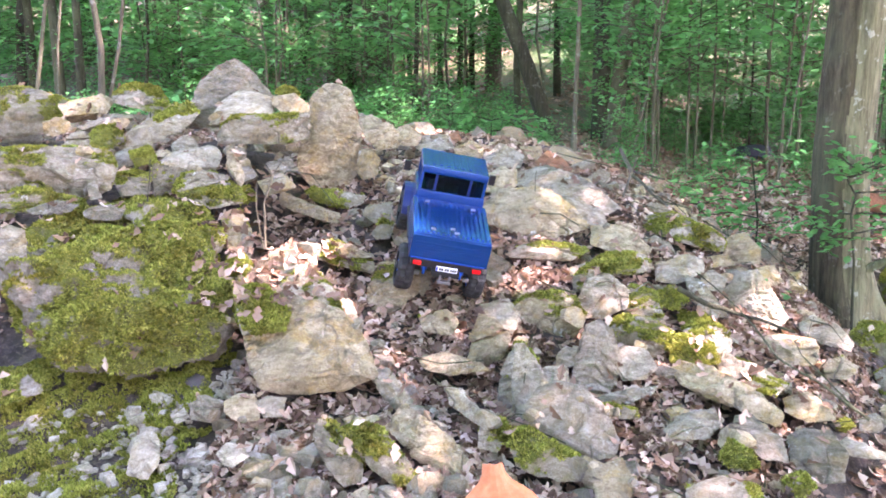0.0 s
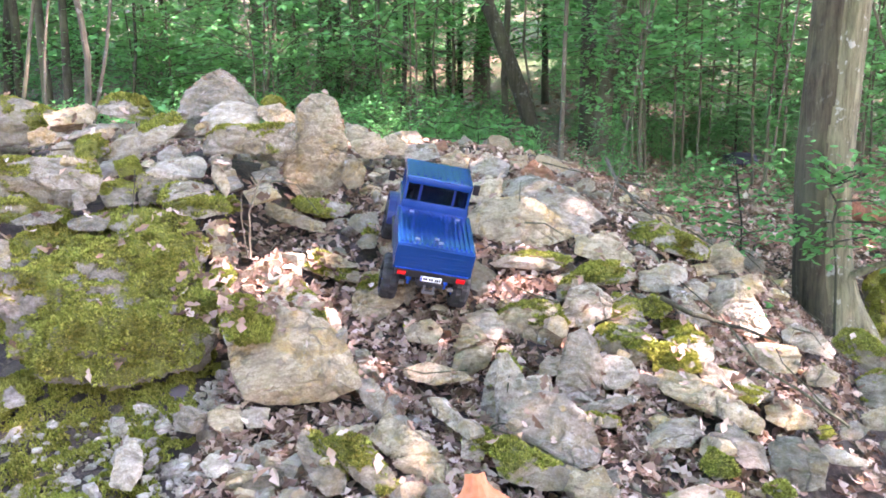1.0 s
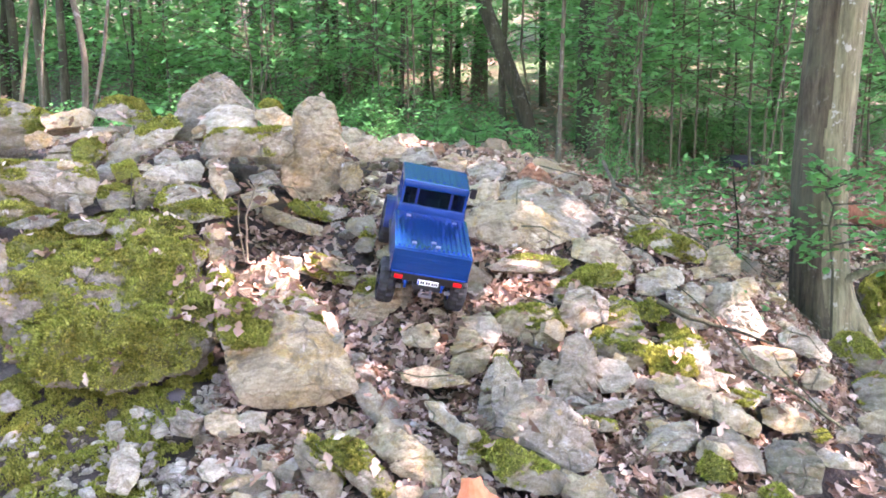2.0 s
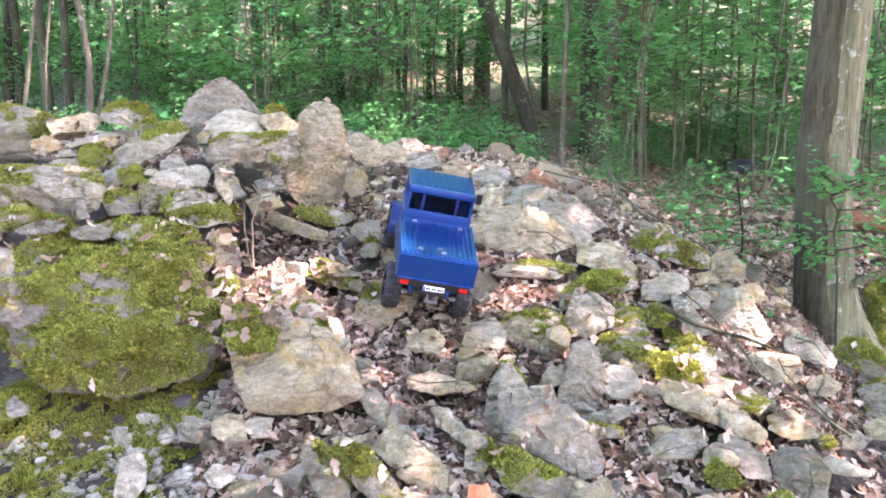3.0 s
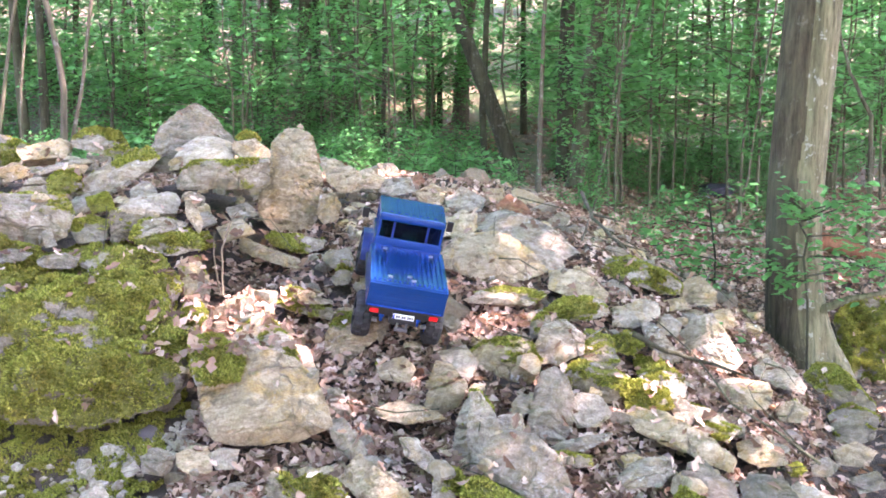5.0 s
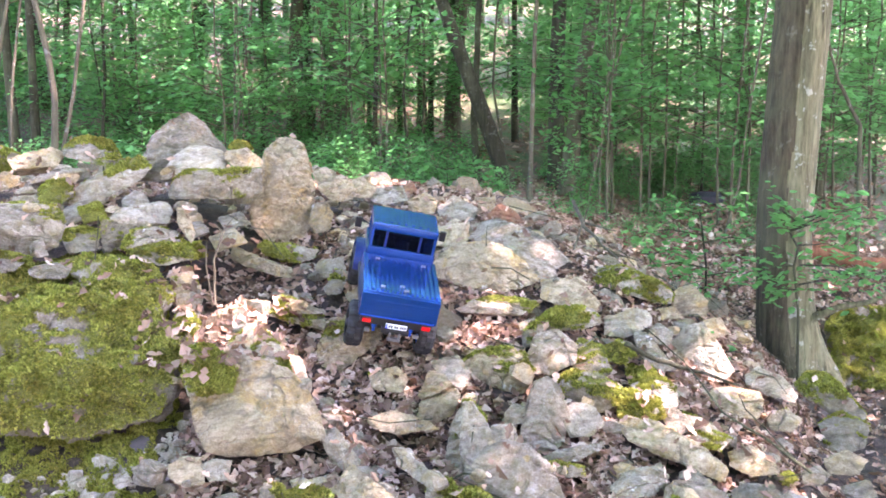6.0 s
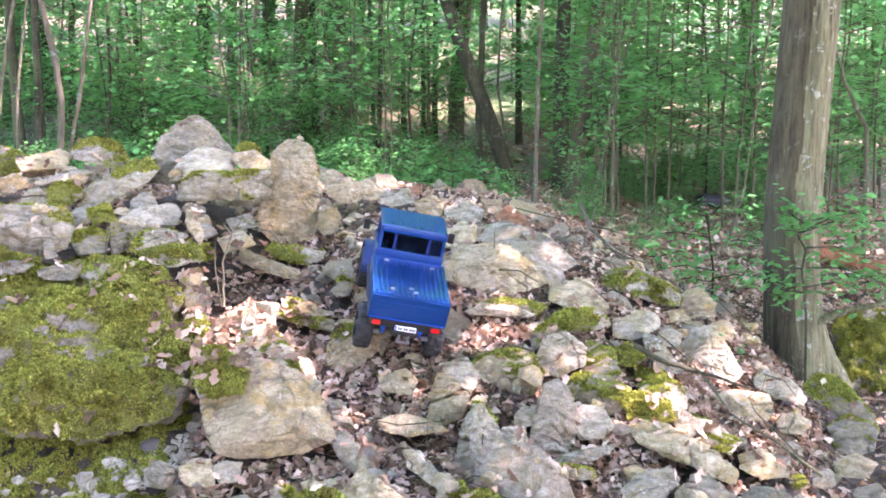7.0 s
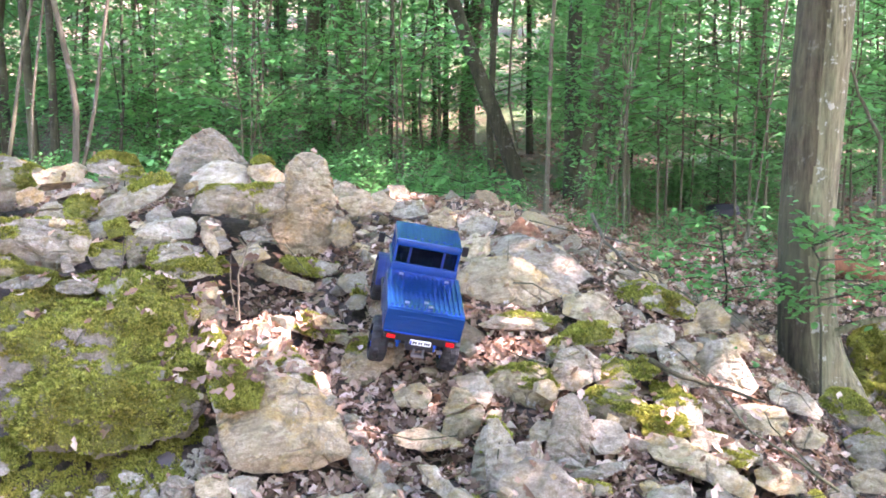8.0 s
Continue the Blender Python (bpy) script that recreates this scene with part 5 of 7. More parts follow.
def trunk_line(height, bend, rng, steps=9):
    """Points of a stem that starts upright at the origin and wanders by bend."""
    ox, oy = rng.uniform(0, 50), rng.uniform(0, 50)
    return [Vector((bend * (noise.noise((ox, i * 0.35, 0)) - noise.noise((ox, 0, 0))) * i / steps, bend * (noise.noise((oy, i * 0.35, 5)) - noise.noise((oy, 0, 5))) * i / steps, height * i / steps)) for i in range(steps + 1)]


def tree(label, height, radius, bark, leaves, sprays, per_spray, size, low, reach, seed, fine=False, bend=0.5, lean=(0, 0), name="tree"):
    """A tree with its foot at the origin: trunk, limbs with sprays of leaves between low and the top."""
    rng = random.Random(seed)
    top = tagged(new(name), label, name, name + "s of the wood")
    line = [p + Vector((lean[0], lean[1], 0)) * (p.z / height) for p in trunk_line(height, bend, rng)]
    co, faces = [], []
    radii = [radius * (1.35 if i == 0 else 1.0 - 0.6 * i / (len(line) - 1)) for i in range(len(line))]
    tube(co, faces, [line[0] - Vector((0, 0, 0.3))] + line, [radii[0] * 1.1] + radii, 10)
    lco, lf, tco, tf = [], [], [], []
    for _ in range(sprays):
        f = (low + (height - low) * rng.random() ** (1.6 if height < 6 else 1.1)) / height
        i = min(len(line) - 2, int(f * (len(line) - 1)))
        start = line[i].lerp(line[i + 1], f * (len(line) - 1) - i)
        an = rng.uniform(0, 6.28)
        go = Vector((math.cos(an), math.sin(an), rng.uniform(-0.15, 0.35))) * reach * rng.uniform(0.5, 1.1)
        spray(lco, lf, tco, tf, start, go, per_spray, size, rng, fine)
    mesh_of("trunk", co, faces, bark, top)
    tagged(mesh_of("branchwork", tco, tf, bark, top), kind="stuff")
    tagged(mesh_of("crown", lco, lf, leaves, top, "sprays of fresh green leaves", False), kind="stuff")
    return top


def stem(label, points, radius, bark, top_share=0.7):
    """A single bare stem rising out of view along points in the plan."""
    ob = tagged(new("tree"), label, "tree", "trees of the wood")
    base = Vector(points[0])
    ob.location = base
    pts = [Vector(p) - base for p in points]
    full = []
    for a, b in zip(pts, pts[1:]):
        full += [a.lerp(b, k / 4) for k in range(4)]
    full.append(pts[-1])
    last = pts[-1] + (pts[-1] - pts[-2]).normalized() * (6.0 if radius > 0.065 else 3.5)
    full += [pts[-1].lerp(last, 0.5) + Vector((0.05, 0, 0)), last]
    full = [full[0] - Vector((0, 0, 0.3))] + full
    n = len(full)
    co, faces = [], []
    shift = noise.noise(base) * 10
    full = [p + Vector((noise.noise((shift, p.z * 1.3, 0)), noise.noise((shift, p.z * 1.3, 4)), 0)) * radius * 0.35 for p in full]
    tube(co, faces, full, [radius * (1.25 if i < 2 else 1.0 - (1 - top_share) * i / n) for i in range(n)], 12, lambda an, p: 1 + 0.07 * noise.noise((math.cos(an) * 2 + shift, math.sin(an) * 2, p.z * 3)))
    mesh_of("trunk", co, faces, bark, ob)
    if radius > 0.065:  # a full crown above the view, added to shade the wood below
        rng = random.Random(int(abs(base.x * 100)) + 5)
        lco, lf, tco, tf = [], [], [], []
        for _ in range(56):
            at = pts[-1].lerp(last, rng.uniform(0.45, 1.0))
            go = Vector((rng.gauss(0, 1), rng.gauss(0, 1), rng.gauss(0.2, 0.3))).normalized() * rng.uniform(1.5, 3.2)
            spray(lco, lf, tco, tf, at, go, 11, 0.26, rng, False)
        tagged(mesh_of("branchwork", tco, tf, bark, ob), kind="stuff")
        tagged(mesh_of("crown", lco, lf, far_leaf, ob, "unseen green leaf crown high above, added for shade", False), kind="stuff")
    return ob


stem("dark leaning tree trunk behind the rock heap", [(1.15, 7.40, 0.45), (0.96, 7.40, 1.04), (0.79, 7.40, 1.50), (0.65, 7.40, 1.85), (0.56, 7.40, 2.10)], 0.078, bark_dark)
stem("thin dark tree stem beside the leaning trunk", [(0.92, 8.20, 0.54), (0.90, 8.20, 1.17), (0.94, 8.20, 2.00)], 0.038, bark_dark)
stem("dark upright trunk of a forked tree", [(1.69, 7.90, 0.40), (1.69, 7.90, 1.47), (1.70, 7.90, 2.16)], 0.088, bark_dark)
stem("brown leaning trunk of a forked tree", [(1.65, 7.30, 0.34), (1.73, 7.30, 0.93), (1.81, 7.30, 1.48), (1.90, 7.30, 2.08)], 0.085, bark_mid)
stem("grey-brown tree trunk on the far bank", [(-1.37, 12.00, 0.75), (-1.37, 12.00, 0.97), (-1.33, 12.00, 1.83), (-1.28, 12.00, 2.46)], 0.121, bark_mid)
stem("mossy grey tree trunk on the far bank", [(-0.57, 11.00, 0.62), (-0.59, 11.00, 1.74), (-0.68, 11.00, 2.61)], 0.115, bark_mid)
stem("slim dark tree stem on the bank", [(-0.15, 9.50, 0.83), (-0.11, 9.50, 1.59), (-0.10, 9.50, 2.16)], 0.030, bark_dark)
stem("pale tree trunk far in the wood", [(1.06, 14.00, 0.60), (1.06, 14.00, 1.58), (1.17, 14.00, 2.67)], 0.154, bark_pale)
stem("pale slim tree trunk far in the wood", [(-2.89, 15.00, 1.07), (-2.81, 15.00, 2.05), (-2.78, 15.00, 2.82)], 0.079, bark_pale)
stem("dark tree trunk far in the wood", [(-3.88, 17.00, 1.25), (-3.83, 17.00, 2.19), (-3.76, 17.00, 3.06)], 0.167, bark_dark)
stem("dark slim tree trunk far in the wood", [(-4.17, 16.00, 1.40), (-4.17, 16.00, 1.40), (-4.12, 16.00, 2.33), (-4.06, 16.00, 2.94)], 0.055, bark_dark)
stem("crooked pale brown sapling behind the heap", [(-1.88, 4.60, 0.80), (-1.86, 4.60, 0.97), (-1.84, 4.60, 1.22), (-1.86, 4.60, 1.44), (-1.89, 4.60, 1.60)], 0.022, bark_pale)
stem("slim pale brown sapling behind the heap", [(-1.90, 4.70, 0.77), (-1.84, 4.70, 0.98), (-1.77, 4.70, 1.25), (-1.71, 4.70, 1.61)], 0.013, bark_pale)
stem("dark slim tree stem in the wood", [(-3.83, 10.00, 0.89), (-3.82, 10.00, 0.99), (-3.77, 10.00, 1.66), (-3.73, 10.00, 2.24)], 0.045, bark_dark)
stem("dark tree stem at the wood's edge", [(-4.43, 9.00, 0.80), (-4.41, 9.00, 1.06), (-4.35, 9.00, 1.66), (-4.29, 9.00, 2.13)], 0.059, bark_dark)
stem("slim pale stem in the wood", [(-3.40, 7.00, 0.63), (-3.33, 7.00, 1.00), (-3.24, 7.00, 1.47), (-3.15, 7.00, 1.89)], 0.019, bark_pale)
stem("slim pale stem in the wood", [(-2.95, 6.50, 0.59), (-2.93, 6.50, 1.00), (-2.91, 6.50, 1.31), (-2.87, 6.50, 1.57)], 0.013, bark_pale)
stem("pale straight sapling at the bank", [(1.19, 6.40, 0.51), (1.21, 6.40, 1.18), (1.23, 6.40, 1.78)], 0.021, bark_pale)
stem("slim pale sapling in the hollow", [(1.68, 6.50, 0.37), (1.69, 6.50, 0.40), (1.78, 6.50, 0.83), (1.88, 6.50, 1.35)], 0.014, bark_pale)
stem("slim brown sapling in the hollow", [(2.22, 6.80, 0.16), (2.22, 6.80, 0.27), (2.22, 6.80, 0.89), (2.21, 6.80, 1.73)], 0.013, bark_mid)
stem("slim brown sapling in the hollow", [(2.48, 7.00, 0.09), (2.48, 7.00, 0.30), (2.50, 7.00, 0.89), (2.49, 7.00, 1.75)], 0.012, bark_mid)
stem("slim grey sapling in the hollow", [(3.38, 9.00, 0.14), (3.39, 9.00, 0.17), (3.47, 9.00, 1.11), (3.46, 9.00, 2.07)], 0.022, bark_mid)
stem("grey tree trunk deep in the hollow", [(5.99, 14.00, 0.21), (5.98, 14.00, 1.53), (5.97, 14.00, 2.63)], 0.120, bark_mid)
stem("slim pale sapling in the hollow", [(2.62, 6.00, -0.00), (2.68, 6.00, 0.25), (2.76, 6.00, 0.55), (2.80, 6.00, 0.94)], 0.011, bark_pale)
stem("slim brown sapling in the hollow", [(3.55, 8.50, 0.11), (3.54, 8.50, 0.27), (3.53, 8.50, 1.16), (3.46, 8.50, 2.01)], 0.014, bark_mid)
stem("grey tree trunk behind the big tree", [(4.94, 9.00, 0.13), (4.93, 9.00, 0.22), (4.90, 9.00, 0.84), (4.84, 9.00, 2.06)], 0.071, bark_mid)
stem("slim brown stem on the bank", [(1.19, 8.00, 0.71), (1.16, 8.00, 0.89), (1.07, 8.00, 1.44), (1.10, 8.00, 1.97)], 0.015, bark_mid)
stem("slim brown stem on the bank", [(0.23, 9.00, 0.80), (0.23, 9.00, 0.83), (0.20, 9.00, 1.44), (0.27, 9.00, 2.09)], 0.017, bark_dark)
stem("slim pale stem on the bank", [(-0.80, 10.00, 0.89), (-0.78, 10.00, 1.03), (-0.73, 10.00, 1.63), (-0.78, 10.00, 2.22)], 0.018, bark_pale)
stem("slim pale stem on the bank", [(-1.67, 9.00, 0.80), (-1.62, 9.00, 1.04), (-1.53, 9.00, 1.58), (-1.45, 9.00, 2.11)], 0.017, bark_pale)
stem("slim dark stem in the wood", [(-2.77, 8.00, 0.72), (-2.73, 8.00, 0.99), (-2.67, 8.00, 1.53), (-2.66, 8.00, 2.00)], 0.018, bark_dark)
stem("slim dark stem in the wood", [(-1.66, 11.00, 0.97), (-1.65, 11.00, 1.12), (-1.58, 11.00, 1.77), (-1.60, 11.00, 2.34)], 0.026, bark_dark)


def big_tree():
    """The furrowed tree beside the heap: two fused stems, root flare, knots, and an unseen crown added to shade the
    place.
    """
    ob = tagged(new("tree"), "thick furrowed grey-brown tree trunk with lichen beside the rocks", "tree", "trees of the wood")
    ob.location = (1.90, 3.12, -0.12)
    rng = random.Random(21)
    n = 60
    pts = [Vector((-0.108 + 0.055 * max(0.0, z - 0.745) + 0.11 * math.exp(-max(0.0, z) / 0.26), 0, z)) for z in (-0.25 + i * 0.075 for i in range(n))]

    def lobes(an, p):
        flare = 0.42 * math.exp(-max(0.0, p.z) / 0.13) * (1 + 0.5 * math.sin(an * 5 + 1))
        seam = -0.10 * math.exp(-((an - 4.98) / 0.16) ** 2)
        knot = 0.0
        for ka, kz, ks in ((6.0, 1.08, 0.16), (5.95, 1.42, 0.20), (5.85, 0.55, 0.10), (4.2, 0.85, 0.08)):
            knot += ks * math.exp(-((an - ka) / 0.32) ** 2 - ((p.z - kz) / 0.045) ** 2)
        fur = 0.022 * abs(noise.noise((math.cos(an) * 7, math.sin(an) * 7, p.z * 1.1))) + 0.02 * noise.noise((math.cos(an) * 16, math.sin(an) * 16, p.z * 2.5))
        return 1 + flare + seam + knot + fur * 1.6
    co, faces = [], []
    tube(co, faces, pts, [0.112 + 0.012 * math.exp(-((p.z - 0.1) / 0.3) ** 2) for p in pts], 72, lobes)
    tube(co, faces, [(-0.02, -0.09, 0.30), (0.08, -0.16, 0.37), (0.2, -0.2, 0.40), (0.4, -0.2, 0.52)], [0.022, 0.015, 0.011, 0.006], 8)
    tube(co, faces, [pts[-1] - Vector((0, 0, 0.05)), Vector((0.3, -0.1, 5.5)), Vector((0.3, 0.2, 8))], [0.11, 0.09, 0.03], 12)
    lco, lf, tco, tf = [], [], [], []
    # openings (x, y, radius) cut in the added crown to place sun patches
    sun_gaps = ((-0.37, 2.08, 0.15), (-0.41, 1.93, 0.15), (-0.30, 1.94, 0.14), (-0.28, 1.87, 0.09), (0.57, 1.88, 0.09), (0.81, 1.79, 0.10), (0.93, 1.69, 0.09), (1.30, 2.08, 0.10), (1.12, 1.69, 0.06), (1.24, 1.62, 0.04), (0.91, 1.95, 0.06), (-0.05, 1.71, 0.05), (0.43, 2.13, 0.09), (-0.1, 4.4, 0.3), (0.65, 1.83, 0.06), (1.17, 2.21, 0.08), (0.28, 3.44, 0.16), (0.05, 1.2, 0.03))
    base = Vector(ob.location)
    gaps = [(x, y, ground_z(x, y) + 0.07, r) for x, y, r in sun_gaps]
    for _ in range(860):
        an, rad = rng.uniform(0, 6.28), math.sqrt(rng.random())
        start = Vector((2.5 + 4.8 * rad * math.cos(an), -1.2 + 3.0 * rad * math.sin(an), rng.uniform(4.2, 8.5)))
        go = Vector((rng.gauss(0, 1), rng.gauss(0, 1), rng.gauss(0, 0.25))).normalized() * rng.uniform(0.7, 1.3)
        sco, sf = [], []
        spray(sco, sf, tco, tf, start, go, 34, 0.16, rng, False)
        for f in sf[::2]:
            quad = [sco[i + f[0]] for i in range(4)]
            c = base + quad[0]
            if any((c.x - x - TO_SUN.x / TO_SUN.z * (c.z - z)) ** 2 + (c.y - y - TO_SUN.y / TO_SUN.z * (c.z - z)) ** 2 < (r + 0.07) ** 2 for x, y, z, r in gaps):
                continue
            k = len(lco)
            lco += quad
            lf += [(k, k + 1, k + 2), (k, k + 2, k + 3)]
    for an in range(0, 360, 40):
        e = Vector((math.cos(radians(an)) * 3.6 + 2.5, math.sin(radians(an)) * 2.2 - 1.2, 6.4))
        tube(tco, tf, [(0.2, 0, 4.0), Vector((0.2, 0, 5.2)).lerp(e, 0.5) + Vector((0, 0, 0.4)), e], [0.06, 0.045, 0.015], 8)
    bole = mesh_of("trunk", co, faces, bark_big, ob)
    bole.data.materials.append(bark_shaded)
    for f in bole.data.polygons[:(n - 1) * 72]:  # darker bark on the left fused stem, with its shade painted in
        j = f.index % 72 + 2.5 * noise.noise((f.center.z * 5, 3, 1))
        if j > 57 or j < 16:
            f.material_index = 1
    tagged(mesh_of("limbs", tco, tf, bark_mid, ob), kind="stuff")
    tagged(mesh_of("crown", lco, lf, green_leaf, ob, "high green leaf canopy added out of view, gaps cut for sun patches", False), kind="stuff")


big_tree()


def wood():
    """The wood around: young trees in the middle distance, taller ones beyond and all round, shrubs along the bank, and
    mostly unseen trees added for shade.
    """
    rng = random.Random(8)
    young = [tree("slender young tree with layered green leaves", 5.2, 0.014, (bark_mid, bark_mid, bark_dark, bark_dark)[i], green_leaf, 46, 82, 0.074, 0.35, 1.2, 100 + i) for i in range(4)]
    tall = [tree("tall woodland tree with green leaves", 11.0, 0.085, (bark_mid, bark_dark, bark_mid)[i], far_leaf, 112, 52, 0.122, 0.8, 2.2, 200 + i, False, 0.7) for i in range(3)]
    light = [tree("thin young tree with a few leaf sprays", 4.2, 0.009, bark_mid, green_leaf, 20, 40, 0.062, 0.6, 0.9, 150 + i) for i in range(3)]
    canopy = [tree("tall tree with a dense green crown, added for shade", 13.0, 0.05, bark_dark, far_leaf, 80, 16, 0.36, 4.4, 3.0, 250 + i, False, 0.6) for i in range(2)]
    shrub = [tree("low green shrub on the forest floor", 0.75, 0.007, bark_mid, green_leaf, 24, 24, 0.06, 0.10, 0.48, 300 + i, False, 0.15, (0, 0), "shrub") for i in range(3)]

    def put(kinds, done, x, y, s):
        m = pose(x, y, ground_z(x, y), 0, 0, rng.uniform(0, 360)) @ Matrix.Scale(s, 4)
        if done < len(kinds):
            kinds[done].matrix_world = m
        else:
            copy_thing(kinds[done % len(kinds)], m)

    def spread(kinds, count, y0, y1, power, fan, scale, skip):
        done = 0
        while done < count:
            y = y0 + (y1 - y0) * rng.random() ** power
            x = rng.uniform(-fan, fan) * (y + 0.5) + 0.1
            if skip(x, y):
                continue
            put(kinds, done, x, y, rng.uniform(*scale))
            done += 1
    spread(young, 112, 8.0, 21, 1.15, 0.62, (0.7, 1.25), lambda x, y: y < 9.5 and (-0.15 < x / (y + 0.5) < -0.07 or 0.03 < x / (y + 0.5) < 0.24))
    spread(tall, 54, 15, 50, 1.2, 0.62, (0.8, 1.25), lambda x, y: False)
    spread(shrub, 70, 5.2, 12, 1.1, 0.55, (0.35, 0.7), lambda x, y: x / (y + 0.5) < 0.0 and y < 6.5)
    for i in range(66):  # low growth in the hollow beside the heap
        y = rng.uniform(6.6, 10.5) if i % 5 else rng.uniform(4.6, 6.6)
        u = rng.uniform(0.17, 0.54)
        if 0.345 < u < 0.40 and y < 8.4 or u > 0.42 and y < 5.2:
            continue
        x = 0.1 + u * (y + 0.5)
        put(shrub, 3 + i % 3, x, y, rng.uniform(0.45, 0.95))
    for i in range(64):  # and behind the crest
        y = rng.uniform(5.3, 8.5)
        u = rng.uniform(-0.12, 0.08) if i % 4 else rng.uniform(-0.5, -0.3)
        put(shrub, 3 + i % 3, 0.1 + u * (y + 0.5), y, rng.uniform(0.55, 1.0))
    for i in range(70):  # undergrowth on the far bank
        y = rng.uniform(5.8, 12.0)
        put(shrub, 3 + i % 3, 0.1 + rng.uniform(-0.55, 0.02) * (y + 0.5), y, rng.uniform(0.7, 1.2))
    done = 0
    while done < 28:  # a few light young trees in front
        y = rng.uniform(5.8, 8.4)
        u = rng.uniform(-0.2, 0.6)
        if -0.16 < u < -0.06 or -0.01 < u < 0.23:
            continue
        x = 0.1 + u * (y + 0.5)
        put(light, done, x, y, rng.uniform(0.8, 1.2))
        done += 1
    # tall trees all round, mostly out of view, added to cut the sky light
    done = 0
    while done < 38:
        an, d = rng.uniform(0, 2 * math.pi), 9 + 30 * rng.random() ** 0.8
        x, y = math.sin(an) * d, math.cos(an) * d
        if y < 6 and abs(x) < 9 or y > 0 and abs(x) < 0.7 * y + 3 and y < 30:  # the clearing along the path
            continue
        put(canopy, done, x, y, rng.uniform(0.8, 1.2))
        done += 1
    for i in range(9):  # high crowns added over the wood behind to shade it
        y = 11.0 + 8 * rng.random()
        x = 0.1 + rng.uniform(-0.5, 1.0) * (y + 3)
        put(canopy, 2 + i, x, y, rng.uniform(1.0, 1.25))

    for i in range(18):  # more crowns above the view, added to shade the whole wood behind
        put(canopy, 2 + i, -7 + 10 * ((i * 0.618 + 0.1) % 1.0), 7.5 + 11 * ((i * 0.382 + 0.3) % 1.0), rng.uniform(0.9, 1.15))

    for i in range(10):  # and unseen crowns added over the hollow beside the heap to block its sun
        y = rng.uniform(5.0, 12.0)
        x = 0.62 * (y + 0.5) + rng.uniform(0.8, 8.0)
        put(canopy, 2 + i, x, y, rng.uniform(0.9, 1.1))

    for i in range(16):  # and unseen crowns added over the clearing behind the path, to cut bounced light
        put(canopy, 2 + i, -9 + 18 * ((i * 0.618) % 1.0), -3.2 - 9 * ((i * 0.382 + 0.2) % 1.0), rng.uniform(0.8, 1.1))

    screen = [tree("unseen tall tree, leafy to the ground, added to dim side light", 11.0, 0.07, bark_mid, far_leaf, 80, 16, 0.30, 0.9, 2.4, 270 + i, False, 0.7) for i in range(2)]
    for i in range(22):  # unseen trees added behind the path to dim the light from that side
        an = radians(165 + 130 * (i + rng.random()) / 22)
        d = rng.uniform(12, 20)
        put(screen, i, math.sin(an) * d, math.cos(an) * d + 1.5, rng.uniform(0.8, 1.2))


wood()


# ---- the model truck ----
paint = plain("blue_paint", (0.0008, 0.052, 0.225, 1), 0.2, 0.55, 0.5)
paint_dark = plain("dark_blue_paint", (0.003, 0.020, 0.12, 1), 0.38, 0.5, 0.4)
rubber = plain("black_rubber", (0.013, 0.013, 0.014, 1), 0.8)
black = plain("black_plastic", (0.010, 0.010, 0.012, 1), 0.45)
steel = plain("bare_metal", (0.33, 0.33, 0.35, 1), 0.35, 1.0)
anodised = plain("blue_anodised_metal", (0.015, 0.12, 0.62, 1), 0.3, 0.8)
red_lens = plain("red_lens", (0.65, 0.012, 0.012, 1), 0.15, 0, 1.0)
white_plate = plain("white_plate", (0.75, 0.76, 0.78, 1), 0.4)
ink = plain("black_print", (0.02, 0.02, 0.025, 1), 0.5)
plate_blue = plain("blue_band", (0.02, 0.06, 0.45, 1), 0.4)
tinted, tt, ts = nodes_of("tinted_window")
ts.inputs["Base Color"].default_value = (0.25, 0.30, 0.36, 1)
ts.inputs["Roughness"].default_value = 0.03
ts.inputs["Transmission Weight"].default_value = 1.0
ts.inputs["IOR"].default_value = 1.1
TS = 1.1  # the model's size against its drawing


def block(lo, hi, bevel=0.002, top=(0, 0, 0, 0)):
    """A bevelled box from lo to hi; top: how far its upper edges step in at -x, +x, -y, +y."""
    b = bmesh.new()
    vs = [b.verts.new(((lo[0] if i & 1 == 0 else hi[0]), (lo[1] if i & 2 == 0 else hi[1]), (lo[2] if i & 4 == 0 else hi[2]))) for i in range(8)]
    for v in vs:
        if v.co.z == hi[2]:
            v.co.x += top[0] if v.co.x == lo[0] else -top[1]
            v.co.y += top[2] if v.co.y == lo[1] else -top[3]
    for f in ((0, 2, 3, 1), (4, 5, 7, 6), (0, 1, 5, 4), (2, 6, 7, 3), (0, 4, 6, 2), (1, 3, 7, 5)):
        b.faces.new([vs[i] for i in f])
    bmesh.ops.bevel(b, geom=list(b.edges), offset=bevel, segments=2, profile=0.6, affect="EDGES")
    for v in b.verts:
        v.co *= TS
    return b


def joined(*bms):
    out = bmesh.new()
    for b in bms:
        me = bpy.data.meshes.new("piece")
        b.to_mesh(me)
        out.from_mesh(me)
        b.free()
        bpy.data.meshes.remove(me)
    return out


def rod(a, b, r, sides=10):
    out = bmesh.new()
    co, faces = [], []
    tube(co, faces, [Vector(a) * TS, Vector(b) * TS], [r * TS, r * TS], sides)
    vs = [out.verts.new(c) for c in co]
    for f in faces:
        out.faces.new([vs[i] for i in f])
    return out


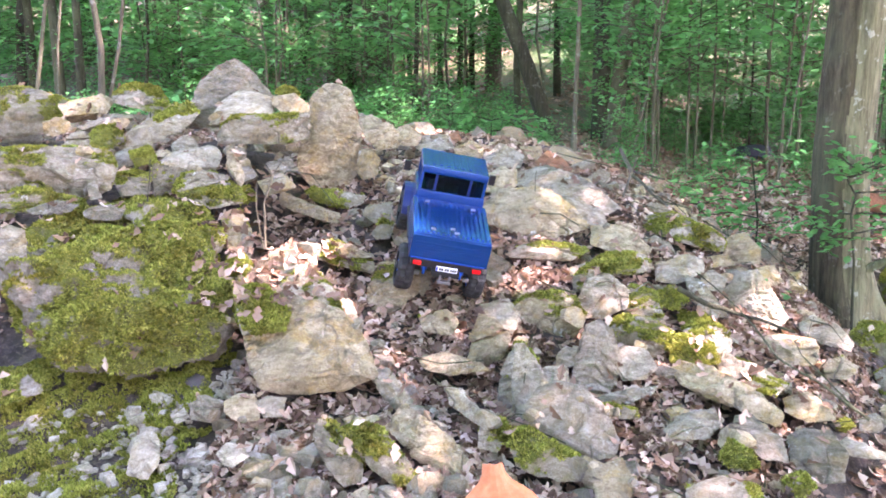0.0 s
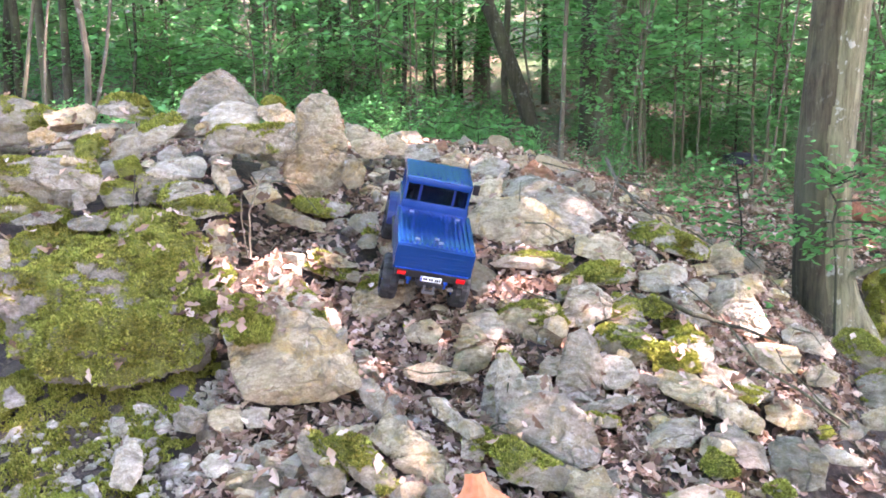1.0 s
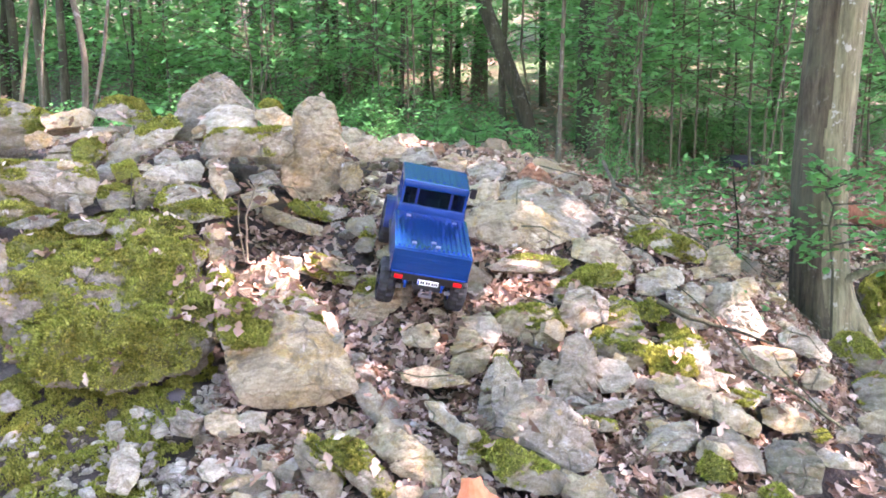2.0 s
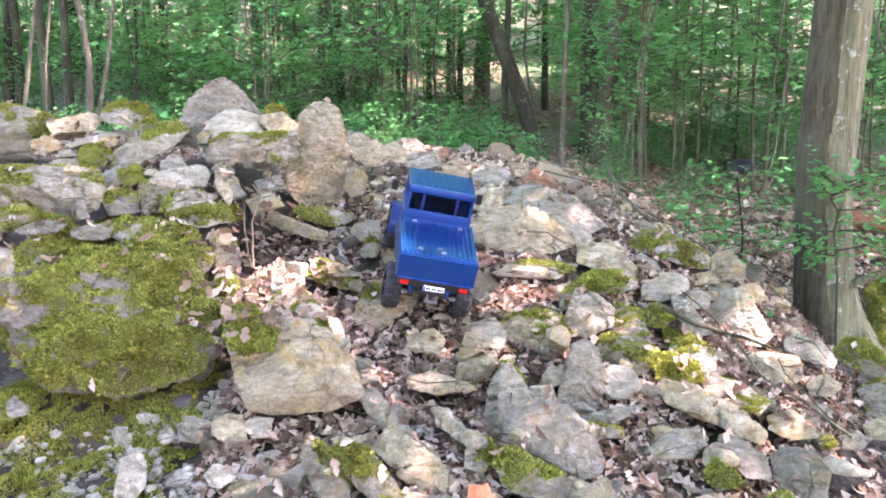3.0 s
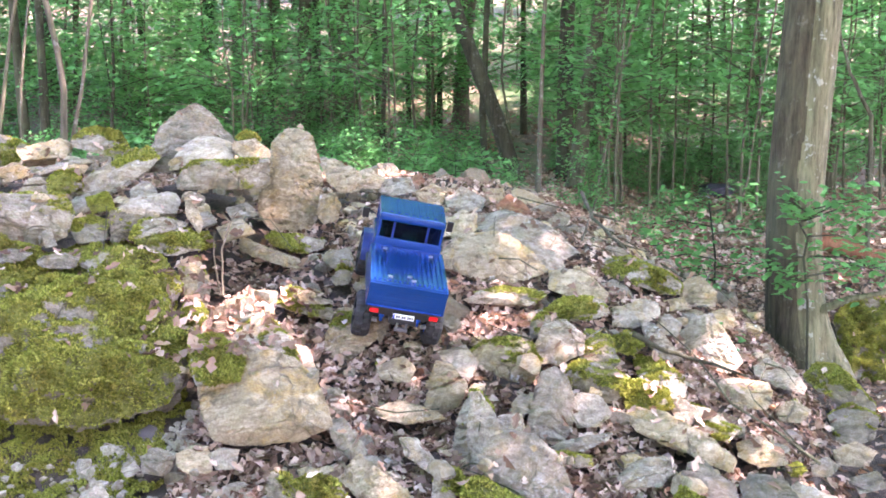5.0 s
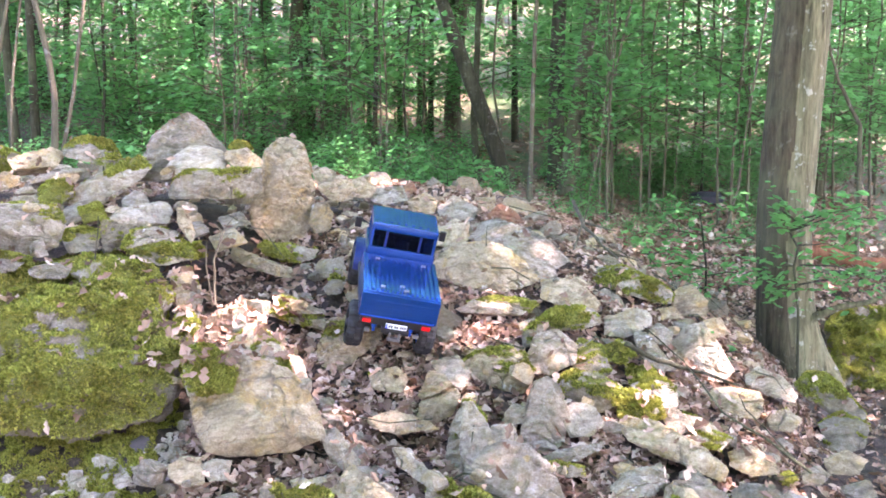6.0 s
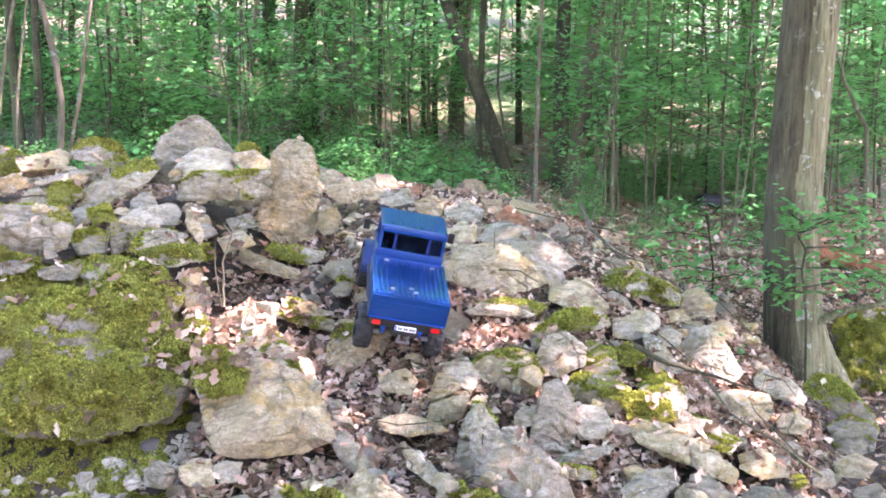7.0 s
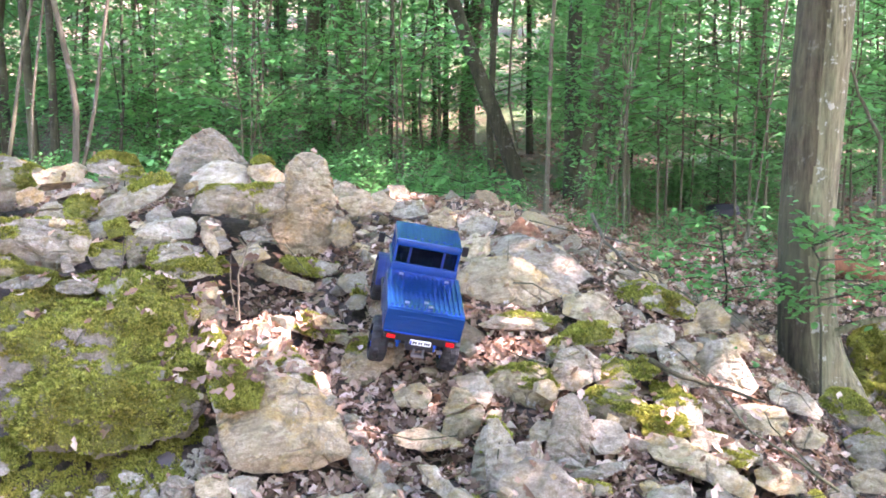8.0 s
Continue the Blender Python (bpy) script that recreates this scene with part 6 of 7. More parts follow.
def wheel_parts(top, at):
    """A wheel of the model: lugged tyre, blue rim with spokes and a hub."""
    wheel = new("wheel")
    wheel.parent = top
    wheel.location = Vector(at) * TS
    r, w, seg = 0.061, 0.044, 72
    prof = [(-0.5, 0.62), (-0.52, 0.80), (-0.46, 0.93), (-0.30, 1.0), (-0.02, 1.0), (0.02, 1.0), (0.30, 1.0), (0.46, 0.93), (0.52, 0.80), (0.5, 0.62)]
    b = bmesh.new()
    rings = []
    for j in range(seg):
        ring = []
        for i, (x, rr) in enumerate(prof):
            phase = (j + (3 if i >= 5 else 0)) % 6
            lug = 1.0 if phase < 3 else 0.94
            k = rr * (lug if 2 <= i <= 7 else (1 if lug == 1 else 0.985))
            an = 2 * math.pi * j / seg
            ring.append(b.verts.new(Vector((x * w, math.cos(an) * r * k, math.sin(an) * r * k)) * TS))
        rings.append(ring)
    for a, c in zip(rings, rings[1:] + rings[:1]):
        for i in range(len(prof) - 1):
            b.faces.new((a[i], c[i], c[i + 1], a[i + 1]))
    part("tyre", b, rubber, wheel, "black lugged off-road tyre")
    b = bmesh.new()
    bmesh.ops.create_cone(b, cap_ends=True, segments=32, radius1=0.036 * TS, radius2=0.036 * TS, depth=0.034 * TS, matrix=Matrix.Rotation(radians(90), 4, "Y"))
    bmesh.ops.inset_region(b, faces=[f for f in b.faces if len(f.verts) > 8], thickness=0.006 * TS, depth=-0.008 * TS)
    part("rim", b, anodised, wheel, "blue metal rim")
    b = bmesh.new()
    bmesh.ops.create_cone(b, cap_ends=True, segments=12, radius1=0.010 * TS, radius2=0.008 * TS, depth=0.046 * TS, matrix=Matrix.Rotation(radians(90), 4, "Y"))
    part("hub", b, black, wheel)


def model_truck():
    top = tagged(new("toy_truck"), "blue radio-controlled model pickup truck climbing the rocks", "toy truck")
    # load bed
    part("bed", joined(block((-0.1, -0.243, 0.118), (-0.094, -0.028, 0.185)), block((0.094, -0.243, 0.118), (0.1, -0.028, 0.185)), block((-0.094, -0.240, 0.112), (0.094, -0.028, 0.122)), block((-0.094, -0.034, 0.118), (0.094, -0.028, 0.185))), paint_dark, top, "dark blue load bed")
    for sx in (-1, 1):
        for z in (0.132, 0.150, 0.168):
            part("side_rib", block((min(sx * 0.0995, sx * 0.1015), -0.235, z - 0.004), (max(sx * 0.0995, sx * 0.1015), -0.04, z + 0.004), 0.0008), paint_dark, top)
    tail = part("tailgate", block((-0.1, -0.249, 0.120), (0.1, -0.243, 0.187), 0.002), paint, top, "blue tailgate with pressed ribs")
    for z in (0.136, 0.151, 0.166):
        part("rib", block((-0.092, -0.2498, z - 0.0045), (0.092, -0.2485, z + 0.0045), 0.0014), paint, tail)
    part("edge_strip", block((-0.094, -0.2510, 0.1215), (0.094, -0.2485, 0.1245), 0.001), anodised, tail)
    cover = part("bed_cover", block((-0.099, -0.243, 0.185), (0.099, -0.028, 0.190), 0.002), paint, top, "glossy blue ribbed bed cover")
    for i in range(15):
        x = -0.088 + i * 0.0126
        part("rib", block((x - 0.0034, -0.236, 0.1895), (x + 0.0034, -0.036, 0.1945), 0.0016), paint, cover)
    for x, y in ((-0.062, -0.060), (0.062, -0.066), (0.0, -0.205), (0.010, -0.225), (-0.05, -0.22)):
        part("latch", block((x - 0.006, y - 0.003, 0.192), (x + 0.006, y + 0.003, 0.1975), 0.001), steel, cover, "small bright latch")
    # cab
    part("cab_body", joined(block((-0.094, -0.024, 0.105), (0.094, 0.118, 0.205), 0.006, (0.003, 0.003, 0, 0)), block((-0.092, -0.026, 0.186), (0.092, -0.012, 0.212), 0.004)), paint, top, "blue metallic cab")
    roof = part("roof", block((-0.091, -0.028, 0.260), (0.091, 0.104, 0.281), 0.007, (0.010, 0.010, 0.008, 0.012)), paint, top, "glossy blue cab roof")
    for i in range(7):
        x = -0.06 + i * 0.02
        part("rib", block((x - 0.004, -0.008, 0.2805), (x + 0.004, 0.082, 0.2830), 0.001), paint, roof)
    for x0, x1, y0, y1, t in ((-0.090, -0.082, -0.022, -0.012, (0, 0, 0, 0)), (0.082, 0.090, -0.022, -0.012, (0, 0, 0, 0)), (-0.050, -0.043, -0.022, -0.015, (0, 0, 0, 0)), (0.043, 0.050, -0.022, -0.015, (0, 0, 0, 0)), (-0.090, -0.082, 0.088, 0.100, (0, 0, 0, 0)), (0.082, 0.090, 0.088, 0.100, (0, 0, 0, 0)), (-0.090, -0.083, 0.035, 0.042, (0, 0, 0, 0)), (0.083, 0.090, 0.035, 0.042, (0, 0, 0, 0))):
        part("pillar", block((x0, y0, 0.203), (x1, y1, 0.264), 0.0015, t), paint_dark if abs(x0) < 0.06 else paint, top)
    for x0, x1 in ((-0.082, -0.050), (-0.043, 0.043), (0.050, 0.082)):
        part("rear_window", block((x0, -0.0195, 0.206), (x1, -0.0180, 0.262), 0.0004), tinted, top, "tinted window pane")
    for sx in (-1, 1):
        part("side_window", block((min(sx * 0.0860, sx * 0.0872), -0.012, 0.206), (max(sx * 0.0860, sx * 0.0872), 0.088, 0.262), 0.0004), tinted, top, "tinted window pane")
    part("windscreen", block((-0.082, 0.0935, 0.206), (0.082, 0.0950, 0.262), 0.0004), tinted, top, "tinted window pane")
    part("dashboard", block((-0.08, 0.065, 0.195), (0.08, 0.09, 0.214), 0.004), black, top)
    for sx in (-1, 1):
        part("seat", joined(block((sx * 0.042 - 0.024, 0.0, 0.195), (sx * 0.042 + 0.024, 0.05, 0.207), 0.004), block((sx * 0.042 - 0.022, -0.006, 0.205), (sx * 0.042 + 0.022, 0.006, 0.238), 0.004)), black, top, "black plastic seat")
    part("bonnet", block((-0.074, 0.118, 0.125), (0.074, 0.232, 0.198), 0.008, (0.006, 0.006, 0, 0.01)), paint, top, "blue bonnet")
    part("grille", block((-0.060, 0.231, 0.132), (0.060, 0.236, 0.182), 0.003), black, top)
    for sx in (-1, 1):
        fender = bmesh.new()
        co, faces = [], []
        for k in range(13):
            an = radians(10 + k * 160 / 12)
            for x in (0.070, 0.112):
                for rr in (0.070, 0.075):
                    co.append(Vector((sx * x, 0.165 + math.cos(an) * rr, 0.062 + math.sin(an) * rr * 1.05)) * TS)
        vs = [fender.verts.new(c) for c in co]
        for k in range(12):
            a, c = k * 4, k * 4 + 4
            for i, j in ((0, 1), (1, 3), (3, 2), (2, 0)):
                fender.faces.new((vs[a + i], vs[a + j], vs[c + j], vs[c + i]))
        fender.faces.new([vs[i] for i in (0, 1, 3, 2)])
        fender.faces.new([vs[48 + i] for i in (0, 2, 3, 1)])
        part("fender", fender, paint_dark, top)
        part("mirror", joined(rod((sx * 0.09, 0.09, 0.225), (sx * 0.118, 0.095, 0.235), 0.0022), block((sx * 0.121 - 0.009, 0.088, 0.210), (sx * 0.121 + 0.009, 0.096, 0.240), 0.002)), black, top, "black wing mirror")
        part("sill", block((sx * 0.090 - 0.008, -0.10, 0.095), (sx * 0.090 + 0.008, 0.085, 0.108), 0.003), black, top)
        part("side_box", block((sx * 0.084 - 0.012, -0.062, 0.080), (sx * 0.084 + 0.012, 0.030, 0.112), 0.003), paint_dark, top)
        part("chassis_rail", block((sx * 0.030 - 0.005, -0.245, 0.085), (sx * 0.030 + 0.005, 0.225, 0.105), 0.001), black, top)
        light = part("tail_light", block((sx * 0.076 - 0.011, -0.2535, 0.105), (sx * 0.076 + 0.011, -0.246, 0.115), 0.0015), red_lens, top, "red tail light")
        part("light_housing", block((sx * 0.076 - 0.015, -0.247, 0.102), (sx * 0.076 + 0.015, -0.238, 0.118), 0.0015), black, light)
        part("shock_absorber", joined(rod((sx * 0.048, -0.192, 0.062), (sx * 0.052, -0.176, 0.118), 0.0075, 14), rod((sx * 0.048, -0.192, 0.050), (sx * 0.048, -0.192, 0.064), 0.0045)), anodised, top, "blue shock absorber")
        part("spring", joined(*[rod((sx * (0.048 + k * 0.0005) - 0.009, -0.191 + k * 0.0018, 0.066 + k * 0.006), (sx * (0.048 + k * 0.0005) + 0.009, -0.190 + k * 0.0018, 0.068 + k * 0.006), 0.0015, 6) for k in range(7)]), black, top)
        part("link_rod", rod((sx * 0.040, -0.150, 0.050), (sx * 0.030, -0.02, 0.075), 0.0035), steel, top, "bare metal link rod")
        part("link_end", rod((sx * 0.058, -0.196, 0.052), (sx * 0.072, -0.196, 0.052), 0.006, 12), steel, top, "bright metal link end")
    part("rear_bumper", joined(block((-0.092, -0.246, 0.098), (0.092, -0.236, 0.118), 0.002), block((-0.036, -0.258, 0.083), (0.036, -0.236, 0.097), 0.003)), black, top)
    part("tow_hitch", joined(block((-0.017, -0.264, 0.066), (0.017, -0.252, 0.074), 0.002), rod((-0.012, -0.258, 0.070), (-0.012, -0.258, 0.088), 0.003), rod((0.012, -0.258, 0.070), (0.012, -0.258, 0.088), 0.003)), steel, top, "bright metal tow hitch")
    for y in (-0.15, 0.165):
        part("axle", joined(rod((-0.075, y, 0.043), (0.075, y, 0.047), 0.008, 12), block((-0.020, y - 0.02, 0.028), (0.014, y + 0.02, 0.064), 0.006)), black, top)
    part("gearbox", block((-0.028, -0.09, 0.072), (0.028, 0.11, 0.110), 0.004), black, top)
    plate = part("number_plate", block((-0.027, -0.2600, 0.100), (0.027, -0.2570, 0.113), 0.0006), white_plate, top, "white number plate with dark marks")
    part("band", block((-0.0265, -0.2608, 0.1005), (-0.0225, -0.2598, 0.1125), 0.0002), plate_blue, plate)
    for x0, x1 in ((-0.0195, -0.0150), (-0.0135, -0.0090), (-0.0050, -0.0005), (0.0012, 0.0055), (0.0095, 0.0135), (0.0150, 0.0190), (0.0205, 0.0245)):
        part("mark", block((x0, -0.2606, 0.1030), (x1, -0.2598, 0.1102), 0.0001), ink, plate)
    for x in (-0.092, 0.092):
        for y in (-0.15, 0.165):
            wheel_parts(top, (x * (1.02 if y < 0 else 1.0), y, (0.040 if x < 0 else 0.046) if y < 0 else 0.056))
    for ob in top.children_recursive:
        if ob.type == "MESH" and ob.name.startswith(("tyre", "rim", "hub")):
            ob.data.polygons.foreach_set("use_smooth", [False] * len(ob.data.polygons))
    top.matrix_world = pose(0.075, 2.121, 0.448, 17.5, 11.7, 5.2)


model_truck()


# ---- sticks, fallen wood and small finds ----
def stick(name, label, category, lines, radius, bark, sides=7):
    """A fallen stick with its side shoots, thinning towards the end."""
    co, faces = [], []
    for k, points in enumerate(lines):
        pts = []
        for a, b in zip(points, points[1:]):
            pts += [Vector(a).lerp(Vector(b), i / 5) for i in range(5)]
        pts.append(Vector(points[-1]))
        r0 = radius * (1.0 if k == 0 else 0.6)
        pts = [p + Vector((noise.noise(p * 21), noise.noise(p * 21 + Vector((9, 0, 0))), noise.noise(p * 17 + Vector((0, 5, 0))))) * r0 * 0.9 for p in pts]
        tube(co, faces, pts, [r0 * (1 - 0.65 * i / len(pts)) * (1 + 0.15 * noise.noise(p * 40)) for i, p in enumerate(pts)], sides)
    return tagged(mesh_of(name, co, faces, bark), label, category)


stick("branch", "brown bent dead branch lying over the rocks", "branch", [[(0.793, 1.961, 0.375), (0.879, 1.923, 0.332), (1.032, 1.944, 0.277), (1.146, 1.977, 0.231)]], 0.009, bark_dark)
stick("stick", "long thin grey forked stick lying on the litter", "stick", [[(1.224, 1.652, 0.085), (1.121, 1.704, 0.160), (1.011, 1.750, 0.228), (0.969, 1.961, 0.316), (0.890, 2.105, 0.391)], [(1.200, 1.665, 0.100), (1.142, 1.716, 0.165), (1.092, 1.790, 0.22), (1.101, 1.862, 0.241)]], 0.0045, bark_mid)
stick("twig", "thin forked dry twig standing among the stones", "twig", [[(-0.435, 2.050, 0.50), (-0.432, 2.050, 0.634), (-0.403, 2.050, 0.719), (-0.426, 2.050, 0.753)], [(-0.403, 2.050, 0.719), (-0.373, 2.050, 0.757)], [(-0.440, 2.04, 0.50), (-0.455, 2.045, 0.62), (-0.45, 2.05, 0.70)]], 0.004, bark_pale)
stick("twig", "thin arched dry twig under the rock ledge", "twig", [[(-0.458, 2.375, 0.640), (-0.421, 2.40, 0.70), (-0.338, 2.38, 0.690), (-0.255, 2.30, 0.600)]], 0.003, bark_pale)
stick("twig", "thin dry stalk beside the mossy boulder", "twig", [[(-0.770, 2.000, 0.55), (-0.760, 2.000, 0.66), (-0.742, 2.000, 0.778)]], 0.003, bark_pale)
stick("branch", "dead branch lying on the brown bank", "branch", [[(1.03, 3.9, 0.64), (0.98, 3.4, 0.56), (1.02, 2.95, 0.48)], [(1.0, 3.5, 0.57), (1.1, 3.3, 0.55)]], 0.011, bark_pale)
stick("branch", "short upright dead branch on the bank", "branch", [[(0.79, 2.85, 0.45), (0.86, 2.95, 0.58), (0.93, 3.1, 0.68)]], 0.007, bark_pale)
stick("branch", "dead branch lying beside the big tree", "branch", [[(1.16, 3.05, 0.40), (1.35, 2.95, 0.33), (1.6, 3.05, 0.20)], [(1.35, 2.95, 0.33), (1.45, 3.1, 0.36)]], 0.009, bark_pale)
stick("branch", "thin leaning dead branch among the leaves", "branch", [[(2.90, 4.5, 0.10), (2.871, 4.500, 1.008), (2.734, 4.500, 1.266), (2.60, 4.500, 1.70)]], 0.016, bark_mid)
stick("fallen_log", "reddish rotten fallen log on the forest floor", "log", [[(2.45, 4.66, 0.20), (2.594, 4.60, 0.23), (2.962, 4.50, 0.20), (3.6, 4.3, 0.15)]], 0.085, rot_wood, 14)
stick("fallen_log", "dark rotten log behind the big tree", "log", [[(2.2, 4.35, 0.10), (2.6, 4.3, 0.12), (3.3, 4.2, 0.10)]], 0.06, bark_dark, 12)


def scattered_twigs():
    rng = random.Random(31)
    co, faces = [], []
    for i in range(110):
        if i < 70:  # brown bank beside the heap
            y = rng.uniform(2.7, 4.6)
            x = 0.1 + rng.uniform(0.22, 0.44) * (y + 0.5)
        else:
            y = rng.uniform(1.2, 3.4)
            x = 0.1 + rng.uniform(0.0, 0.48) * (y + 0.5)
        at, normal, on_rock = drop(x, y)
        an, ln = rng.uniform(0, 6.28), rng.uniform(0.05, 0.28)
        d = Vector((math.cos(an), math.sin(an), 0))
        d = (d - normal * d.dot(normal)).normalized() * ln
        r = rng.uniform(0.0012, 0.0035)
        a = at + normal * 0.012
        tube(co, faces, [a, a + d * 0.5 + Vector((0, 0, rng.uniform(0, 0.02))) + d.cross(normal) * rng.uniform(-0.12, 0.12), a + d + normal * rng.uniform(-0.005, 0.02)], [r, r * 0.8, r * 0.5], 5)
    stuff("twigs", co, faces, bark_mid, "thin dry twigs lying on the heap and the bank", "twigs", True)


scattered_twigs()

terracotta, ct, cs = nodes_of("terracotta")
cw = place(ct, False)
ct.links.new(mix(ct, ramp(ct, noise_of(ct, cw, 30.0, 5.0, 0.7), 0.4, 0.7), (0.42, 0.12, 0.045, 1), (0.50, 0.19, 0.09, 1)), cs.inputs["Base Color"])
cs.inputs["Roughness"].default_value = 0.85
bump(ct, cs, noise_of(ct, cw, 120.0, 4.0, 0.7), 0.4, 0.002)


def tile_shard():
    """A broken, bowed piece of clay tile, narrow at its upper end."""
    b = bmesh.new()
    rows = ((0.0, 0.086), (0.030, 0.080), (0.048, 0.069), (0.062, 0.052), (0.076, 0.031), (0.092, 0.023), (0.110, 0.018))
    grids = []
    for depth in (0.0, 0.014):
        g = []
        for h, w in rows:
            g.append([b.verts.new((w * u + 0.003 * noise.noise((h * 90, u * 3, 2)), depth + 0.020 * u * u + 0.004 * (h / 0.1), h + 0.004 * noise.noise((u * 4, h * 60, 0)))) for u in (-1, -0.66, -0.33, 0, 0.33, 0.66, 1)])
        grids.append(g)
    f, k = grids
    n, m = len(rows), 7
    for i in range(n - 1):
        for j in range(m - 1):
            b.faces.new((f[i][j], f[i][j + 1], f[i + 1][j + 1], f[i + 1][j]))
            b.faces.new((k[i][j], k[i + 1][j], k[i + 1][j + 1], k[i][j + 1]))
        b.faces.new((f[i][0], f[i + 1][0], k[i + 1][0], k[i][0]))
        b.faces.new((f[i][-1], k[i][-1], k[i + 1][-1], f[i + 1][-1]))
    for j in range(m - 1):
        b.faces.new((f[0][j], k[0][j], k[0][j + 1], f[0][j + 1]))
        b.faces.new((f[-1][j], f[-1][j + 1], k[-1][j + 1], k[-1][j]))
    ob = part("clay_tile_shard", b, terracotta)
    ob.matrix_world = pose(0.203, 1.058, 0.122, -22, -6, 4) @ Matrix.Scale(1.08, 4)
    tagged(ob, "broken orange terracotta tile piece among the stones", "tile shard")


tile_shard()


def soft_shape(size, seed):
    """A soft, sagging, creased body of that size round the origin."""
    base, faces = ico(4)
    co = []
    for p in base:
        q = Vector(p)
        f = Vector((math.copysign(abs(q.x) ** 0.6, q.x) * size[0], math.copysign(abs(q.y) ** 0.6, q.y) * size[1], math.copysign(abs(q.z) ** 0.8, q.z) * size[2])) / 2
        co.append(f * (1 + 0.14 * noise.noise(q * 2.3 + Vector((seed, 0, 0))) + 0.06 * noise.noise(q * 6)))
    return co, faces


def dark_bundle():
    """A dark soft bag lying far off on the forest floor, with something pale under its edge."""
    ob = tagged(new("bag"), "dark blue-black bag lying on the forest floor", "bag")
    ob.location = (3.34, 8.27, ground_z(3.34, 8.27))
    co, faces = soft_shape((0.34, 0.22, 0.15), 801)
    body = mesh_of("body", [p + Vector((0, 0, 0.075)) for p in co], faces, plain("dark_cloth", (0.012, 0.014, 0.022, 1), 0.7), ob)
    co, faces = soft_shape((0.16, 0.12, 0.03), 802)
    mesh_of("flap", [p + Vector((-0.14, -0.08, 0.02)) for p in co], faces, plain("pale_cloth", (0.55, 0.62, 0.66, 1), 0.6), ob, "pale cloth flap")


dark_bundle()


def leafy_plant(label, stem_points, sprays, per, size, seed, radius=0.006, bark=bark_dark):
    """A small plant whose twigs carry sprays of separate leaves. sprays: (x, y, z, reach x, y, z)."""
    rng = random.Random(seed)
    ob = tagged(new("shrub"), label, "shrub")
    base = Vector(stem_points[0])
    ob.location = base
    co, faces, tco, tf, lco, lf = [], [], [], [], [], []
    tube(co, faces, [Vector(p) - base for p in stem_points], [radius * (1 - 0.5 * i / len(stem_points)) for i in range(len(stem_points))], 8)
    for x, y, z, dx, dy, dz in sprays:
        spray(lco, lf, tco, tf, Vector((x, y, z)) - base, Vector((dx, dy, dz)), per, size, rng, True)
    mesh_of("stem", co, faces, bark, ob)
    tagged(mesh_of("branchwork", tco, tf, bark, ob), kind="stuff")
    tagged(mesh_of("leaves", lco, lf, green_leaf, ob, "fresh green leaves", False), kind="stuff")


leafy_plant("leafy sapling growing in front of the big tree trunk", [(1.735, 2.80, -0.02), (1.725, 2.80, 0.27), (1.699, 2.80, 0.454), (1.712, 2.80, 0.532), (1.671, 2.80, 0.600), (1.709, 2.80, 0.644)],
            [(1.70, 2.80, 0.64, 0.28, 0.0, 0.03), (1.70, 2.80, 0.64, -0.14, -0.05, 0.06), (1.70, 2.82, 0.60, 0.30, 0.10, 0.02), (1.68, 2.80, 0.60, 0.22, -0.10, 0.10), (1.71, 2.80, 0.54, 0.26, 0.05, -0.04), (1.70, 2.80, 0.46, -0.20, 0.0, -0.03),
             (1.72, 2.80, 0.46, 0.30, 0.0, -0.06), (1.72, 2.80, 0.36, -0.16, -0.05, 0.0), (1.72, 2.80, 0.38, 0.26, 0.08, -0.02), (1.95, 2.85, 0.63, 0.22, 0.05, -0.02), (1.95, 2.9, 0.40, 0.22, 0.05, -0.04)], 46, 0.041, 41)
leafy_plant("leafy sapling with light green leaves in the hollow", [(1.62, 3.55, -0.02), (1.60, 3.5, 0.35), (1.56, 3.5, 0.62)],
            [(1.57, 3.5, 0.60, 0.22, 0.0, 0.04), (1.57, 3.5, 0.60, -0.22, 0.0, 0.02), (1.58, 3.5, 0.50, -0.30, 0.1, 0.0), (1.58, 3.5, 0.46, 0.28, 0.05, 0.0), (1.6, 3.5, 0.34, -0.28, -0.05, 0.02), (1.6, 3.5, 0.30, 0.22, 0.0, 0.0), (1.60, 3.5, 0.24, -0.36, 0.0, -0.02)], 44, 0.043, 42)
leafy_plant("low leafy shoots in the hollow beside the heap", [(1.42, 3.75, 0.0), (1.40, 3.7, 0.2), (1.38, 3.7, 0.4)],
            [(1.39, 3.7, 0.38, 0.2, 0.0, 0.02), (1.39, 3.7, 0.38, -0.26, 0.0, 0.0), (1.40, 3.7, 0.28, -0.32, 0.08, 0.0), (1.40, 3.7, 0.25, 0.28, -0.05, 0.0), (1.40, 3.7, 0.16, -0.22, -0.08, 0.02)], 42, 0.045, 43)
leafy_plant("small green seedling between the rocks", [(1.275, 2.42, 0.12), (1.272, 2.40, 0.22)], [(1.272, 2.40, 0.22, -0.06, 0, 0.01), (1.272, 2.40, 0.22, 0.07, 0, -0.01), (1.272, 2.40, 0.20, 0.02, -0.05, 0.0)], 7, 0.036, 44, 0.003)
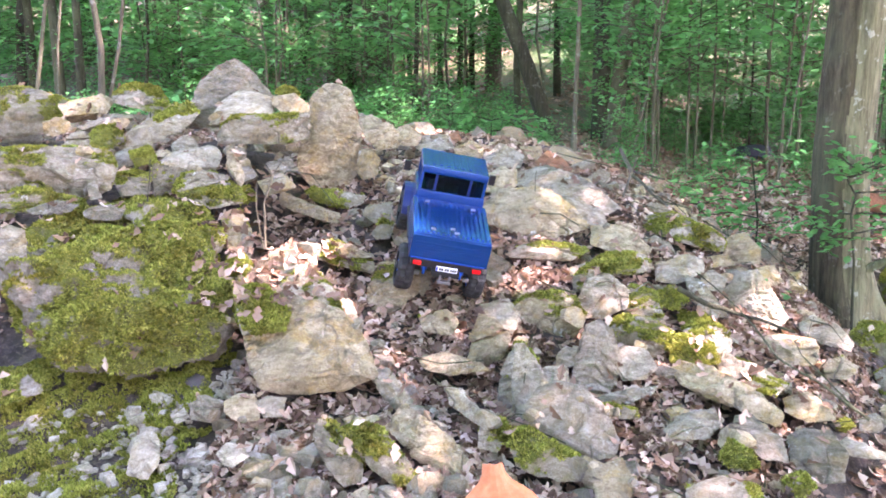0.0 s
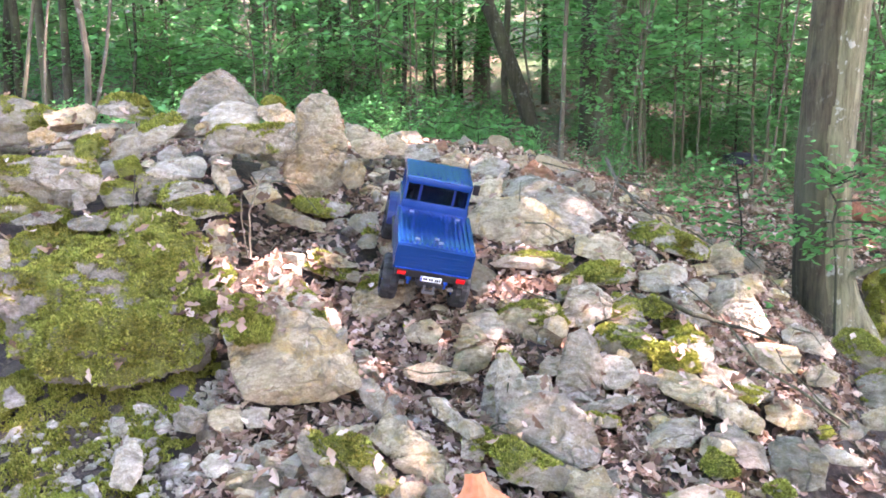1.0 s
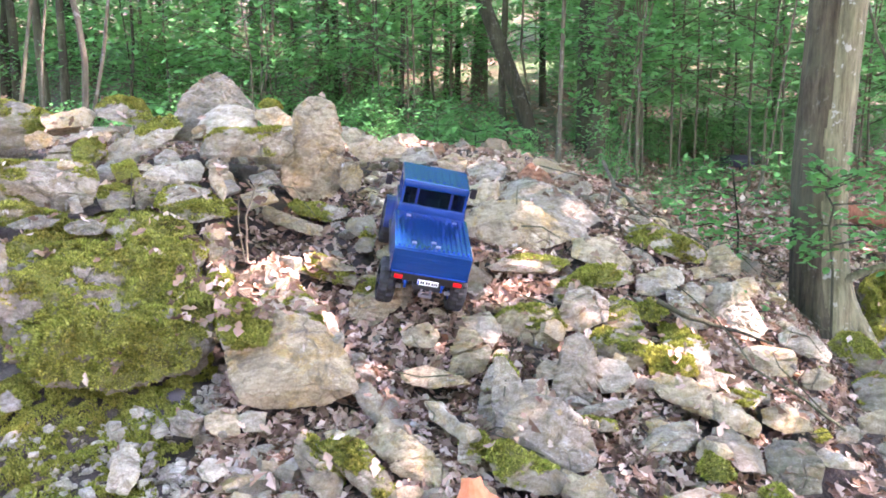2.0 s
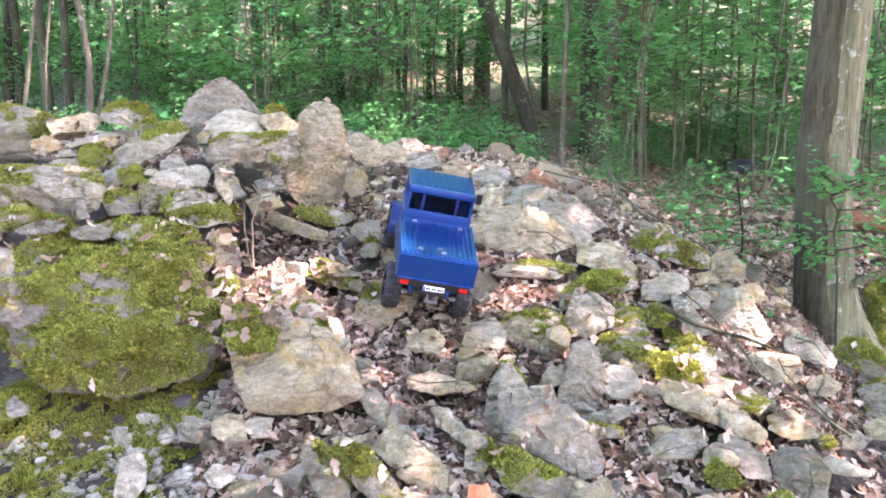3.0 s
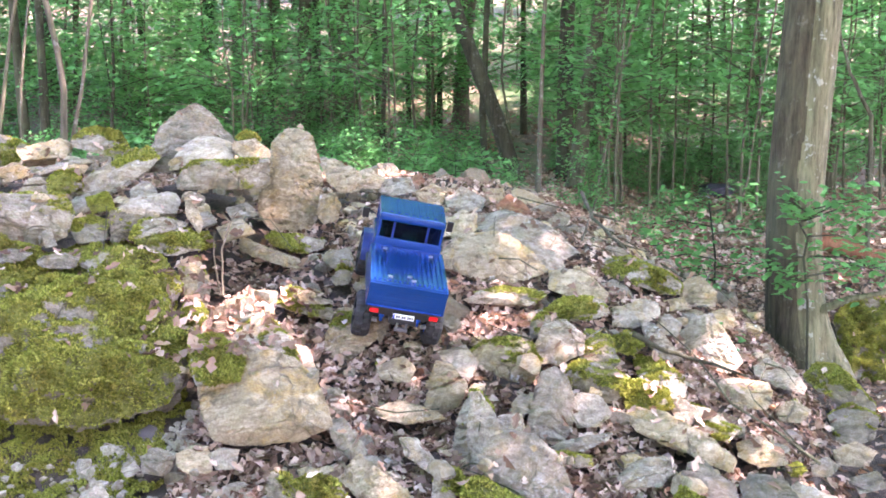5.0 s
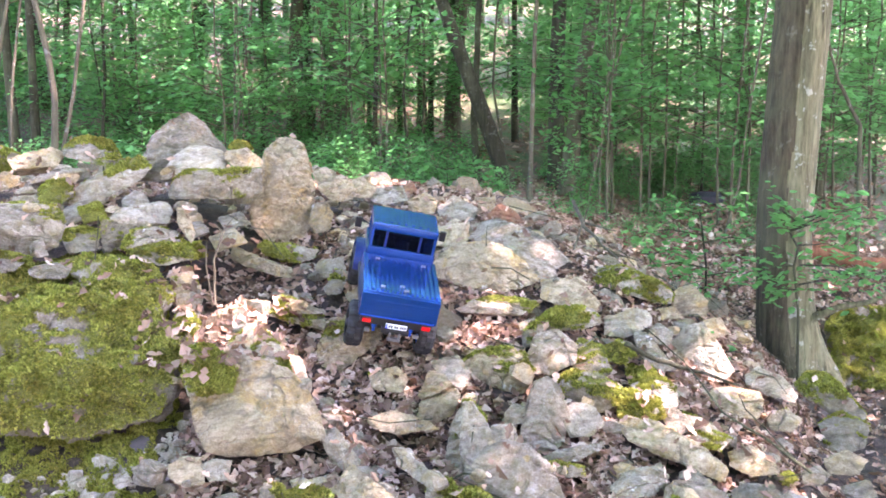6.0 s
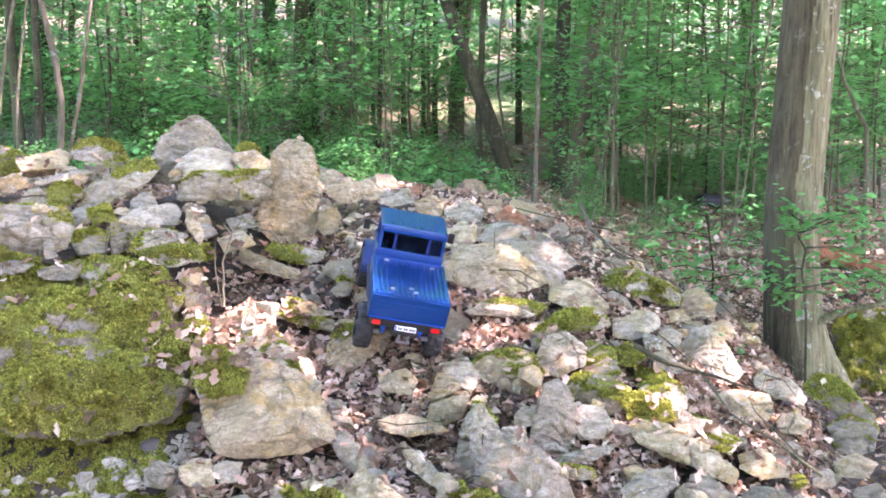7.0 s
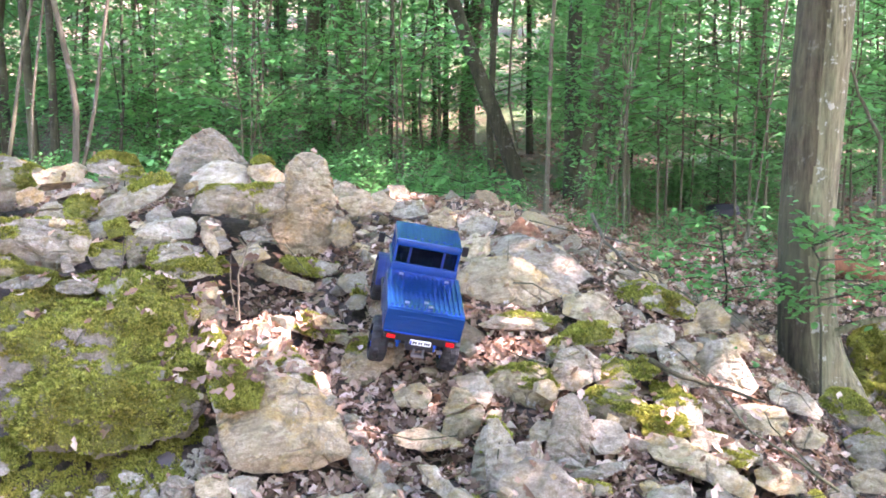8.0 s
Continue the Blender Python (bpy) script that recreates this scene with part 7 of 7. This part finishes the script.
leafy_plant("bright green seedling behind the rock heap", [(-1.40, 4.0, 0.70), (-1.387, 4.0, 0.95)], [(-1.387, 4.0, 0.95, 0.14, 0, 0.02), (-1.387, 4.0, 0.95, -0.12, 0, 0.0), (-1.387, 4.0, 0.92, 0.05, -0.1, 0.0)], 12, 0.06, 45, 0.004)
leafy_plant("low green growth along the crest", [(0.45, 5.2, 0.45), (0.45, 5.2, 0.75)], [(0.45, 5.2, 0.75, 0.3, 0, 0.02), (0.45, 5.2, 0.75, -0.3, 0, 0.05), (0.45, 5.2, 0.68, 0.35, -0.1, -0.02), (0.45, 5.2, 0.66, -0.4, 0.1, 0), (0.45, 5.2, 0.6, 0.2, -0.2, 0)], 26, 0.06, 46, 0.004)


def mud_patch():
    """A damp patch of bare dark mud in front of the mossy boulder."""
    b = bmesh.new()
    rings = []
    for r in (0.0, 0.4, 0.75, 1.0):
        ring = []
        for k in range(28):
            an = 2 * math.pi * k / 28
            e = r * (1 + 0.18 * noise.noise((math.cos(an) * 2, math.sin(an) * 2, 5)))
            x, y = -0.565 + 0.088 * e * math.cos(an), 1.535 + 0.075 * e * math.sin(an)
            at = GROUND_TREE.ray_cast(Vector((x, y, 2)), DOWN)[0]
            ring.append(b.verts.new((x, y, at.z + 0.008 - 0.010 * r ** 3)))
        rings.append(ring)
    for a, c in zip(rings, rings[1:]):
        for k in range(28):
            b.faces.new((a[k], a[(k + 1) % 28], c[(k + 1) % 28], c[k]))
    bmesh.ops.remove_doubles(b, verts=b.verts, dist=1e-5)
    m, t, s = nodes_of("damp_mud")
    w = place(t, False)
    t.links.new(mix(t, noise_of(t, w, 40.0, 6.0, 0.7), (0.075, 0.060, 0.060, 1), (0.13, 0.108, 0.108, 1)), s.inputs["Base Color"])
    s.inputs["Roughness"].default_value, s.inputs["Specular IOR Level"].default_value = 0.85, 0.15
    bump(t, s, noise_of(t, w, 90.0, 4.0), 0.4, 0.004)
    tagged(part("mud", b, m), "damp purplish-grey mud patch", "mud", "", "structure")


mud_patch()
